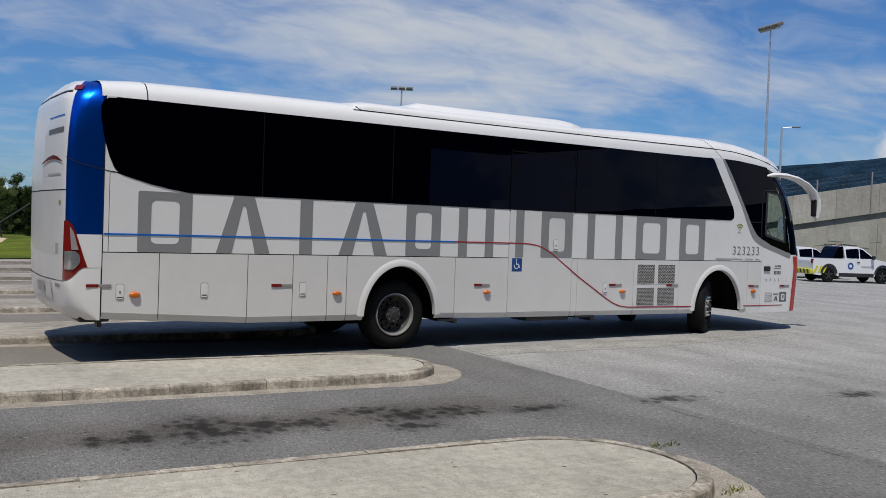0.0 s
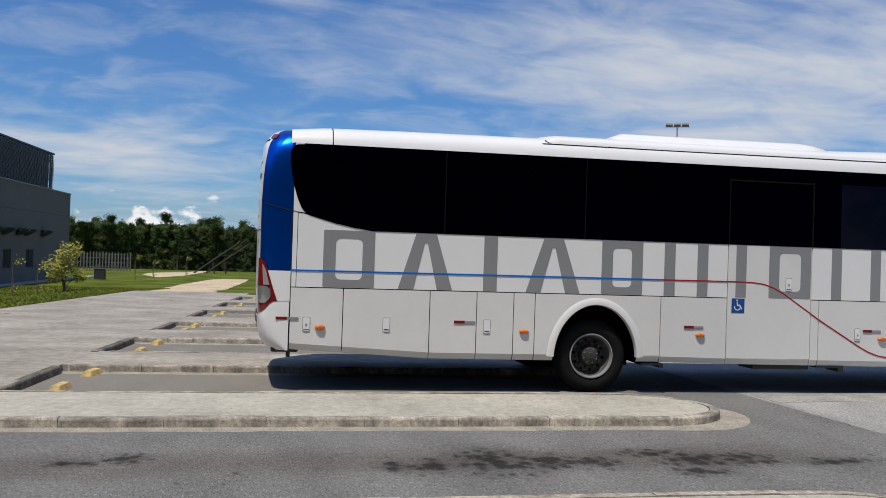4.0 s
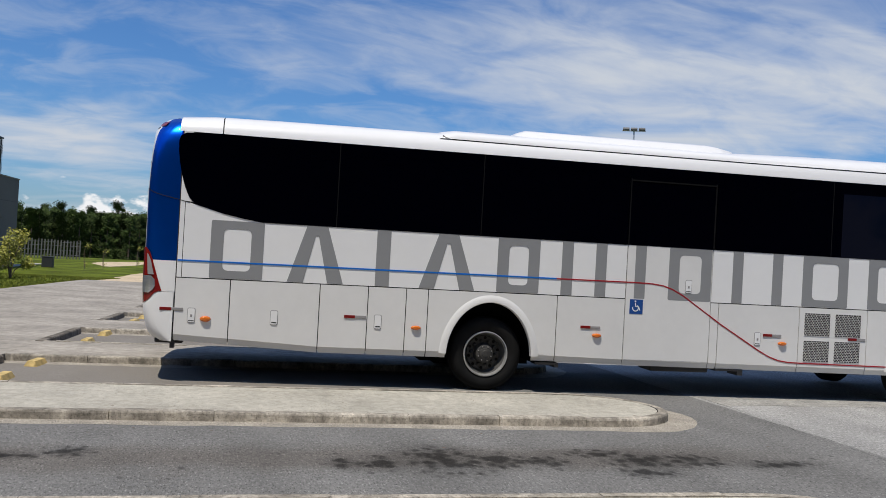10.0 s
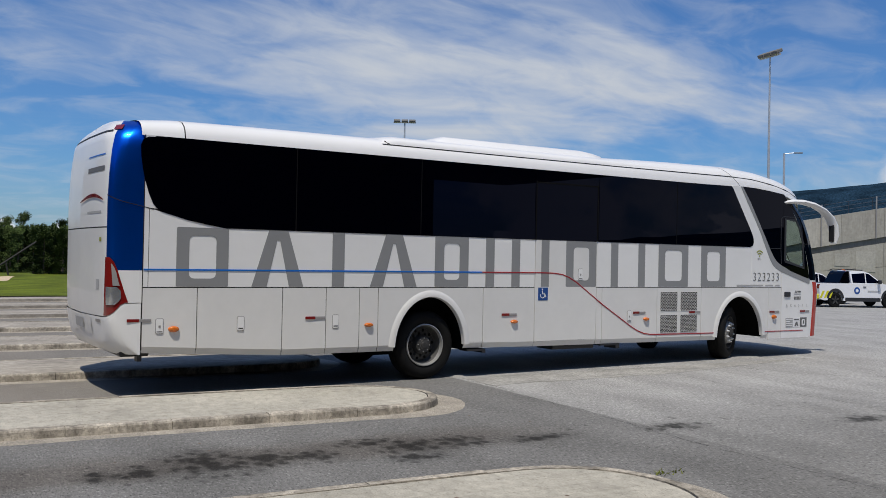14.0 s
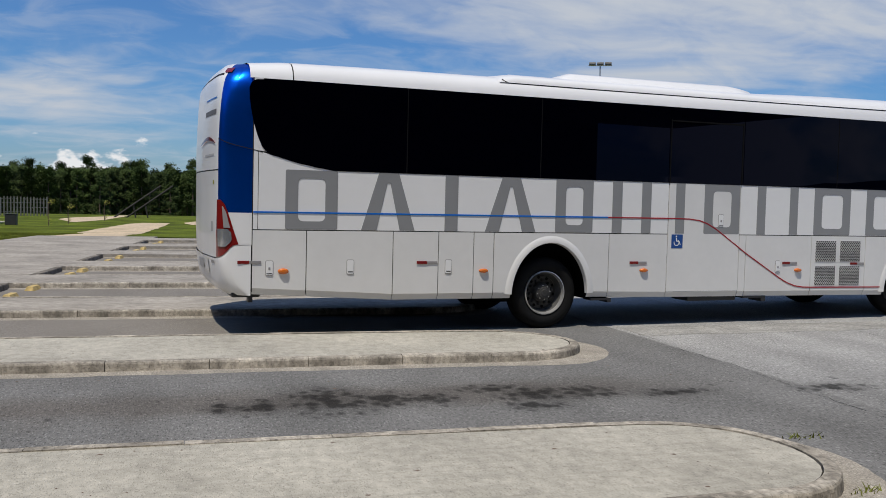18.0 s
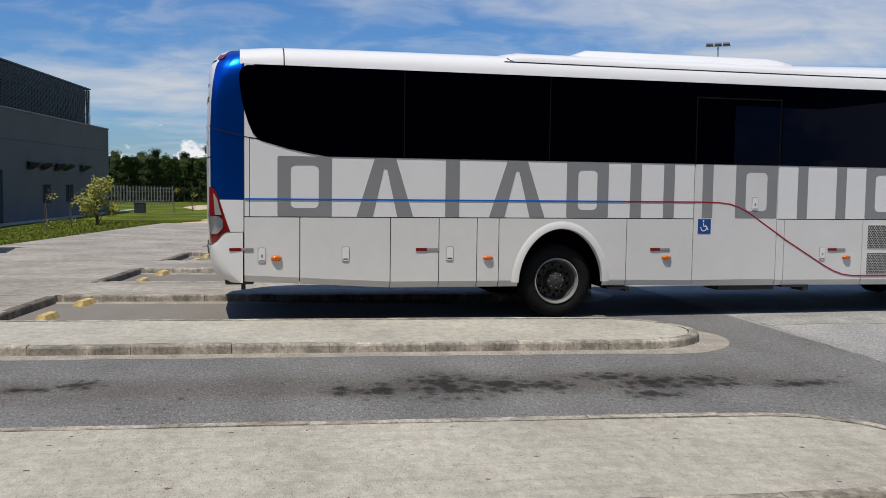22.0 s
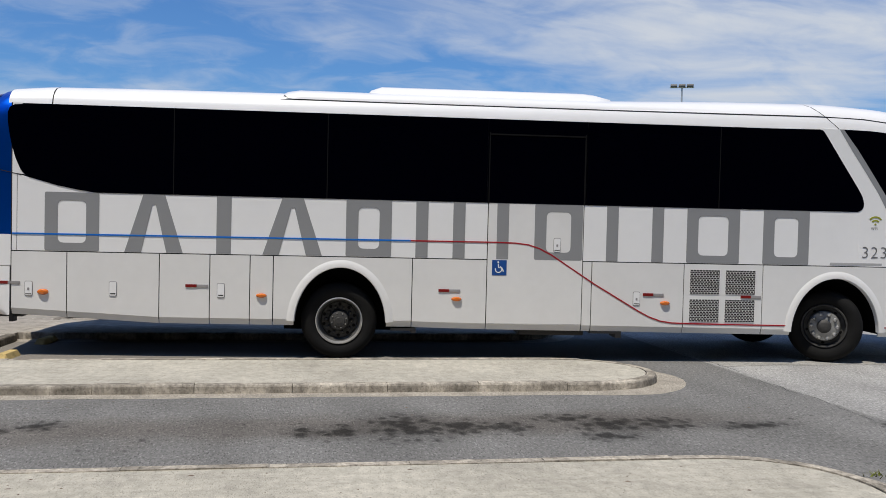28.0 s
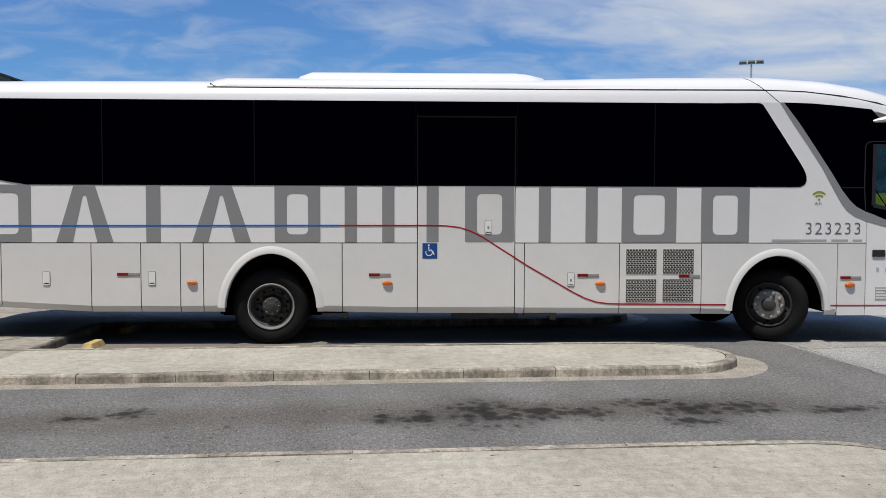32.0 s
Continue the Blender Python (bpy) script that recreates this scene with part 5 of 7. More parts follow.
def build_graphics():
    y0, y1 = -0.0072, 0.0
    z0, z1 = 1.374, 2.095
    t = 0.155
    def ring(x0, x1):
        """A hollow block."""
        bm = bmesh.new()
        o = rounded([(x0, z0), (x1, z0), (x1, z1), (x0, z1)], 0.025)
        i = rounded([(x0 + t, z0 + 0.10), (x1 - t, z0 + 0.10), (x1 - t, z1 - 0.10), (x0 + t, z1 - 0.10)], 0.07)
        vs = [[bm.verts.new((x, y, z)) for x, z in loop] for y in (y0, y1) for loop in (o, i)]
        fo, fi, bo, bi = vs
        m = len(fo)
        for k in range(m):
            j = (k + 1) % m
            bm.faces.new((fo[k], fo[j], fi[j], fi[k])); bm.faces.new((bo[k], bi[k], bi[j], bo[j]))
            bm.faces.new((fo[k], bo[k], bo[j], fo[j])); bm.faces.new((fi[k], fi[j], bi[j], bi[k]))
        return bm
    def wedge(x0, x1):
        m = (x0 + x1) / 2
        return plate(bmesh.new(), [(x0, z0), (x0 + 0.2, z0), (m - 0.02, z1 - 0.13), (m + 0.02, z1 - 0.13), (x1 - 0.2, z0), (x1, z0), (m + 0.13, z1), (m - 0.13, z1)], y0, y1)
    def bar(x0, x1):
        return plate(bmesh.new(), outline_rect(x0, x1, z0, z1), y0, y1)
    shapes = [ring(-3.607, -2.96), wedge(-2.654, -1.948), bar(-1.54, -1.36), wedge(-0.969, -0.23), ring(0.067, 0.644), bar(0.953, 1.109),
              bar(1.43, 1.585), bar(1.997, 2.152), ring(2.49, 3.122), bar(3.441, 3.596), bar(4.05, 4.205), ring(4.52, 5.238), ring(5.563, 6.2)]
    for bm in shapes:
        part("graphic_shape", bm, GREY, coach, "plain grey livery shape")
    line = [(-3.99, 1.577), (0.89, 1.588)]
    part("side_stripe", ribbon(bmesh.new(), line, 0.020, -0.0095, 0), BLUELINE, coach, "thin blue side stripe")
    red = [(0.89, 1.588), (2.0, 1.590), (2.25, 1.585), (2.42, 1.565), (2.56, 1.52), (2.72, 1.44), (3.285, 1.08), (3.9, 0.725), (4.05, 0.65), (4.2, 0.60), (4.36, 0.578), (4.6, 0.572), (6.0, 0.560)]
    part("side_stripe", ribbon(bmesh.new(), red, 0.017, -0.0095, 0), REDLINE, coach, "thin red side stripe")
    part("side_stripe", ribbon(bmesh.new(), [(7.27, 0.548), (8.42, 0.545)], 0.013, -0.0095, 0), REDLINE, coach, "thin red side stripe")
    # access sign
    part("access_sign", plated(outline_rect(1.945, 2.135, 1.165, 1.362), -0.0095, 0), SIGNBLUE, coach, "blue square access sign")
    bm = bmesh.new()
    ribbon(bm, arc(2.03, 1.245, 0.042, -200, 60, 12), 0.012, -0.012, -0.008)
    ribbon(bm, [(2.025, 1.315), (2.03, 1.265), (2.075, 1.262), (2.095, 1.215)], 0.014, -0.012, -0.008)
    plate(bm, arc(2.025, 1.335, 0.012, 0, 330, 10), -0.012, -0.008)
    part("access_symbol", bm, SIGNWHITE, coach)
    # wireless mark, fleet number and bars for the small lettering
    bm = bmesh.new()
    for r in (0.062, 0.108):
        ribbon(bm, arc(7.123, 1.928, r, 42, 138, 10), 0.021, -0.0095, 0)
    plate(bm, arc(7.123, 1.938, 0.014, 0, 330, 10), -0.0095, 0)
    part("wireless_mark", bm, OLIVE, coach)

    def lettering(name, text, size, x, z, step, material, wide=1.0):
        """Single printed characters at even steps."""
        for k, letter in enumerate(text):
            cu = bpy.data.curves.new(name, "FONT")
            cu.body, cu.size, cu.extrude, cu.offset = letter, size, 0.001, -0.018 * size
            ob = new(name, cu)
            me = bpy.data.meshes.new_from_object(ob.evaluated_get(bpy.context.evaluated_depsgraph_get()))
            bpy.data.objects.remove(ob)
            me.materials.append(material)
            ch = new(name, me)
            ch.matrix_world = pose(x + k * step, -0.0088, z, 90, 0, 0) @ Matrix.Diagonal((wide, 1, 1, 1))
            ch.parent = coach
    lettering("number_digit", "323233", 0.222, 6.935, 1.484, 0.1305, INK, 1.05)
    lettering("letter", "WiFi", 0.052, 7.06, 1.866, 0.03, INK)
    lettering("letter", "BRASIL", 0.080, 7.905, 0.996, 0.121, PALEINK)
    for x0, x1 in ((6.505, 7.235), (7.30, 7.52), (7.585, 7.71)):
        part("lettering_bar", plated(outline_rect(x0, x1, 1.386, 1.414), -0.0072, 0), PALEINK, coach)
    # three small stickers
    st = part("info_sticker", plated(outline_rect(7.905, 8.115, 0.61, 0.785), -0.0075, 0), PALEINK, coach, "pale sticker with printed lines")
    bm = bmesh.new()
    for k, w in enumerate((0.17, 0.19, 0.12, 0.19)):
        plate(bm, outline_rect(7.915, 7.915 + w, 0.635 + 0.037 * k, 0.652 + 0.037 * k), -0.0105, -0.007)
    ob = mesh_object("printed_lines", bm, SIGNWHITE); ob.parent = st
    st = part("info_sticker", plated(outline_rect(8.135, 8.315, 0.61, 0.785), -0.0075, 0), SIGNWHITE, coach, "white sticker with a dark mark")
    bm = plate(bmesh.new(), [(8.17, 0.63), (8.205, 0.63), (8.22, 0.655), (8.24, 0.655), (8.255, 0.63), (8.285, 0.63), (8.25, 0.71), (8.21, 0.71)], -0.0105, -0.007)
    plate(bm, outline_rect(8.15, 8.30, 0.745, 0.765), -0.0105, -0.007)
    ob = mesh_object("dark_mark", bm, INK); ob.parent = st
    st = part("info_sticker", plated(outline_rect(8.335, 8.535, 0.61, 0.79), -0.0075, 0), INK, coach, "dark square sticker with a pale mark")
    ob = mesh_object("pale_mark", plated(rounded(outline_rect(8.385, 8.485, 0.635, 0.755), 0.03), -0.0105, -0.007), SIGNWHITE); ob.parent = st
    ob = mesh_object("dark_mark", plated(outline_rect(8.42, 8.455, 0.67, 0.735), -0.0125, -0.010), INK); ob.parent = st
    bm = plate(bmesh.new(), [(8.16, 1.265), (8.23, 1.265), (8.20, 1.31)], -0.0075, 0)
    plate(bm, outline_rect(8.245, 8.345, 1.268, 1.298), -0.0075, 0)
    plate(bm, outline_rect(8.14, 8.345, 1.232, 1.243), -0.0075, 0)
    for k in range(5):
        plate(bm, outline_rect(8.145 + k * 0.042, 8.175 + k * 0.042, 1.13, 1.19), -0.0075, 0)
    part("lettering_bar", bm, INK, coach)


def build_fittings():
    # reflectors: half red, half grey
    for x, z in ((-4.03, 0.975), (-1.77, 0.968), (1.40, 0.958), (4.09, 0.947), (5.42, 0.935), (7.57, 0.912), (8.47, 0.91)):
        r = part("side_reflector", boxed(x - 0.14, x, -0.016, -0.003, z - 0.019, z + 0.019, bevel=0.004), REDLENS, coach, "dark red reflector strip")
        ob = mesh_object("grey_half", boxed(x + 0.001, x + 0.14, -0.014, -0.003, z - 0.018, z + 0.018, bevel=0.004), GREYLENS)
        ob.parent = r
    # amber side markers
    for x, z in ((-3.62, 0.865), (-0.975, 0.858), (1.495, 0.85), (4.25, 0.838), (7.56, 0.815)):
        bm = bmesh.new()
        lathe(bm, [(0.0, -0.042), (0.04, -0.040), (0.062, -0.026), (0.068, -0.003)], 16)
        for v in bm.verts:
            v.co.z *= 0.55 if x in (-3.62, 7.56) else 0.42
        bmesh.ops.translate(bm, vec=(x, 0, z), verts=bm.verts)
        part("side_marker", bm, ORANGE, coach, "amber side marker lamp", True)
    # handles in their pale surrounds
    for x, z in ((-3.79, 0.905), (-2.785, 0.915), (-1.475, 0.915), (2.79, 1.57), (3.865, 0.892)):
        h = part("flap_handle", plated(rounded(outline_rect(x - 0.042, x + 0.042, z - 0.085, z + 0.085), 0.018), -0.014, -0.002), WHITE, coach, "white flap handle")
        ob = mesh_object("handle_gasket", plated(rounded(outline_rect(x - 0.048, x + 0.048, z - 0.092, z + 0.092), 0.022), -0.0085, -0.002), GREYLENS)
        ob.parent = h
        if x in (-2.785, -1.475):
            ob = mesh_object("handle_lip", boxed(x - 0.03, x + 0.03, -0.016, -0.012, z - 0.066, z - 0.054), PLASTIC)
            ob.parent = h
            continue
        ob = mesh_object("latch", boxed(x - 0.012, x + 0.012, -0.018, -0.013, z - 0.02, z + 0.01, bevel=0.003), GREYLENS)
        ob.parent = h
        ob = mesh_object("handle_lip", boxed(x - 0.034, x + 0.034, -0.016, -0.012, z - 0.070, z - 0.062), PLASTIC)
        ob.parent = h
    part("cab_door_handle", boxed(7.85, 8.025, -0.024, -0.002, 1.185, 1.278, bevel=0.011), PLASTIC, coach, "black cab door handle")
    # perforated grilles
    for x0, x1 in ((4.585, 4.985), (5.07, 5.475)):
        for z0, z1 in ((0.60, 0.895), (0.965, 1.285)):
            gr = part("vent_grille", plated(outline_rect(x0, x1, z0, z1), -0.007, 0.0), SEAM, coach, "dark perforated vent grille")
            bm = bmesh.new()
            n, m = 13, 10
            for r in range(n + 1):
                z = z0 + r * (z1 - z0) / n
                plate(bm, outline_rect(x0, x1, z - 0.0016, z + 0.0016), -0.0105, -0.006)
                for k in range(m + 1):
                    x = x0 + (k + (0.5 if r % 2 else 0.0)) * (x1 - x0) / m
                    if r < n and x < x1 + 0.001:
                        plate(bm, outline_rect(x - 0.0025, x + 0.0025, z + 0.0022, z + (z1 - z0) / n - 0.0022), -0.0105, -0.006)
            ob = mesh_object("grille_mesh", bm, PANEL)
            ob.parent = gr
    # mirror on its curved arm
    bm = bmesh.new()
    path = [(7.80, 0.03, 2.955), (8.0, -0.03, 2.985), (8.24, -0.08, 2.985), (8.52, -0.12, 2.94), (8.76, -0.16, 2.845), (8.94, -0.19, 2.71), (9.03, -0.21, 2.55), (9.055, -0.22, 2.38), (9.035, -0.22, 2.22)]
    girth = [(0.03, 0.02), (0.07, 0.042), (0.085, 0.047), (0.09, 0.050), (0.095, 0.054), (0.10, 0.060), (0.105, 0.066), (0.10, 0.066), (0.06, 0.045)]
    rings = []
    for i, (x, y, z) in enumerate(path):
        w, h = girth[i]
        d = (Vector(path[min(i + 1, len(path) - 1)]) - Vector(path[max(i - 1, 0)])).normalized()
        side = Vector((0, 1, 0))
        up = d.cross(side).normalized()
        rings.append([Vector((x, y, z)) + up * h * math.cos(a) + side * w * math.sin(a) for a in [2 * math.pi * k / 12 for k in range(12)]])
    for r in rings:
        r.append(r[0])
    ends = [[sum(r[:-1], Vector()) / 12 for _ in r] for r in (rings[0], rings[-1])]
    rings = [ends[0]] + rings + [ends[1]]
    grid(bm, [[tuple(p) for p in r] for r in rings])
    bmesh.ops.remove_doubles(bm, verts=bm.verts, dist=0.0005)
    mir = part("mirror_arm", bm, WHITE, coach, "white curved mirror arm", True)
    bm = boxed(8.955, 8.99, -0.27, -0.16, 2.25, 2.58, bevel=0.012)
    ob = mesh_object("mirror_glass", bm, PLASTIC)
    ob.parent = mir


def wheel(front):
    """A wheel about its hub, outer face towards -y."""
    ob = new("front_wheel" if front else "rear_wheel")
    bm = bmesh.new()
    w = 0.29
    lathe(bm, [(0.292, 0.03), (0.34, -0.002), (0.40, -0.012), (0.442, 0.002), (0.468, 0.026), (R_TYRE, 0.055)] + [(R_TYRE - d, y0 + dy) for y0 in (0.085, 0.14, 0.195) for d, dy in ((0.0, 0.0), (0.013, 0.003), (0.013, 0.013), (0.0, 0.016))] + [(R_TYRE, w - 0.055), (0.468, w - 0.026), (0.43, w), (0.36, w), (0.30, w - 0.03)], 56)
    t = mesh_object("tyre", bm, RUBBER, True); t.parent = ob
    bm = bmesh.new()
    if front:
        lathe(bm, [(0.205, 0.045), (0.20, 0.02), (0.19, 0.006), (0.11, -0.002), (0.10, -0.006), (0.0, -0.006)], 48)
    else:
        lathe(bm, [(0.302, 0.028), (0.299, 0.002), (0.288, -0.002), (0.281, 0.018), (0.270, 0.05)], 48)
    dish = bmesh.new()
    if front:
        lathe(dish, [(0.30, 0.028), (0.288, 0.004), (0.276, 0.006), (0.268, 0.05), (0.255, 0.09), (0.206, 0.095), (0.202, 0.044)], 48)
    else:
        lathe(dish, [(0.270, 0.05), (0.262, 0.10), (0.250, 0.15), (0.236, 0.166)], 48)
    d = mesh_object("rim_barrel", dish, DARKSTEEL if front else RIMDARK, True); d.parent = ob
    rim = mesh_object("rim", bm, CHROME if not front else STEEL, True); rim.parent = ob
    if not front:
        bm = bmesh.new()
        lathe(bm, [(0.238, 0.168), (0.225, 0.150), (0.14, 0.146), (0.125, 0.09), (0.115, 0.055), (0.09, 0.045), (0.05, 0.042), (0.045, 0.03), (0.0, 0.03)], 40)
        d = mesh_object("hub", bm, DARKSTEEL, True); d.parent = ob
        bm = bmesh.new()
        lathe(bm, [(0.075, 0.046), (0.07, 0.034), (0.045, 0.03), (0.04, 0.024), (0.0, 0.022)], 28)
        d = mesh_object("hub_cap", bm, DARKSTEEL, True); d.parent = ob
        for k in range(8):
            bm = bmesh.new()
            lathe(bm, [(0.0, 0.034), (0.008, 0.036), (0.010, 0.046)], 6)
            bmesh.ops.translate(bm, vec=(0.095 * math.cos(k * math.pi / 4), 0, 0.095 * math.sin(k * math.pi / 4)), verts=bm.verts)
            d = mesh_object("hub_bolt", bm, STEEL); d.parent = ob
    else:
        bm = bmesh.new()
        lathe(bm, [(0.095, 0.0), (0.09, -0.03), (0.06, -0.045), (0.05, -0.05), (0.0, -0.05)], 32)
        d = mesh_object("hub", bm, DARKSTEEL, True); d.parent = ob
    for k in range(10):
        a = 2 * math.pi * k / 10
        r = 0.165
        bm = bmesh.new()
        y = 0.148 if not front else 0.004
        lathe(bm, [(0.0, y - 0.045), (0.014, y - 0.043), (0.019, y - 0.02), (0.027, y)], 8)
        bmesh.ops.translate(bm, vec=(r * math.cos(a), 0, r * math.sin(a)), verts=bm.verts)
        nut = mesh_object("wheel_nut", bm, DARKSTEEL if not front else CHROME); nut.parent = ob
        if not front or k % 2 == 0:
            bm = bmesh.new()
            lathe(bm, [(0.0, 0.0), (0.021, 0.002), (0.021, 0.01)], 10)
            yy = 0.1435 if not front else 0.09
            a2 = a + math.pi / 10
            rr = 0.202 if not front else 0.232
            bmesh.ops.translate(bm, vec=(rr * math.cos(a2), yy, rr * math.sin(a2)), verts=bm.verts)
            hole = mesh_object("vent_hole", bm, UNDER); hole.parent = ob
    return ob


build_shell()
build_panels()
build_glass()
build_rear()
build_graphics()
build_fittings()
rear_right = wheel(False); rear_right.parent = coach
front_right = wheel(True); front_right.parent = coach
rear_left = wheel(False); rear_left.parent = coach
front_left = wheel(True); front_left.parent = coach


# ---------------------------------------------------------------- terminal building
# Its long wall runs along the platform; own space: u along the wall away from the camera, v out of it.
BX, BY, BDIR = -15.19, 37.3, math.atan2(23.7, 1.9)


def wall_space(name, label, category):
    ob = new(name)
    ob.matrix_world = pose(BX, BY, -0.75, 0, 0, math.degrees(BDIR)) @ Matrix.Scale(1.42, 4)
    return tagged(ob, label, category)


def build_terminal():
    # x: along the wall, y: into the building (to the left of the wall's run)
    b = wall_space("terminal_building", "long dark grey terminal building with a louvred upper storey", "building")
    H = 4.40
    door = (7.80, 9.45, 2.07)
    wins = ((13.7, 14.7), (16.7, 17.8))
    z0 = 0.05
    x0, x1 = -40, 23.8
    # wall built round its openings
    bm = bmesh.new()
    cols = [x0, door[0], door[1], wins[0][0], wins[0][1], wins[1][0], wins[1][1], x1]
    for i, (a, c) in enumerate(zip(cols, cols[1:])):
        if i == 1:
            box(bm, a, c, 0, 0.3, door[2], 3.25)
        elif i in (3, 5):
            box(bm, a, c, 0, 0.3, z0, 0.70); box(bm, a, c, 0, 0.3, 1.55, 3.25)
        else:
            box(bm, a, c, 0, 0.3, z0, 3.25)
    part("lower_wall", bm, GREYWALL, b)
    part("upper_wall", boxed(x0, x1, 0, 0.3, 3.265, H), GREYWALL, b)
    part("wall_joint", boxed(x0, x1, 0.02, 0.28, 3.24, 3.28), SEAM, b)
    part("end_wall", boxed(x1 - 0.3, x1, 0.3, 14, z0, H), GREYWALL, b)
    part("roof_slab", boxed(x0, x1 - 0.31, 0.31, 14, H - 0.35, H - 0.2), PALEWALL, b)
    part("roof_coping", boxed(x0, x1 + 0.03, -0.03, 0.33, H + 0.002, H + 0.06, bevel=0.01), PALEWALL, b)
    # recessed dark doorway
    bm = boxed(door[0], door[1], 0.75, 0.8, z0, door[2])
    box(bm, door[0] + 0.02, door[0] + 0.75, 0.68, 0.74, z0, door[2] - 0.05)
    part("doorway", bm, LOUVRE, b, "dark recessed doorway")
    part("door_reveal", boxed(door[0] - 0.05, door[0] - 0.002, 0.30, 0.76, z0, door[2]), PALEWALL, b)
    for a, c in wins:
        w = part("window", boxed(a, c, 0.18, 0.2, 0.70, 1.55), TINT, b, "small barred window")
        for k in range(5):
            xx = a + (c - a) * (k + 0.5) / 5
            ob = mesh_object("window_bar", boxed(xx - 0.015, xx + 0.015, 0.06, 0.1, 0.741, 1.509), GREYWALL); ob.parent = w
        for zz in (0.70, 1.51):
            ob = mesh_object("bar_rail", boxed(a, c, 0.04, 0.17, zz, zz + 0.04), GREYWALL); ob.parent = w
    # orange cabinet door with a dark slot
    d = part("service_hatch", boxed(6.08, 6.75, -0.05, 0.0, 0.32, 1.45, bevel=0.01), DOORORANGE, b, "narrow orange service door")
    ob = mesh_object("slot", boxed(6.32, 6.52, -0.056, -0.049, 1.18, 1.30), SEAM); ob.parent = d
    # wall lamps: cowls
    for x in (12.2, 13.7, 15.5, 16.6, 19.1):
        bm = bmesh.new()
        secs = []
        for xx, s in ((x - 0.32, 0.3), (x - 0.2, 0.65), (x + 0.2, 0.65), (x + 0.32, 0.3)):
            secs.append([(xx, 0, 2.44), (xx, -0.75 * s, 2.42), (xx, -0.72 * s, 2.35), (xx, -0.15 * s, 2.15), (xx, 0, 2.13)])
        grid(bm, secs)
        part("wall_cowl", bm, LOUVRE, b, "grey curved wall cowl", True)
    for x, z, s in ((4.2, 2.8, 0.09), (5.3, 1.84, 0.13), (5.28, 0.93, 0.13), (6.46, 1.8, 0.09)):
        part("wall_box", boxed(x - s, x + s, -0.14, 0.0, z - s, z + s, bevel=0.02), PLASTIC if s > 0.1 else PALEWALL, b)
    # set-back upper block and its louvred screen
    # sunlit end gets a paler skin, shaded sides stay grey: light in the colour
    part("upper_block", boxed(6.52, 7.5, 0.36, 2.99, H - 0.15, 6.25), GREYWALL, b)
    part("lit_block_face", boxed(6.49, 6.517, 0.375, 2.985, H - 0.15, 6.25), PALEWALL, b, "pale sunlit plaster end face of the plant room")
    part("upper_block_coping", boxed(6.45, 7.52, 0.33, 2.99, 6.253, 6.34, bevel=0.015), LOUVRE, b)
    part("rear_block", boxed(-40, 20.0, 3.0, 14.0, H - 0.15, 6.66), GREYWALL, b)
    part("rear_block_coping", boxed(-40, 20.03, 2.97, 14.0, 6.663, 6.73), LOUVRE, b)
    scr = part("louvre_screen", boxed(7.52, 21.84, 0.62, 0.68, H - 0.1, 6.34), LOUVRE, b, "dark louvred plant screen")
    n = 34
    for k in range(n):
        z = H + 0.08 + k * (6.24 - H - 0.08) / n
        ob = mesh_object("louvre", boxed(7.55, 21.9, 0.36, 0.39, z, z + 0.022), LOUVRE)
        ob.parent = scr
    for k in range(40):
        x = 7.6 + k * 0.365
        ob = mesh_object("screen_post", boxed(x - 0.012, x + 0.012, 0.40, 0.43, H - 0.1, 6.26), LOUVRE)
        ob.parent = scr
    for z in (5.0, 5.9):
        ob = mesh_object("screen_beam", boxed(7.55, 21.9, 0.50, 0.56, z, z + 0.06), LOUVRE); ob.parent = scr
    bm = boxed(7.55, 21.95, 0.34, 0.44, 6.262, 6.33)
    box(bm, 21.85, 21.95, 0.44, 2.9, 6.262, 6.33)
    for k in range(5):
        box(bm, 21.86, 21.92, 0.5 + k * 0.55, 0.56 + k * 0.55, H - 0.1, 6.262)
    ob = mesh_object("screen_rail", bm, LOUVRE); ob.parent = scr
    bm = bmesh.new()
    for k in range(n):
        z = H + 0.08 + k * (6.24 - H - 0.08) / n
        box(bm, 21.90, 21.93, 0.45, 2.9, z, z + 0.022)
    ob = mesh_object("end_louvres", bm, LOUVRE); ob.parent = scr
    part("footing_path", boxed(x0, x1 + 4, -0.55, -0.02, 0.0, 0.09, bevel=0.01), CONC, b)


build_terminal()


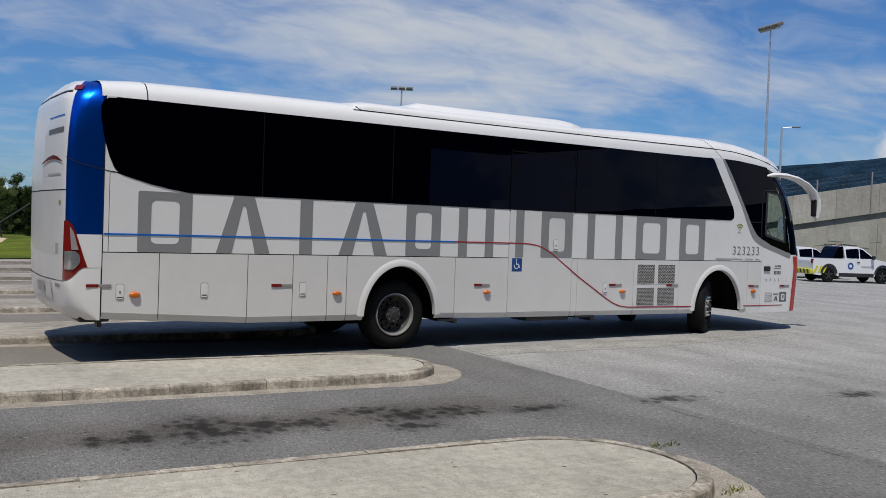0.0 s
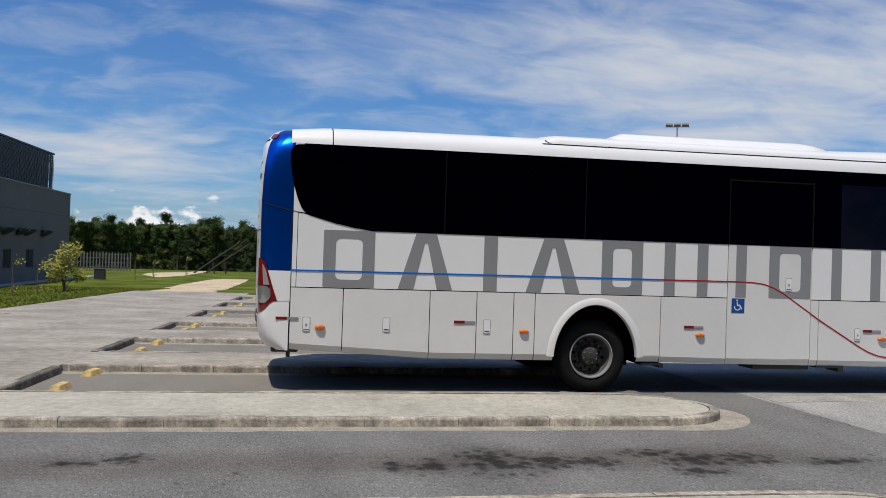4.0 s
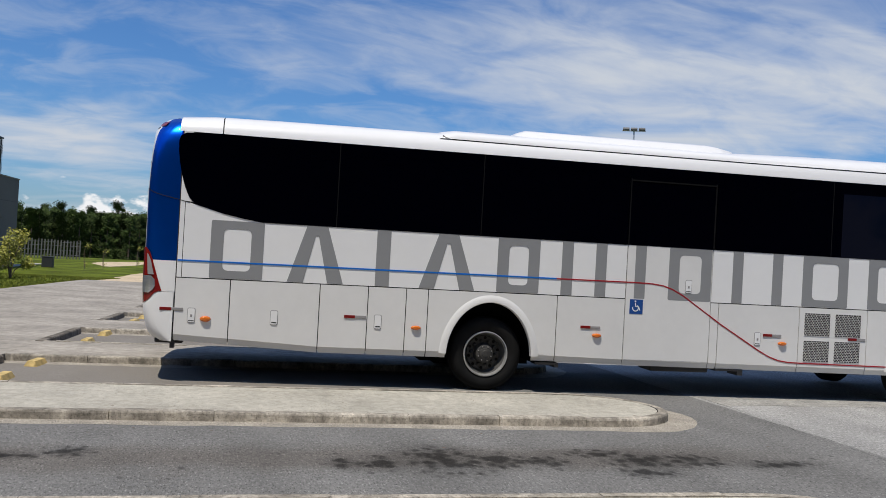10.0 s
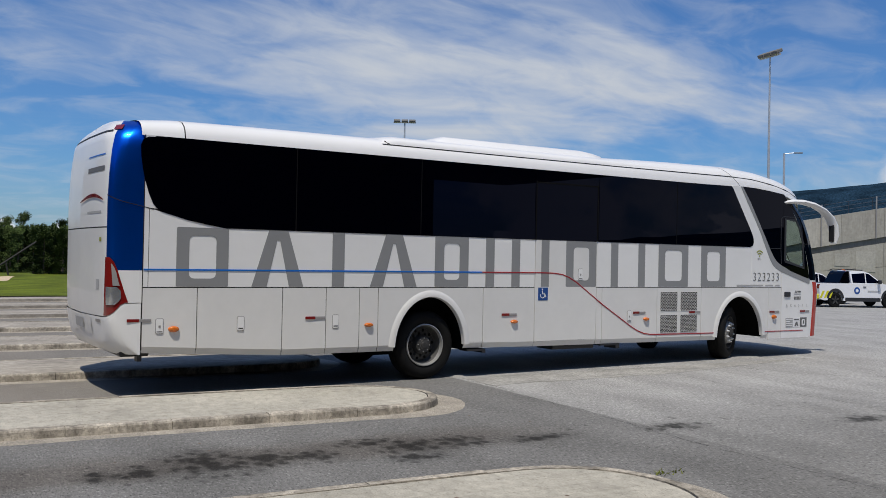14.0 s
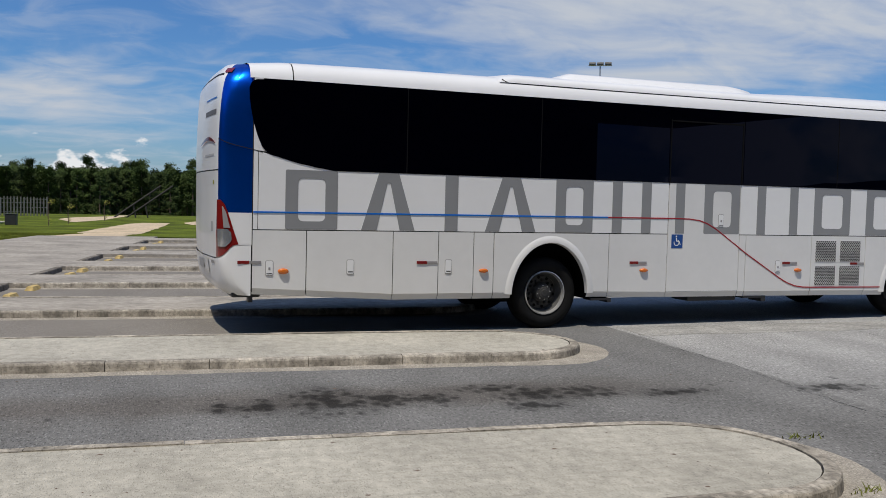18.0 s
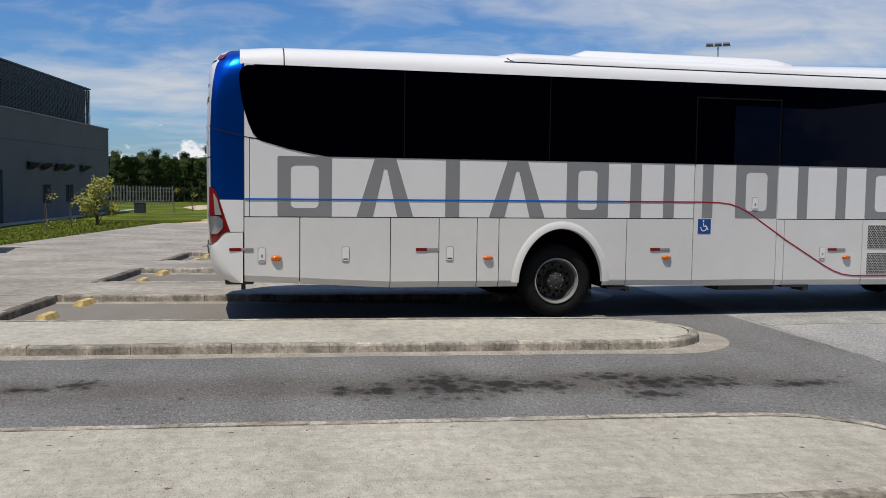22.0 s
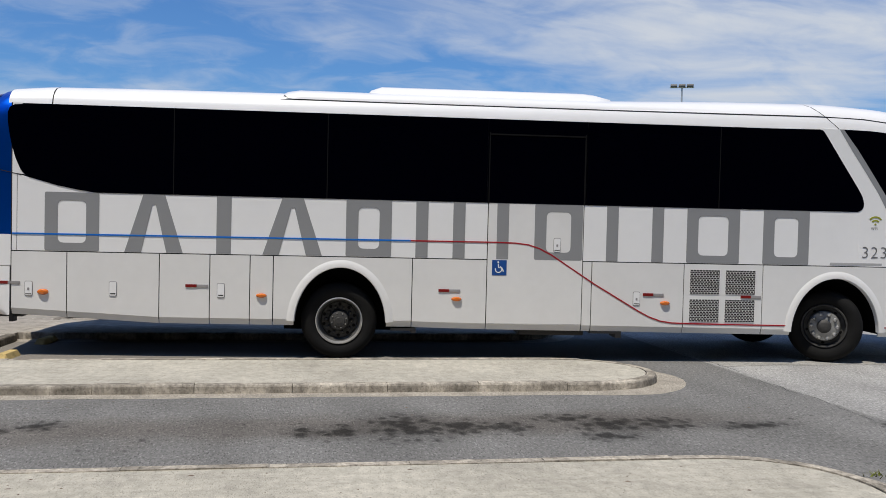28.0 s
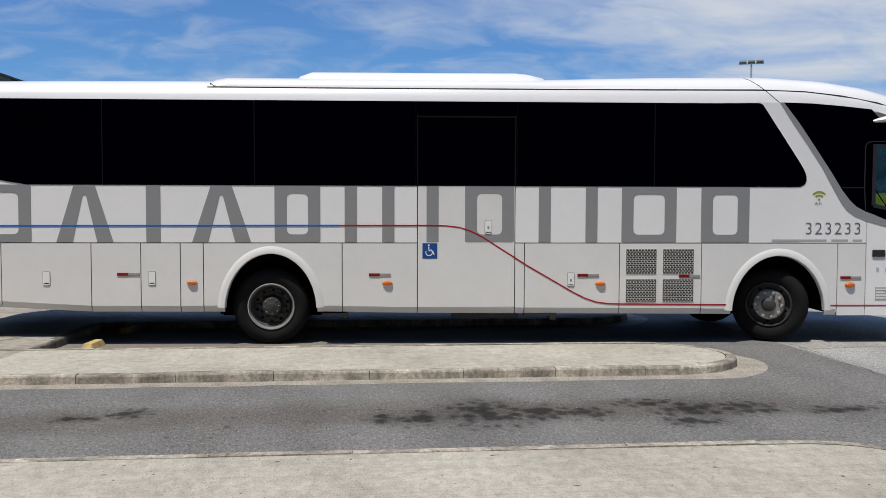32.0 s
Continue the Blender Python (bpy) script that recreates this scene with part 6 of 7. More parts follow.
def sign_post():
    ob = tagged(empty("direction_sign", -6.22, 21.8, HK), "white post with two dark grey direction panels", "sign")
    part("post", tube(bmesh.new(), [(0, 0, 0), (0, 0, 2.78)], 0.055, 16), SIGNWHITE, ob, smooth=True)
    bm = bmesh.new()
    tube(bm, [(0, 0, 0), (0, 0, 0.03), (0, 0, 0.07)], [0.12, 0.12, 0.06], 16)
    part("base_flange", bm, SIGNWHITE, ob)
    part("top_cap", tube(bmesh.new(), [(0, 0, 2.45), (0, 0, 2.82)], 0.03, 12), GALV, ob)
    for z in (2.27, 2.60):
        p = part("sign_panel", boxed(-0.60, 0.02, -0.10, -0.07, z - 0.135, z + 0.135, bevel=0.004), GREYWALL, ob, "dark grey direction panel")
        e = mesh_object("white_end", boxed(-0.78, -0.602, -0.102, -0.068, z - 0.135, z + 0.135, bevel=0.004), SIGNWHITE); e.parent = p
        bm = bmesh.new()
        box(bm, -0.34, -0.05, -0.103, -0.1005, z + 0.02, z + 0.05)
        box(bm, -0.34, -0.10, -0.103, -0.1005, z - 0.06, z - 0.035)
        plate(bm, arc(-0.43, z, 0.045, 0, 345, 14), -0.103, -0.1005)
        ribbon(bm, [(-0.53, z + 0.04), (-0.57, z), (-0.53, z - 0.04)], 0.015, -0.103, -0.1005)
        ribbon(bm, [(-0.57, z), (-0.50, z)], 0.015, -0.103, -0.1005)
        e = mesh_object("lettering_bars", bm, SIGNWHITE); e.parent = p
    ob.matrix_world = pose(-6.22, 21.8, HK, 0, 0, 8)


sign_post()

# drain covers and sand path
for x, y, w, d, a in ((-6.30, 18.9, 1.5, 0.95, 8), (-5.72, 21.4, 0.34, 1.5, 8)):
    ob = tagged(empty("drain_cover", x, y, HK, a), "dark metal drain cover set in the platform", "drain")
    part("cover_plate", boxed(-w / 2, w / 2, -d / 2, d / 2, -0.01, 0.006), BIN, ob)
    bm = bmesh.new()
    for k in range(6):
        box(bm, -w / 2 + 0.05, w / 2 - 0.05, -d / 2 + d * (k + 0.3) / 6, -d / 2 + d * (k + 0.5) / 6, 0.0065, 0.012)
    part("cover_ribs", bm, LOUVRE, ob)


LAWN_EDGE = [(-8, -14), (10, -9.0), (17.1, -7.27), (18.6, -6.71), (22.4, -6.39), (34.8, -4.29), (36.21, -4.02)]


def lawn_z(x, y):
    """The lawn falls away from the platform's edge, then lies level."""
    t = max((interp(y, LAWN_EDGE) - x) / 9.0, (y - 36.2) / 20.0, 0.0)
    return 0.075 - 0.755 * min(1.0, t)


bm = bmesh.new()
rows = []
for y in [-8, 0, 6, 10, 13.5, 17.1, 18.6, 22.4, 26.5, 30.5, 34.8, 36.21]:
    e = interp(y, LAWN_EDGE)
    rows.append([(x, y, lawn_z(x, y)) for x in [e, e - 1.5, e - 3, e - 4.5, e - 6, e - 7.5, e - 9, e - 20, -45]])
grid(bm, rows)
rows = []
for y in [36.212, 40, 44, 48, 52, 56.2, 62, 70, 80, 92, 106]:
    rows.append([(x, y, lawn_z(x, y)) for x in [9, 4, 0, -4.02, -5.5, -7, -8.5, -10, -11.5, -13.02, -24, -45]])
grid(bm, rows)
tagged(mesh_object("lawn", bm, GRASS), "mown green lawn beside the platform", "lawn", kind="structure")


def sand_strip(name, table, label, seed):
    bm = bmesh.new()
    rows = []
    for (y0, a0, b0), (y1, a1, b1) in zip(table, table[1:]):
        for k in range(4):
            f = k / 4
            y, a, b = y0 + (y1 - y0) * f, a0 + (a1 - a0) * f, b0 + (b1 - b0) * f
            a += 0.30 * noise.noise((y * 0.9, 1, seed))
            b += 0.30 * noise.noise((y * 0.9, 7, seed))
            rows.append([(x, y, lawn_z(x, y) + 0.012) for x in (a, a + (b - a) * 0.33, a + (b - a) * 0.67, b)])
    grid(bm, rows)
    tagged(mesh_object(name, bm, SANDPATH), label, "path", kind="structure")


sand_strip("sand_path", ((36.25, -3.6, -0.9), (39, -3.75, -1.0), (42, -3.9, -1.12), (46, -4.05, -1.3), (50, -4.2, -1.3), (54, -4.5, -1.2), (58, -4.5, -0.8), (62.5, -4.08, -0.4),
                         (67, -3.5, -0.04), (71, -2.95, 0.3), (75.6, -2.36, 0.6), (79.2, -0.96, 0.75)), "pale sandy worn path on the grass", 1)
sand_strip("sand_path_middle", ((74.8, 2.4, 2.9), (78, 1.9, 5.0), (80, 1.85, 5.4), (85.5, 3.2, 5.9), (91, 5.6, 6.6), (92, 6.0, 6.3)), "pale sandy bare patch in the grass", 2)
sand_strip("sand_path_far", ((78.5, -7.0, -6.6), (81, -7.6, -5.8), (85.5, -8.7, -4.9), (89, -8.6, -4.6), (93, -7.9, -4.2), (97.6, -5.4, -3.75), (105, -4.2, -3.6)), "pale sandy track winding through the grass", 3)


def grass_tufts():
    """Low blades along the lawn edge and over the lawn."""
    rnd = random.Random(4)
    V, Fc = [], []
    edge = [(-4.02, 36.2), (-4.29, 34.8), (-6.39, 22.4), (-6.71, 18.6), (-7.27, 17.1), (-9.0, 10)]
    for i in range(24000):
        if i % 5 == 0:
            k = rnd.randrange(len(edge) - 1)
            t = rnd.random()
            x = edge[k][0] + (edge[k + 1][0] - edge[k][0]) * t - abs(rnd.gauss(0, 0.08))
            y = edge[k][1] + (edge[k + 1][1] - edge[k][1]) * t
        else:
            y = rnd.uniform(12, 56)
            x = interp(y, LAWN_EDGE) - rnd.uniform(0.02, 8.0)
        h = rnd.uniform(0.03, 0.085)
        a = rnd.uniform(0, math.pi)
        w = rnd.uniform(0.015, 0.05)
        lx, ly = rnd.uniform(-0.03, 0.03), rnd.uniform(-0.03, 0.03)
        n = len(V)
        z = lawn_z(x, y) - 0.005
        V += [(x - w * math.cos(a), y - w * math.sin(a), z), (x + w * math.cos(a), y + w * math.sin(a), z), (x + lx, y + ly, z + h)]
        Fc.append((n, n + 1, n + 2))
    me = bpy.data.meshes.new("grass_tufts")
    me.from_pydata(V, [], Fc)
    me.materials.append(BLADE)
    tagged(new("grass_tufts", me), "short green grass blades on the lawn", "grass", kind="stuff")


grass_tufts()


# ---------------------------------------------------------------- trees
def leaf_cloud(rnd, centres, size, count, spread, droop=0.0):
    """Small leaf blades scattered round the given centres."""
    V, Fc = [], []
    for (cx, cy, cz, r) in centres:
        for _ in range(count):
            d = Vector((rnd.gauss(0, 1), rnd.gauss(0, 1), rnd.gauss(0, 0.8)))
            d = d.normalized() * r * rnd.random() ** 0.4
            p = Vector((cx, cy, cz)) + d
            u = Vector((rnd.gauss(0, 1), rnd.gauss(0, 1), rnd.gauss(0, 0.6) - droop)).normalized()
            v = u.orthogonal().normalized()
            s = size * rnd.uniform(0.6, 1.4)
            n = len(V)
            V += [tuple(p - u * s), tuple(p + v * s * spread), tuple(p + u * s), tuple(p - v * s * spread)]
            Fc.append((n, n + 1, n + 2, n + 3))
    return V, Fc


def pydata(name, V, Fc, material, parent=None):
    me = bpy.data.meshes.new(name)
    me.from_pydata(V, [], Fc)
    me.materials.append(material)
    ob = new(name, me)
    ob.parent = parent
    return ob


def pine(seed, h):
    rnd = random.Random(seed)
    ob = new("pine_tree")
    bm = bmesh.new()
    lean = rnd.uniform(-0.15, 0.15)
    path = [(lean * t * t, 0.1 * lean * t, h * t) for t in (0, 0.2, 0.4, 0.6, 0.8, 0.97)]
    tube(bm, path, [0.14, 0.12, 0.10, 0.075, 0.05, 0.02], 6)
    centres = []
    for k in range(38):
        t = 0.05 + 0.95 * (k + rnd.random()) / 38
        a = rnd.uniform(0, 2 * math.pi)
        reach = (1.06 - t) ** 0.7 * rnd.uniform(0.45, 1.0) * h * 0.24 + 0.2
        tip = (lean * t * t + math.cos(a) * reach, math.sin(a) * reach, h * t + reach * rnd.uniform(0.0, 0.35))
        if k < 14:
            tube(bm, [(lean * t * t, 0, h * t), tip], [0.035, 0.012], 4)
        centres.append((*tip, rnd.uniform(0.32, 0.6)))
        centres.append((tip[0] * 0.55, tip[1] * 0.55, tip[2], rnd.uniform(0.3, 0.6)))
    part("trunk", bm, BARK, ob)
    V, Fc = leaf_cloud(rnd, centres, 0.15, 44, 0.38)
    pydata("crown", V, Fc, PINE, ob)
    return tagged(ob, "tall dark green pine in a dense plantation edge", "tree", "pines at the plantation edge")


def plantation():
    rnd = random.Random(9)
    kinds = [pine(20 + k, h) for k, h in enumerate((6.9, 7.1, 6.8, 7.0, 7.15))]
    used = [False] * len(kinds)
    spots = []
    for row in range(5):
        y = 140 + row * 6
        x = -46 - row * 3.0
        while x < 62:
            spots.append((x + rnd.uniform(-0.3, 0.3), y + rnd.uniform(-2.0, 2.0), row))
            x += rnd.uniform(0.95, 1.35) + row * 0.2
    for x, y, row in spots:
        k = rnd.randrange(len(kinds))
        s = rnd.uniform(0.93, 1.02) + row * 0.022
        m = pose(x, y, -2.0, 0, 0, rnd.uniform(0, 360))
        if not used[k]:
            used[k] = True
            t = kinds[k]
            t.matrix_world = m
        else:
            t = copy_thing(kinds[k], m)
        t.scale = (s, s, s)
    # taller loose crowns standing over the rest
    tall = broad(77, 10.3)
    first = True
    for x, y in ((-31, 182), (-27, 186), (-24, 178), (-19, 184), (-13, 180), (-9, 190), (-6, 181), (-4, 186), (1, 179), (4, 185), (7, 190), (9.5, 180), (12, 183), (15, 188), (21, 180), (24, 186), (29, 186), (36, 181), (44, 182), (-42, 181), (-36, 185), (55, 183)):
        m = pose(x + rnd.uniform(-1, 1), y, -2.1, 0, 0, rnd.uniform(0, 360))
        if first:
            tall.matrix_world = m
            first = False
            t = tall
        else:
            t = copy_thing(tall, m)
        s = rnd.uniform(0.90, 1.06)
        t.scale = (s, s, s)


def broad(seed, h):
    rnd = random.Random(seed)
    ob = new("eucalyptus_tree")
    bm = bmesh.new()
    tube(bm, [(0, 0, 0), (0.1, 0, h * 0.4), (0.25, 0.1, h * 0.75)], [0.18, 0.13, 0.06], 6)
    centres = []
    for k in range(18):
        a = rnd.uniform(0, 2 * math.pi)
        t = rnd.uniform(0.84, 0.97)
        r = rnd.uniform(0.1, 1.05)
        c = (0.2 + r * math.cos(a), r * math.sin(a), h * t)
        tube(bm, [(0.15, 0, h * (t - 0.2)), c], [0.05, 0.015], 4)
        centres.append((*c, rnd.uniform(0.4, 0.8)))
    part("trunk", bm, BARK, ob)
    V, Fc = leaf_cloud(rnd, centres, 0.13, 110, 0.4)
    pydata("crown", V, Fc, PINE, ob)
    return tagged(ob, "tall loose-crowned tree rising over the pines", "tree", "tall trees behind the pines")


plantation()


def shrub(name, x, y, h, w, seed, leaves, label, bare=0.25):
    rnd = random.Random(seed)
    ob = tagged(empty(name, x, y, lawn_z(x, y) - 0.01), label, "tree")
    bm = bmesh.new()
    centres = []
    for k in range(7):
        a = rnd.uniform(0, 2 * math.pi)
        r = w * rnd.uniform(0.2, 1.0)
        z = h * rnd.uniform(bare + 0.15, 1.0)
        tip = (r * math.cos(a), r * math.sin(a), z)
        tube(bm, [(0, 0, 0), (tip[0] * 0.25, tip[1] * 0.25, z * 0.5), tip], [0.03, 0.02, 0.008], 5)
        for j in range(3):
            f = rnd.uniform(0.6, 1.05)
            centres.append((tip[0] * f + rnd.gauss(0, .1), tip[1] * f + rnd.gauss(0, .1), max(z * f, h * bare), w * rnd.uniform(0.22, 0.42)))
    part("trunk", bm, BARK, ob)
    V, Fc = leaf_cloud(rnd, centres, 0.055, leaves, 0.45)
    pydata("crown", V, Fc, LEAF, ob)
    return ob


shrub("young_tree", -7.41, 40.7, 2.05, 0.98, 3, 135, "bushy young tree with yellow-green leaves on the lawn", 0.2)


def sapling(x, y, h, seed):
    rnd = random.Random(seed)
    ob = tagged(empty("sapling", x, y, lawn_z(x, y) - 0.01), "thin young sapling with a few pale leaves", "tree", "saplings on the lawn")
    bm = bmesh.new()
    tube(bm, [(0, 0, 0), (0.02, 0, h * 0.4), (-0.03, 0.02, h * 0.75), (0.22, 0.05, h)], [0.022, 0.018, 0.013, 0.006], 6)
    tube(bm, [(0, 0.02, 0), (-0.08, 0, h * 0.62)], [0.018, 0.008], 5)
    tube(bm, [(0.0, 0.0, h * 0.1), (0.14, 0.05, h * 0.3)], [0.012, 0.006], 5)
    part("trunk", bm, BARK, ob)
    centres = [(0.2, 0.05, h * 0.97, 0.22), (0.1, 0.03, h * 0.86, 0.20), (0.3, 0.05, h * 0.9, 0.15), (0.12, 0.05, h * 0.25, 0.16), (0.1, 0.05, h * 0.14, 0.16)]
    V, Fc = leaf_cloud(rnd, centres, 0.05, 16, 0.45)
    pydata("crown", V, Fc, LEAF, ob)


for x, y, h, s in ((-9.57, 26.48, 2.5, 1), (-8.91, 38.25, 1.55, 2), (-10.76, 25.39, 1.2, 3), (-8.27, 39.67, 1.2, 5), (-7.47, 68.5, 1.9, 6), (-6.6, 72.9, 1.5, 8), (-4.66, 82.2, 1.7, 7)):
    sapling(x, y, h, s)


def fence():
    ob = tagged(empty("concrete_post_fence", -20.3, 93.65, -0.70), "grey concrete post fence in front of the pines", "fence")
    for k in range(34):
        part("post", boxed(k * 0.284 - 0.06, k * 0.284 + 0.06, 0.085 * k - 0.06, 0.085 * k + 0.06, 0, 1.85 + random.uniform(-0.07, 0.07), bevel=0.01), FENCE, ob)
    bm = bmesh.new()
    for z in (0.4, 0.85, 1.3, 1.65):
        tube(bm, [(0, 0, z), (33 * 0.284, 33 * 0.085, z)], 0.008, 4)
    part("wires", bm, GALV, ob)


fence()


def bin_box(x, y, w, d, h):
    ob = tagged(empty("bin", x, y, lawn_z(x, y) - 0.01), "dark bin standing on the lawn", "bin")
    part("body", boxed(-w / 2, w / 2, -d / 2, d / 2, 0, h, bevel=0.03), BIN, ob)
    part("lid", boxed(-w / 2 - 0.02, w / 2 + 0.02, -d / 2 - 0.02, d / 2 + 0.02, h + 0.002, h + 0.05, bevel=0.015), BIN, ob)


bin_box(-10.11, 70.1, 0.75, 0.7, 0.75)


def props(x, y, n, turn):
    """Dark slanting timber props leaning in front of the wood."""
    ob = tagged(empty("timber_frame", x, y, -0.72, turn), "dark slanting timber props at the wood edge", "frame")
    for k in range(n):
        part("beam", tube(bmesh.new(), [(k * 1.15, 0, 0), (k * 1.15 + 4.5, 0, 3.3)], 0.09, 6), WOOD, ob)
        part("strut", tube(bmesh.new(), [(k * 1.15 + 2.1, 0, 0), (k * 1.15 + 1.85, 0, 1.3)], 0.08, 6), WOOD, ob)


props(-4.66, 95, 2, 2)
props(4.23, 95, 1, 2)


# ---------------------------------------------------------------- right side: retaining wall, hill, lamps
VIEW = Vector((0.5, 0.866))
ACROSS = Vector((0.866, -0.5))
WALL_DEPTH = 64.0


def retaining_wall():
    """A ramp wall: its top and its ledge climb along it."""
    s0, s1 = 6.0, 66.0
    rnd = random.Random(41)
    start = VIEW * WALL_DEPTH + ACROSS * s0
    ob = tagged(empty("retaining_wall", start.x, start.y - 0.8, 0, -30), "tall precast concrete ramp wall with a railing", "wall", kind="structure")
    L = s1 - s0
    def band(x):
        return max(0.5, 2.80 + 0.175 * (min(x, 45) + s0 - 24.5))
    def top(x):
        return band(x) + 2.05
    n = 20
    w = L / n
    for k in range(n):
        a, b = k * w + 0.007, (k + 1) * w - 0.007
        part("wall_core", plated([(a - 0.02, -0.2), (b + 0.02, -0.2), (b + 0.02, top(b) - 0.1), (a - 0.02, top(a) - 0.1)], 0.2, 0.9), WALLDARK, ob)
        rows = 1 if band(a) < 1.5 else 2
        for r in range(rows):
            za, zb = (r / rows), ((r + 1) / rows)
            ha, hb = band(a) - 0.40, band(b) - 0.40
            pts = [(a, ha * za + 0.02), (b, hb * za + 0.02), (b, hb * zb - 0.006), (a, ha * zb - 0.006)]
            part("panel", plated(pts, -0.02 + random.uniform(0, 0.05), 0.2), WALLC, ob)
        part("panel", plated([(a, band(a) + 0.02), (b, band(b) + 0.02), (b, top(b)), (a, top(a))], -0.10, 0.2), WALLC, ob)
        part("dark_ledge", plated([(a - 0.02, band(a) - 0.38), (b + 0.02, band(b) - 0.38), (b + 0.02, band(b)), (a - 0.02, band(a))], 0.06, 0.2), WALLDARK, ob)
    for k in range(16):
        x = 9.0 + k * 1.9 + rnd.uniform(-0.3, 0.3)
        wd, z = rnd.uniform(0.9, 1.6), rnd.uniform(0.35, 0.60) * band(x)
        hh = min(rnd.uniform(0.9, 1.5), band(x) - 0.6 - z)
        if hh > 0.4:
            part("repair_patch", plated([(x, z), (x + wd, z), (x + wd, z + hh), (x, z + hh)], -0.028, 0.02), WALLPATCH, ob, "paler repair patch")
    m = 36
    for k in range(m):
        x, x2 = k * L / m, (k + 1) * L / m
        part("rail_post", tube(bmesh.new(), [(x, 0.3, top(x) - 0.05), (x, 0.3, top(x) + 0.85)], 0.02, 6), LOUVRE, ob)
        for h in (0.3, 0.57, 0.85):
            part("rail", tube(bmesh.new(), [(x, 0.3, top(x) + h), (x2, 0.3, top(x2) + h)], 0.011, 5), LOUVRE, ob)
    for x in (19.6, 23.4, 29.5):
        part("drain_pipe", tube(bmesh.new(), [(x, -0.16, band(x)), (x, -0.16, top(x) + 0.9)], 0.05, 8), PALEWALL, ob)


retaining_wall()
corners = [VIEW * 63.6 + ACROSS * 6, VIEW * 63.6 + ACROSS * 66, VIEW * 58.5 + ACROSS * 66, VIEW * 58.5 + ACROSS * 28.5]
bm = slab(bmesh.new(), [(c.x, c.y - 0.8) for c in corners][::-1], -0.2, 0.06)
tagged(mesh_object("verge", bm, GRASS), "grass verge at the foot of the wall", "verge", kind="structure")


def hill():
    bm = bmesh.new()
    rows = []
    n = 150
    for j in range(9):
        f = j / 8
        row = []
        for i in range(n + 1):
            az = radians(-22 + 182 * i / n)      # from +y towards +x
            r = 1050 + 500 * f
            ridge = interp(math.degrees(az), [(-22, 6), (0, 12), (20, 22), (33, 60), (40, 84), (45, 100), (50, 112), (54, 122), (58, 131), (70, 150), (98, 110), (118, 70), (135, 30), (160, 14)])
            ridge += 7 * noise.noise((az * 9, 1.3, 0)) + 2.2 * noise.noise((az * 55, 4.3, 0)) + 1.1 * noise.noise((az * 160, 9.1, 0))
            row.append((r * math.sin(az), r * math.cos(az), -6 + (ridge + 6) * math.sin(f * math.pi / 2) + 2.0 * noise.noise((az * 40, f * 6, 2))))
        rows.append(row)
    grid(bm, rows)
    tagged(mesh_object("hill", bm, HILL, True), "distant wooded green hill", "hill", kind="structure")


hill()


def flood_lamp(name, x, y, z, turn, heads, label, r=0.09, w=0.62, half=0.26):
    ob = tagged(empty(name, x, y, -0.02, turn), label, "street lamp")
    part("pole", tube(bmesh.new(), [(0, 0, 0), (0, 0, z * 0.5), (0, 0, z)], [r * 1.3, r, r * 0.6], 10), GALV, ob, smooth=True)
    part("base_plate", boxed(-0.25, 0.25, -0.25, 0.25, 0, 0.06), GALV, ob)
    part("crossbar", boxed(-w * heads / 2, w * heads / 2, -0.04, 0.04, z - 0.05, z + 0.03), GALV, ob)
    for k in range(heads):
        xx = (k - (heads - 1) / 2) * w
        bm = bmesh.new()
        box(bm, xx - half, xx + half, -0.2, 0.2, z + 0.05, z + 0.22, bevel=0.04)
        bmesh.ops.rotate(bm, verts=bm.verts, cent=(xx, 0, z + 0.1), matrix=Matrix.Rotation(radians(24), 3, "X"))
        h = part("lamp_head", bm, WALLDARK, ob, "grey floodlight head")
        bm = boxed(xx - half * 0.77, xx + half * 0.77, -0.15, 0.15, z + 0.035, z + 0.049)
        bmesh.ops.rotate(bm, verts=bm.verts, cent=(xx, 0, z + 0.1), matrix=Matrix.Rotation(radians(24), 3, "X"))
        g = mesh_object("lens", bm, SILVER); g.parent = h
    return ob


flood_lamp("flood_lamp", 33.4, 65.5, 12.75, -27, 3, "tall galvanised floodlight mast with three heads", 0.10)
flood_lamp("flood_lamp", 34.4, 29.17, 11.6, -98, 3, "tall galvanised floodlight mast with three tilted heads", 0.06, 0.46, 0.2)


def arm_lamp(x, y, z):
    ob = tagged(empty("arm_lamp", x, y, 0, -40), "slim street lamp with one short arm", "street lamp")
    part("pole", tube(bmesh.new(), [(0, 0, 0), (0, 0, z)], [0.08, 0.05], 8), GALV, ob, smooth=True)
    part("arm", tube(bmesh.new(), [(0, 0, z - 0.03), (0.55, 0, z + 0.03)], 0.02, 6), GALV, ob)
    part("lamp_head", boxed(0.5, 0.95, -0.07, 0.07, z - 0.01, z + 0.05, bevel=0.02), WALLDARK, ob)


arm_lamp(40.1, 33.1, 7.75)


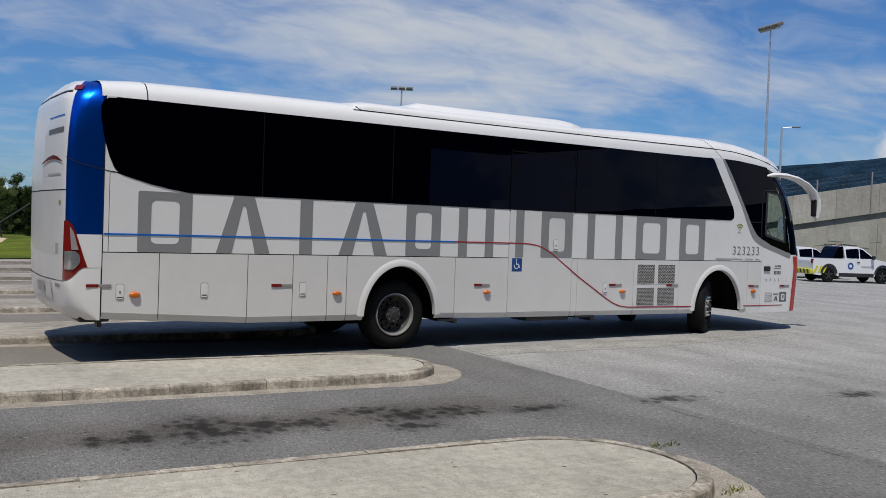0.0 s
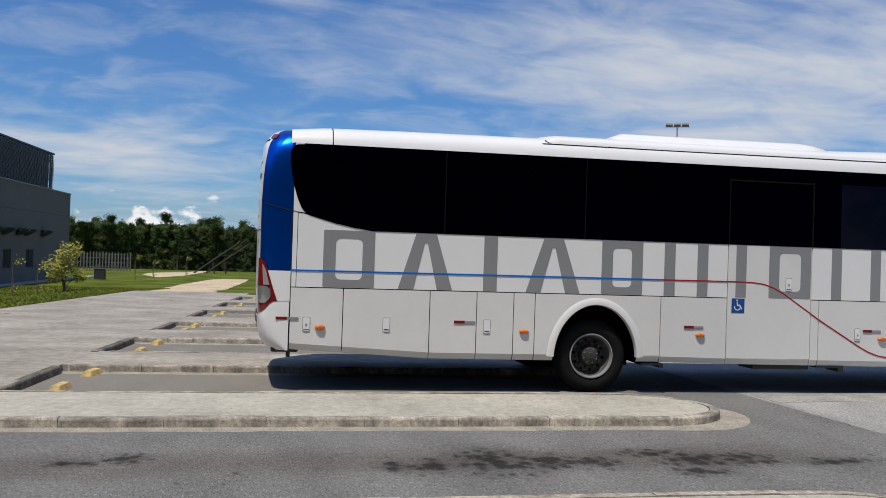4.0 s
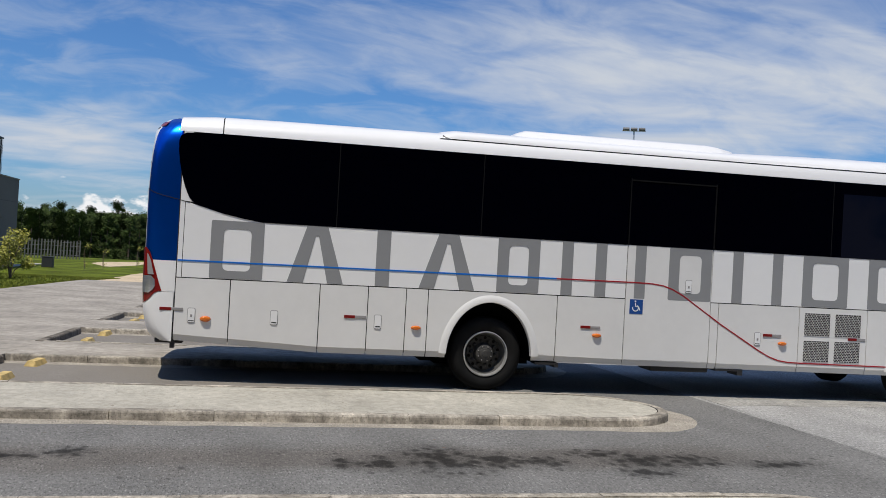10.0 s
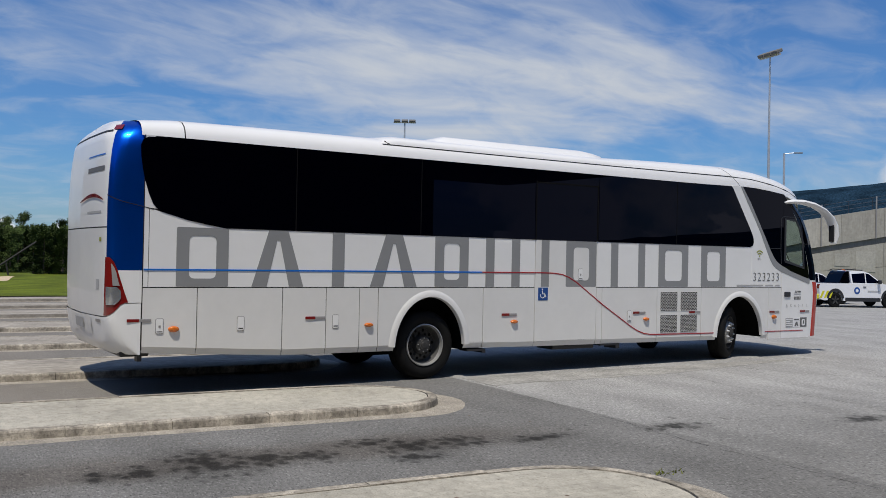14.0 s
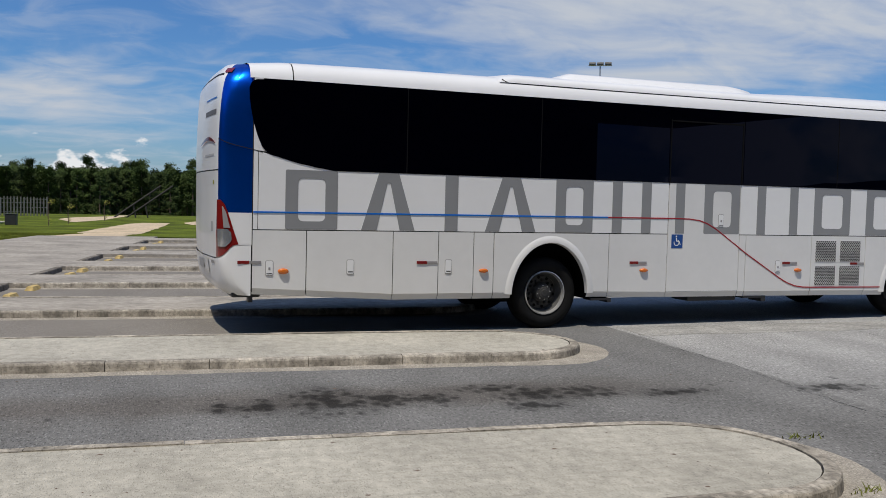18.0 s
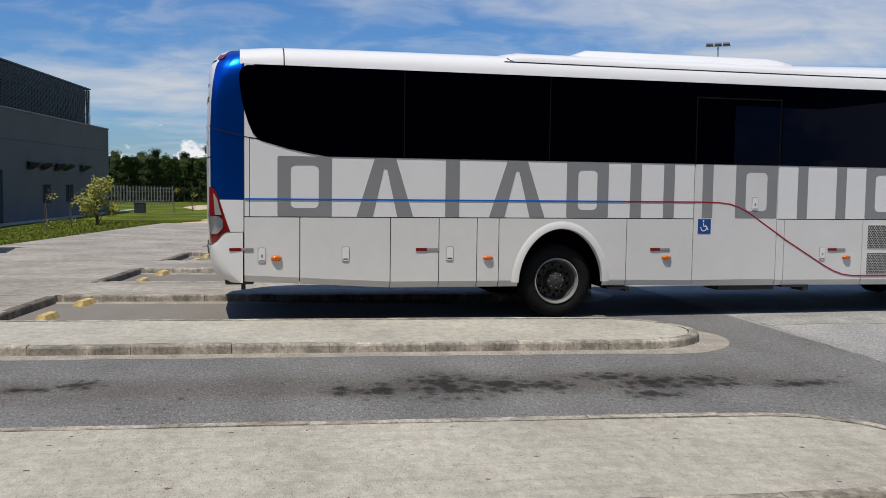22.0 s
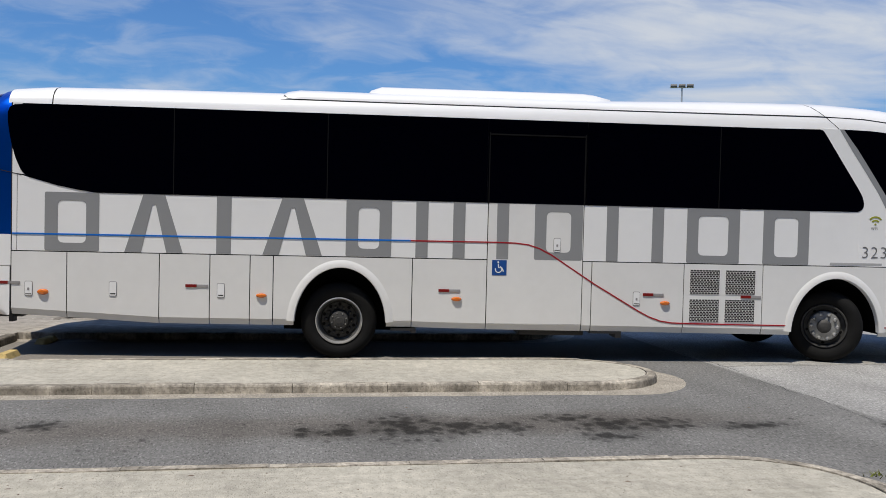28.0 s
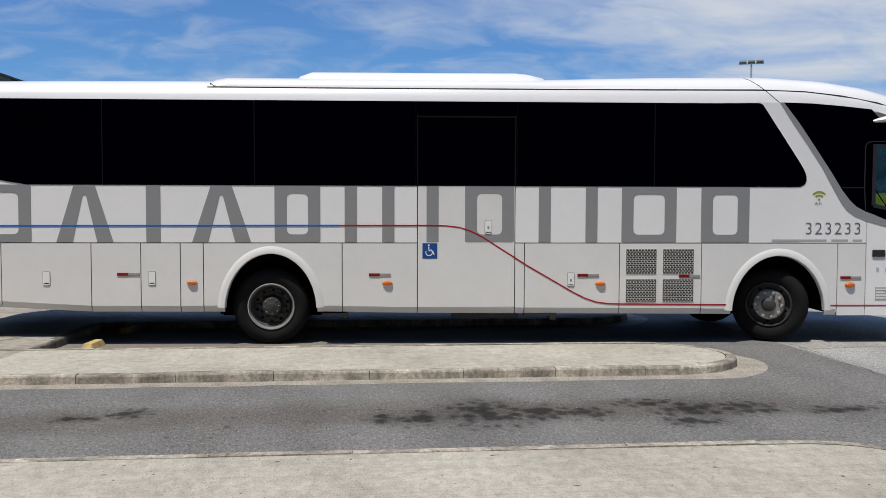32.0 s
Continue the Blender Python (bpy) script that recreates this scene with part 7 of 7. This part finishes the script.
# ---------------------------------------------------------------- parked pickup
def pickup(name, m, stripes=True):
    ob = tagged(new(name), "white pickup truck with round door emblem and yellow stripes" if stripes else "white car parked behind the pickup", "pickup" if stripes else "car")
    w = 1.66
    # side profile, nose at +x
    body = [(-2.2, 0.36), (-1.98, 0.30), (-1.78, 0.30)] + arc(-1.40, 0.36, 0.38, 175, 5, 10) + [(-0.98, 0.28), (0.95, 0.28)] + arc(1.36, 0.36, 0.38, 175, 5, 10) + \
           [(1.78, 0.27), (2.12, 0.30), (2.22, 0.45), (2.20, 0.72), (2.05, 0.86), (1.30, 0.98), (1.02, 1.02), (-2.16, 1.02), (-2.22, 0.9)]
    bm = plated(rounded(body, 0.02, 2), -w / 2, w / 2)
    part("body", bm, TRUCKWHITE, ob)
    bm = bmesh.new()
    cab_low = [(1.10, 1.0), (-0.55, 1.0), (-0.62, 1.50), (-0.40, 1.56), (0.10, 1.54), (0.36, 1.48)]
    a = [bm.verts.new((x, -w / 2 + 0.03 + (z - 1.0) * 0.25, z)) for x, z in cab_low]
    b = [bm.verts.new((x, w / 2 - 0.03 - (z - 1.0) * 0.25, z)) for x, z in cab_low]
    bm.faces.new(a); bm.faces.new(b[::-1])
    for i in range(6):
        bm.faces.new((a[i], b[i], b[(i + 1) % 6], a[(i + 1) % 6]))
    part("cab", bm, TRUCKWHITE, ob)
    for s in (-1, 1):
        def yy(z, o=0.012):
            return s * (w / 2 - 0.03 - (z - 1.0) * 0.25 + o)
        for pts in ([(0.92, 1.05), (0.20, 1.05), (0.20, 1.46), (0.38, 1.42)], [(0.15, 1.05), (-0.50, 1.05), (-0.52, 1.42), (0.15, 1.47)]):
            bm = bmesh.new()
            bm.faces.new([bm.verts.new((x, yy(z), z)) for x, z in pts])
            part("side_glass", bm, TINT, ob)
        for cx in (-1.40, 1.36):
            bm = bmesh.new()
            grid(bm, [[(x, s * (w / 2 + 0.012), z) for x, z in arc(cx, 0.36, r0, 5, 175, 14)] for r0 in (0.33, 0.44)])
            part("arch_trim", bm, PLASTIC, ob)
        part("sill", boxed(-0.9, 0.9, s * (w / 2 + 0.012) - 0.015, s * (w / 2 + 0.012) + 0.015, 0.26, 0.42, bevel=0.01), PLASTIC, ob)
        part("mirror", boxed(0.72, 0.86, s * (w / 2 + 0.1) - 0.09, s * (w / 2 + 0.1) + 0.07, 1.02, 1.18, bevel=0.03), PLASTIC, ob)
        part("door_handle", boxed(0.02, 0.16, s * (w / 2 + 0.012) - 0.012, s * (w / 2 + 0.012) + 0.012, 0.86, 0.90), PLASTIC, ob)
        if stripes:
            bm = plated(arc(-0.30, 0.72, 0.15, 0, 345, 16), s * (w / 2 + 0.004) - 0.003, s * (w / 2 + 0.004) + 0.003)
            e = part("round_emblem", bm, SIGNBLUE, ob, "round dark blue door emblem")
            bm = plated(arc(-0.30, 0.72, 0.07, 0, 345, 14), s * (w / 2 + 0.009) - 0.003, s * (w / 2 + 0.009) + 0.003)
            o2 = mesh_object("emblem_centre", bm, SIGNWHITE); o2.parent = e
            part("lettering_bar", boxed(0.25, 0.85, s * (w / 2 + 0.004) - 0.003, s * (w / 2 + 0.004) + 0.003, 0.66, 0.73), PALEINK, ob)
            for k in range(3):
                x0 = -2.2 + k * 0.22
                pts = [(x0, 0.40), (x0 + 0.11, 0.40), (x0 + 0.26, 0.70), (x0 + 0.15, 0.70)]
                part("tail_stripe", plated(pts, s * (w / 2 + 0.004) - 0.003, s * (w / 2 + 0.004) + 0.003), HAZY, ob, "yellow slanting tail stripe")
        part("tail_lamp", boxed(-2.235, -2.05, s * (w / 2 - 0.10) - 0.09, s * (w / 2 - 0.10) + 0.108, 0.78, 0.98, bevel=0.02), REDLENS, ob)
        part("head_lamp", boxed(1.86, 2.18, s * (w / 2 - 0.14) - 0.14, s * (w / 2 - 0.14) + 0.145, 0.70, 0.83, bevel=0.03), SILVER, ob)
    bm = bmesh.new()
    bm.faces.new([bm.verts.new(p) for p in ((1.085, -0.70, 1.06), (1.085, 0.70, 1.06), (0.40, 0.62, 1.475), (0.40, -0.62, 1.475))])
    part("windscreen", bm, TINT, ob)
    bm = bmesh.new()
    bm.faces.new([bm.verts.new(p) for p in ((-0.57, -0.66, 1.08), (-0.57, 0.66, 1.08), (-0.635, 0.60, 1.45), (-0.635, -0.60, 1.45))])
    part("rear_glass", bm, TINT, ob)
    part("bed_liner", boxed(-2.1, -0.7, -0.72, 0.72, 1.0, 1.025), PLASTIC, ob)
    if stripes:
        # black bed cover sloping down from the cab roof
        bm = bmesh.new()
        cov = [(-0.60, 1.03), (-0.60, 1.53), (-0.66, 1.55), (-0.80, 1.52), (-0.88, 1.44), (-1.12, 1.03)]
        plate(bm, rounded(cov, [0, 0, 0.05, 0.06, 0.06, 0], 3), -0.64, 0.64)
        part("bed_canopy", bm, TINT, ob, "black canopy over the truck bed")
        for s in (-1, 1):
            part("roof_rail", tube(bmesh.new(), [(-0.85, s * 0.6, 1.59), (-0.7, s * 0.6, 1.615), (0.1, s * 0.6, 1.585)], 0.022, 6), PLASTIC, ob)
    part("rear_bumper", boxed(-2.32, -2.18, -0.78, 0.78, 0.34, 0.55, bevel=0.04), PLASTIC if not stripes else HAZY, ob)
    if stripes:
        for k in range(5):
            y = -0.66 + k * 0.32
            pts = [(-2.326, y, 0.36), (-2.326, y + 0.15, 0.36), (-2.326, y + 0.23, 0.53), (-2.326, y + 0.08, 0.53)]
            bm = bmesh.new()
            bm.faces.new([bm.verts.new(p) for p in pts])
            part("bumper_stripe", bm, PLASTIC, ob, "black slanting bumper stripe")
        part("roof_beacon", boxed(-0.55, -0.42, -0.08, 0.08, 1.56, 1.62, bevel=0.02), ORANGE, ob, "amber roof beacon")
    part("front_bumper", boxed(2.12, 2.27, -0.76, 0.76, 0.28, 0.50, bevel=0.04), PLASTIC, ob)
    for x in (-1.40, 1.36):
        for s in (-1, 1):
            bm = bmesh.new()
            lathe(bm, [(0.0, 0.02), (0.10, 0.0), (0.20, 0.02), (0.215, -0.005), (0.29, 0.0), (0.315, 0.03), (0.315, 0.17), (0.29, 0.2), (0.0, 0.2)], 24)
            if s > 0:
                bmesh.ops.scale(bm, vec=(1, -1, 1), verts=bm.verts)
            bmesh.ops.translate(bm, vec=(x, s * (w / 2 - 0.005), 0.315), verts=bm.verts)
            wh = part("wheel", bm, RUBBER, ob, smooth=True)
            bm = bmesh.new()
            for k in range(5):
                a2 = 2 * math.pi * k / 5
                box(bm, -0.03, 0.03, -0.012, 0.012, 0.0, 0.19)
                vs = [v for v in bm.verts][-8:]
                bmesh.ops.rotate(bm, verts=vs, cent=(0, 0, 0), matrix=Matrix.Rotation(a2, 3, "Y"))
            bmesh.ops.translate(bm, vec=(x, s * (w / 2 - 0.0), 0.315), verts=bm.verts)
            rim = mesh_object("rim", bm, DARKSTEEL); rim.parent = wh
    ob.matrix_world = m
    return ob


pickup("pickup_truck", pose(34.42, 24.57, 0.0, 0, 0, -24) @ Matrix.Diagonal((0.86, 0.95, 0.99, 1)))
pickup("parked_car", pose(35.25, 27.55, 0.0, 0, 0, -24) @ Matrix.Scale(0.92, 4), False)


# ---------------------------------------------------------------- plain terminal front behind the bays, out of view but for the coach's windows
def terminal_front():
    ob = tagged(new("terminal_front"), "plain dark grey unseen terminal front, sized to block sky light", "building", kind="structure")
    # wall height and canopy reach are made up to cut sky light under the coach
    part("front_wall", boxed(-45, 20.6, -9.4, -9.0, 0.0, 16.0), GREYWALL, ob)
    part("canopy", boxed(-45, 24.5, -8.99, -2.0, 5.0, 9.0), GREYWALL, ob)


terminal_front()


def motions():
    """The coach creeps back and forth in its bay; its wheels roll and steer with it."""
    rows = [
        (0, 5.787, 10.493, 3.44, -0.09, 0.000, 32.0),
        (0.5, 5.550, 10.441, 2.55, -0.13, -0.239, 31.2),
        (1, 5.369, 10.418, 1.81, -0.14, -0.421, 30.4),
        (1.5, 5.266, 10.413, 1.27, -0.14, -0.524, 29.6),
        (2, 5.212, 10.417, 0.84, -0.16, -0.578, 28.8),
        (2.5, 5.152, 10.436, 0.43, -0.17, -0.637, 28.0),
        (4.5, 4.239, 10.437, -2.91, 0.14, -1.551, 24.0),
        (5, 4.014, 10.449, -3.57, 0.20, -1.776, 20.7),
        (5.5, 3.821, 10.466, -4.08, 0.20, -1.969, 17.3),
        (6, 3.677, 10.489, -4.41, 0.20, -2.115, 14.0),
        (6.5, 3.588, 10.501, -4.55, 0.20, -2.204, 11.5),
        (7, 3.555, 10.505, -4.57, 0.20, -2.238, 9.0),
        (7.5, 3.552, 10.513, -4.55, 0.20, -2.242, 11.5),
        (8, 3.557, 10.519, -4.52, 0.20, -2.237, 14.0),
        (8.5, 3.571, 10.517, -4.50, 0.20, -2.222, 17.0),
        (9, 3.595, 10.510, -4.47, 0.20, -2.199, 20.0),
        (9.5, 3.629, 10.500, -4.37, 0.20, -2.164, 20.7),
        (10, 3.700, 10.487, -4.11, 0.20, -2.092, 21.3),
        (10.5, 3.862, 10.481, -3.60, 0.20, -1.930, 22.0),
        (11, 4.145, 10.477, -2.78, 0.20, -1.647, 22.7),
        (11.5, 4.513, 10.455, -1.69, 0.20, -1.279, 23.3),
        (12, 4.916, 10.434, -0.46, 0.10, -0.875, 24.0),
        (12.5, 5.328, 10.433, 0.85, -0.01, -0.463, 24.7),
        (13, 5.730, 10.442, 2.08, -0.08, -0.061, 25.3),
        (13.5, 6.112, 10.454, 3.11, -0.14, 0.321, 26.0),
        (15.5, 6.276, 10.476, 3.84, -0.02, 0.486, 10.0),
        (16, 6.288, 10.463, 3.79, -0.00, 0.497, -2.0),
        (16.5, 6.269, 10.456, 3.80, -0.03, 0.478, -26.0),
        (17, 6.163, 10.448, 3.97, -0.09, 0.371, -45.0),
        (17.5, 5.960, 10.434, 4.28, -0.11, 0.168, -40.0),
        (18, 5.719, 10.425, 4.61, -0.09, -0.073, -30.0),
        (18.5, 5.479, 10.421, 4.84, -0.08, -0.312, -20.0),
        (19, 5.256, 10.420, 4.91, -0.06, -0.535, -10.0),
        (19.5, 5.046, 10.413, 4.89, -0.03, -0.745, -3.0),
        (20, 4.838, 10.395, 4.79, 0.01, -0.954, 5.0),
        (20.5, 4.645, 10.385, 4.60, 0.06, -1.147, 8.0),
        (21, 4.487, 10.387, 4.31, 0.12, -1.304, 11.5),
        (21.5, 4.356, 10.380, 4.00, 0.12, -1.435, 15.0),
        (22, 4.234, 10.370, 3.69, 0.10, -1.557, 19.0),
        (22.5, 4.094, 10.361, 3.24, 0.10, -1.698, 23.0),
        (23, 3.904, 10.354, 2.48, 0.18, -1.887, 25.0),
        (23.5, 3.675, 10.363, 1.45, 0.20, -2.116, 27.0),
        (24, 3.449, 10.376, 0.33, 0.20, -2.343, 29.0),
        (24.5, 3.251, 10.376, -0.71, 0.20, -2.540, 27.0),
        (25, 3.076, 10.374, -1.67, 0.20, -2.715, 25.0),
        (25.5, 2.906, 10.387, -2.57, 0.20, -2.886, 20.0),
        (27.5, 2.020, 10.397, -5.97, 0.10, -3.770, -24.0),
        (28, 1.839, 10.420, -6.04, 0.08, -3.952, -28.0),
        (28.5, 1.657, 10.442, -6.00, 0.07, -4.136, -29.0),
        (29, 1.457, 10.466, -5.88, 0.05, -4.337, -30.0),
        (29.5, 1.230, 10.495, -5.76, 0.03, -4.565, -30.0),
        (30, 0.977, 10.530, -5.60, 0.02, -4.821, -30.0),
        (30.5, 0.711, 10.568, -5.32, 0.03, -5.089, -30.0),
        (31, 0.456, 10.601, -5.01, 0.02, -5.346, -30.0),
        (31.5, 0.230, 10.631, -4.86, 0.02, -5.574, -29.0),
        (32, 0.037, 10.675, -4.85, 0.09, -5.770, -28.0),
    ]
    where = {t: m.translation for t, m in PATH}
    spread = [(t, where[t].x + SIZE * (x - where[t].x), where[t].y + SIZE * (y - where[t].y), a, p) for t, x, y, a, p, s, st in rows]
    walk(coach, [(t, pose(x, y, -FLOOR * SIZE, 0, -p, a)) for t, x, y, a, p in spread])
    coach.scale = (SIZE, SIZE, SIZE)
    for ob, hx, left, front in ((rear_right, 0.0, False, False), (rear_left, 0.0, True, False), (front_right, AXLE_F, False, True), (front_left, AXLE_F, True, True)):
        out = []
        inset_ = 0.17 if front else 0.10
        for t, x, y, a, p, s, st in rows:
            spin = math.degrees(s / R_TYRE)
            m = Matrix.Translation((hx, W - inset_ if left else inset_, FLOOR + R_TYRE + 0.002)) @ pose(0, 0, 0, 0, 0, st if front else 0)
            m = m @ (Matrix.Rotation(math.pi, 4, 'Z') @ pose(0, 0, 0, 0, -spin, 0) if left else pose(0, 0, 0, 0, spin, 0))
            out.append((t, m))
        walk(ob, out)


motions()
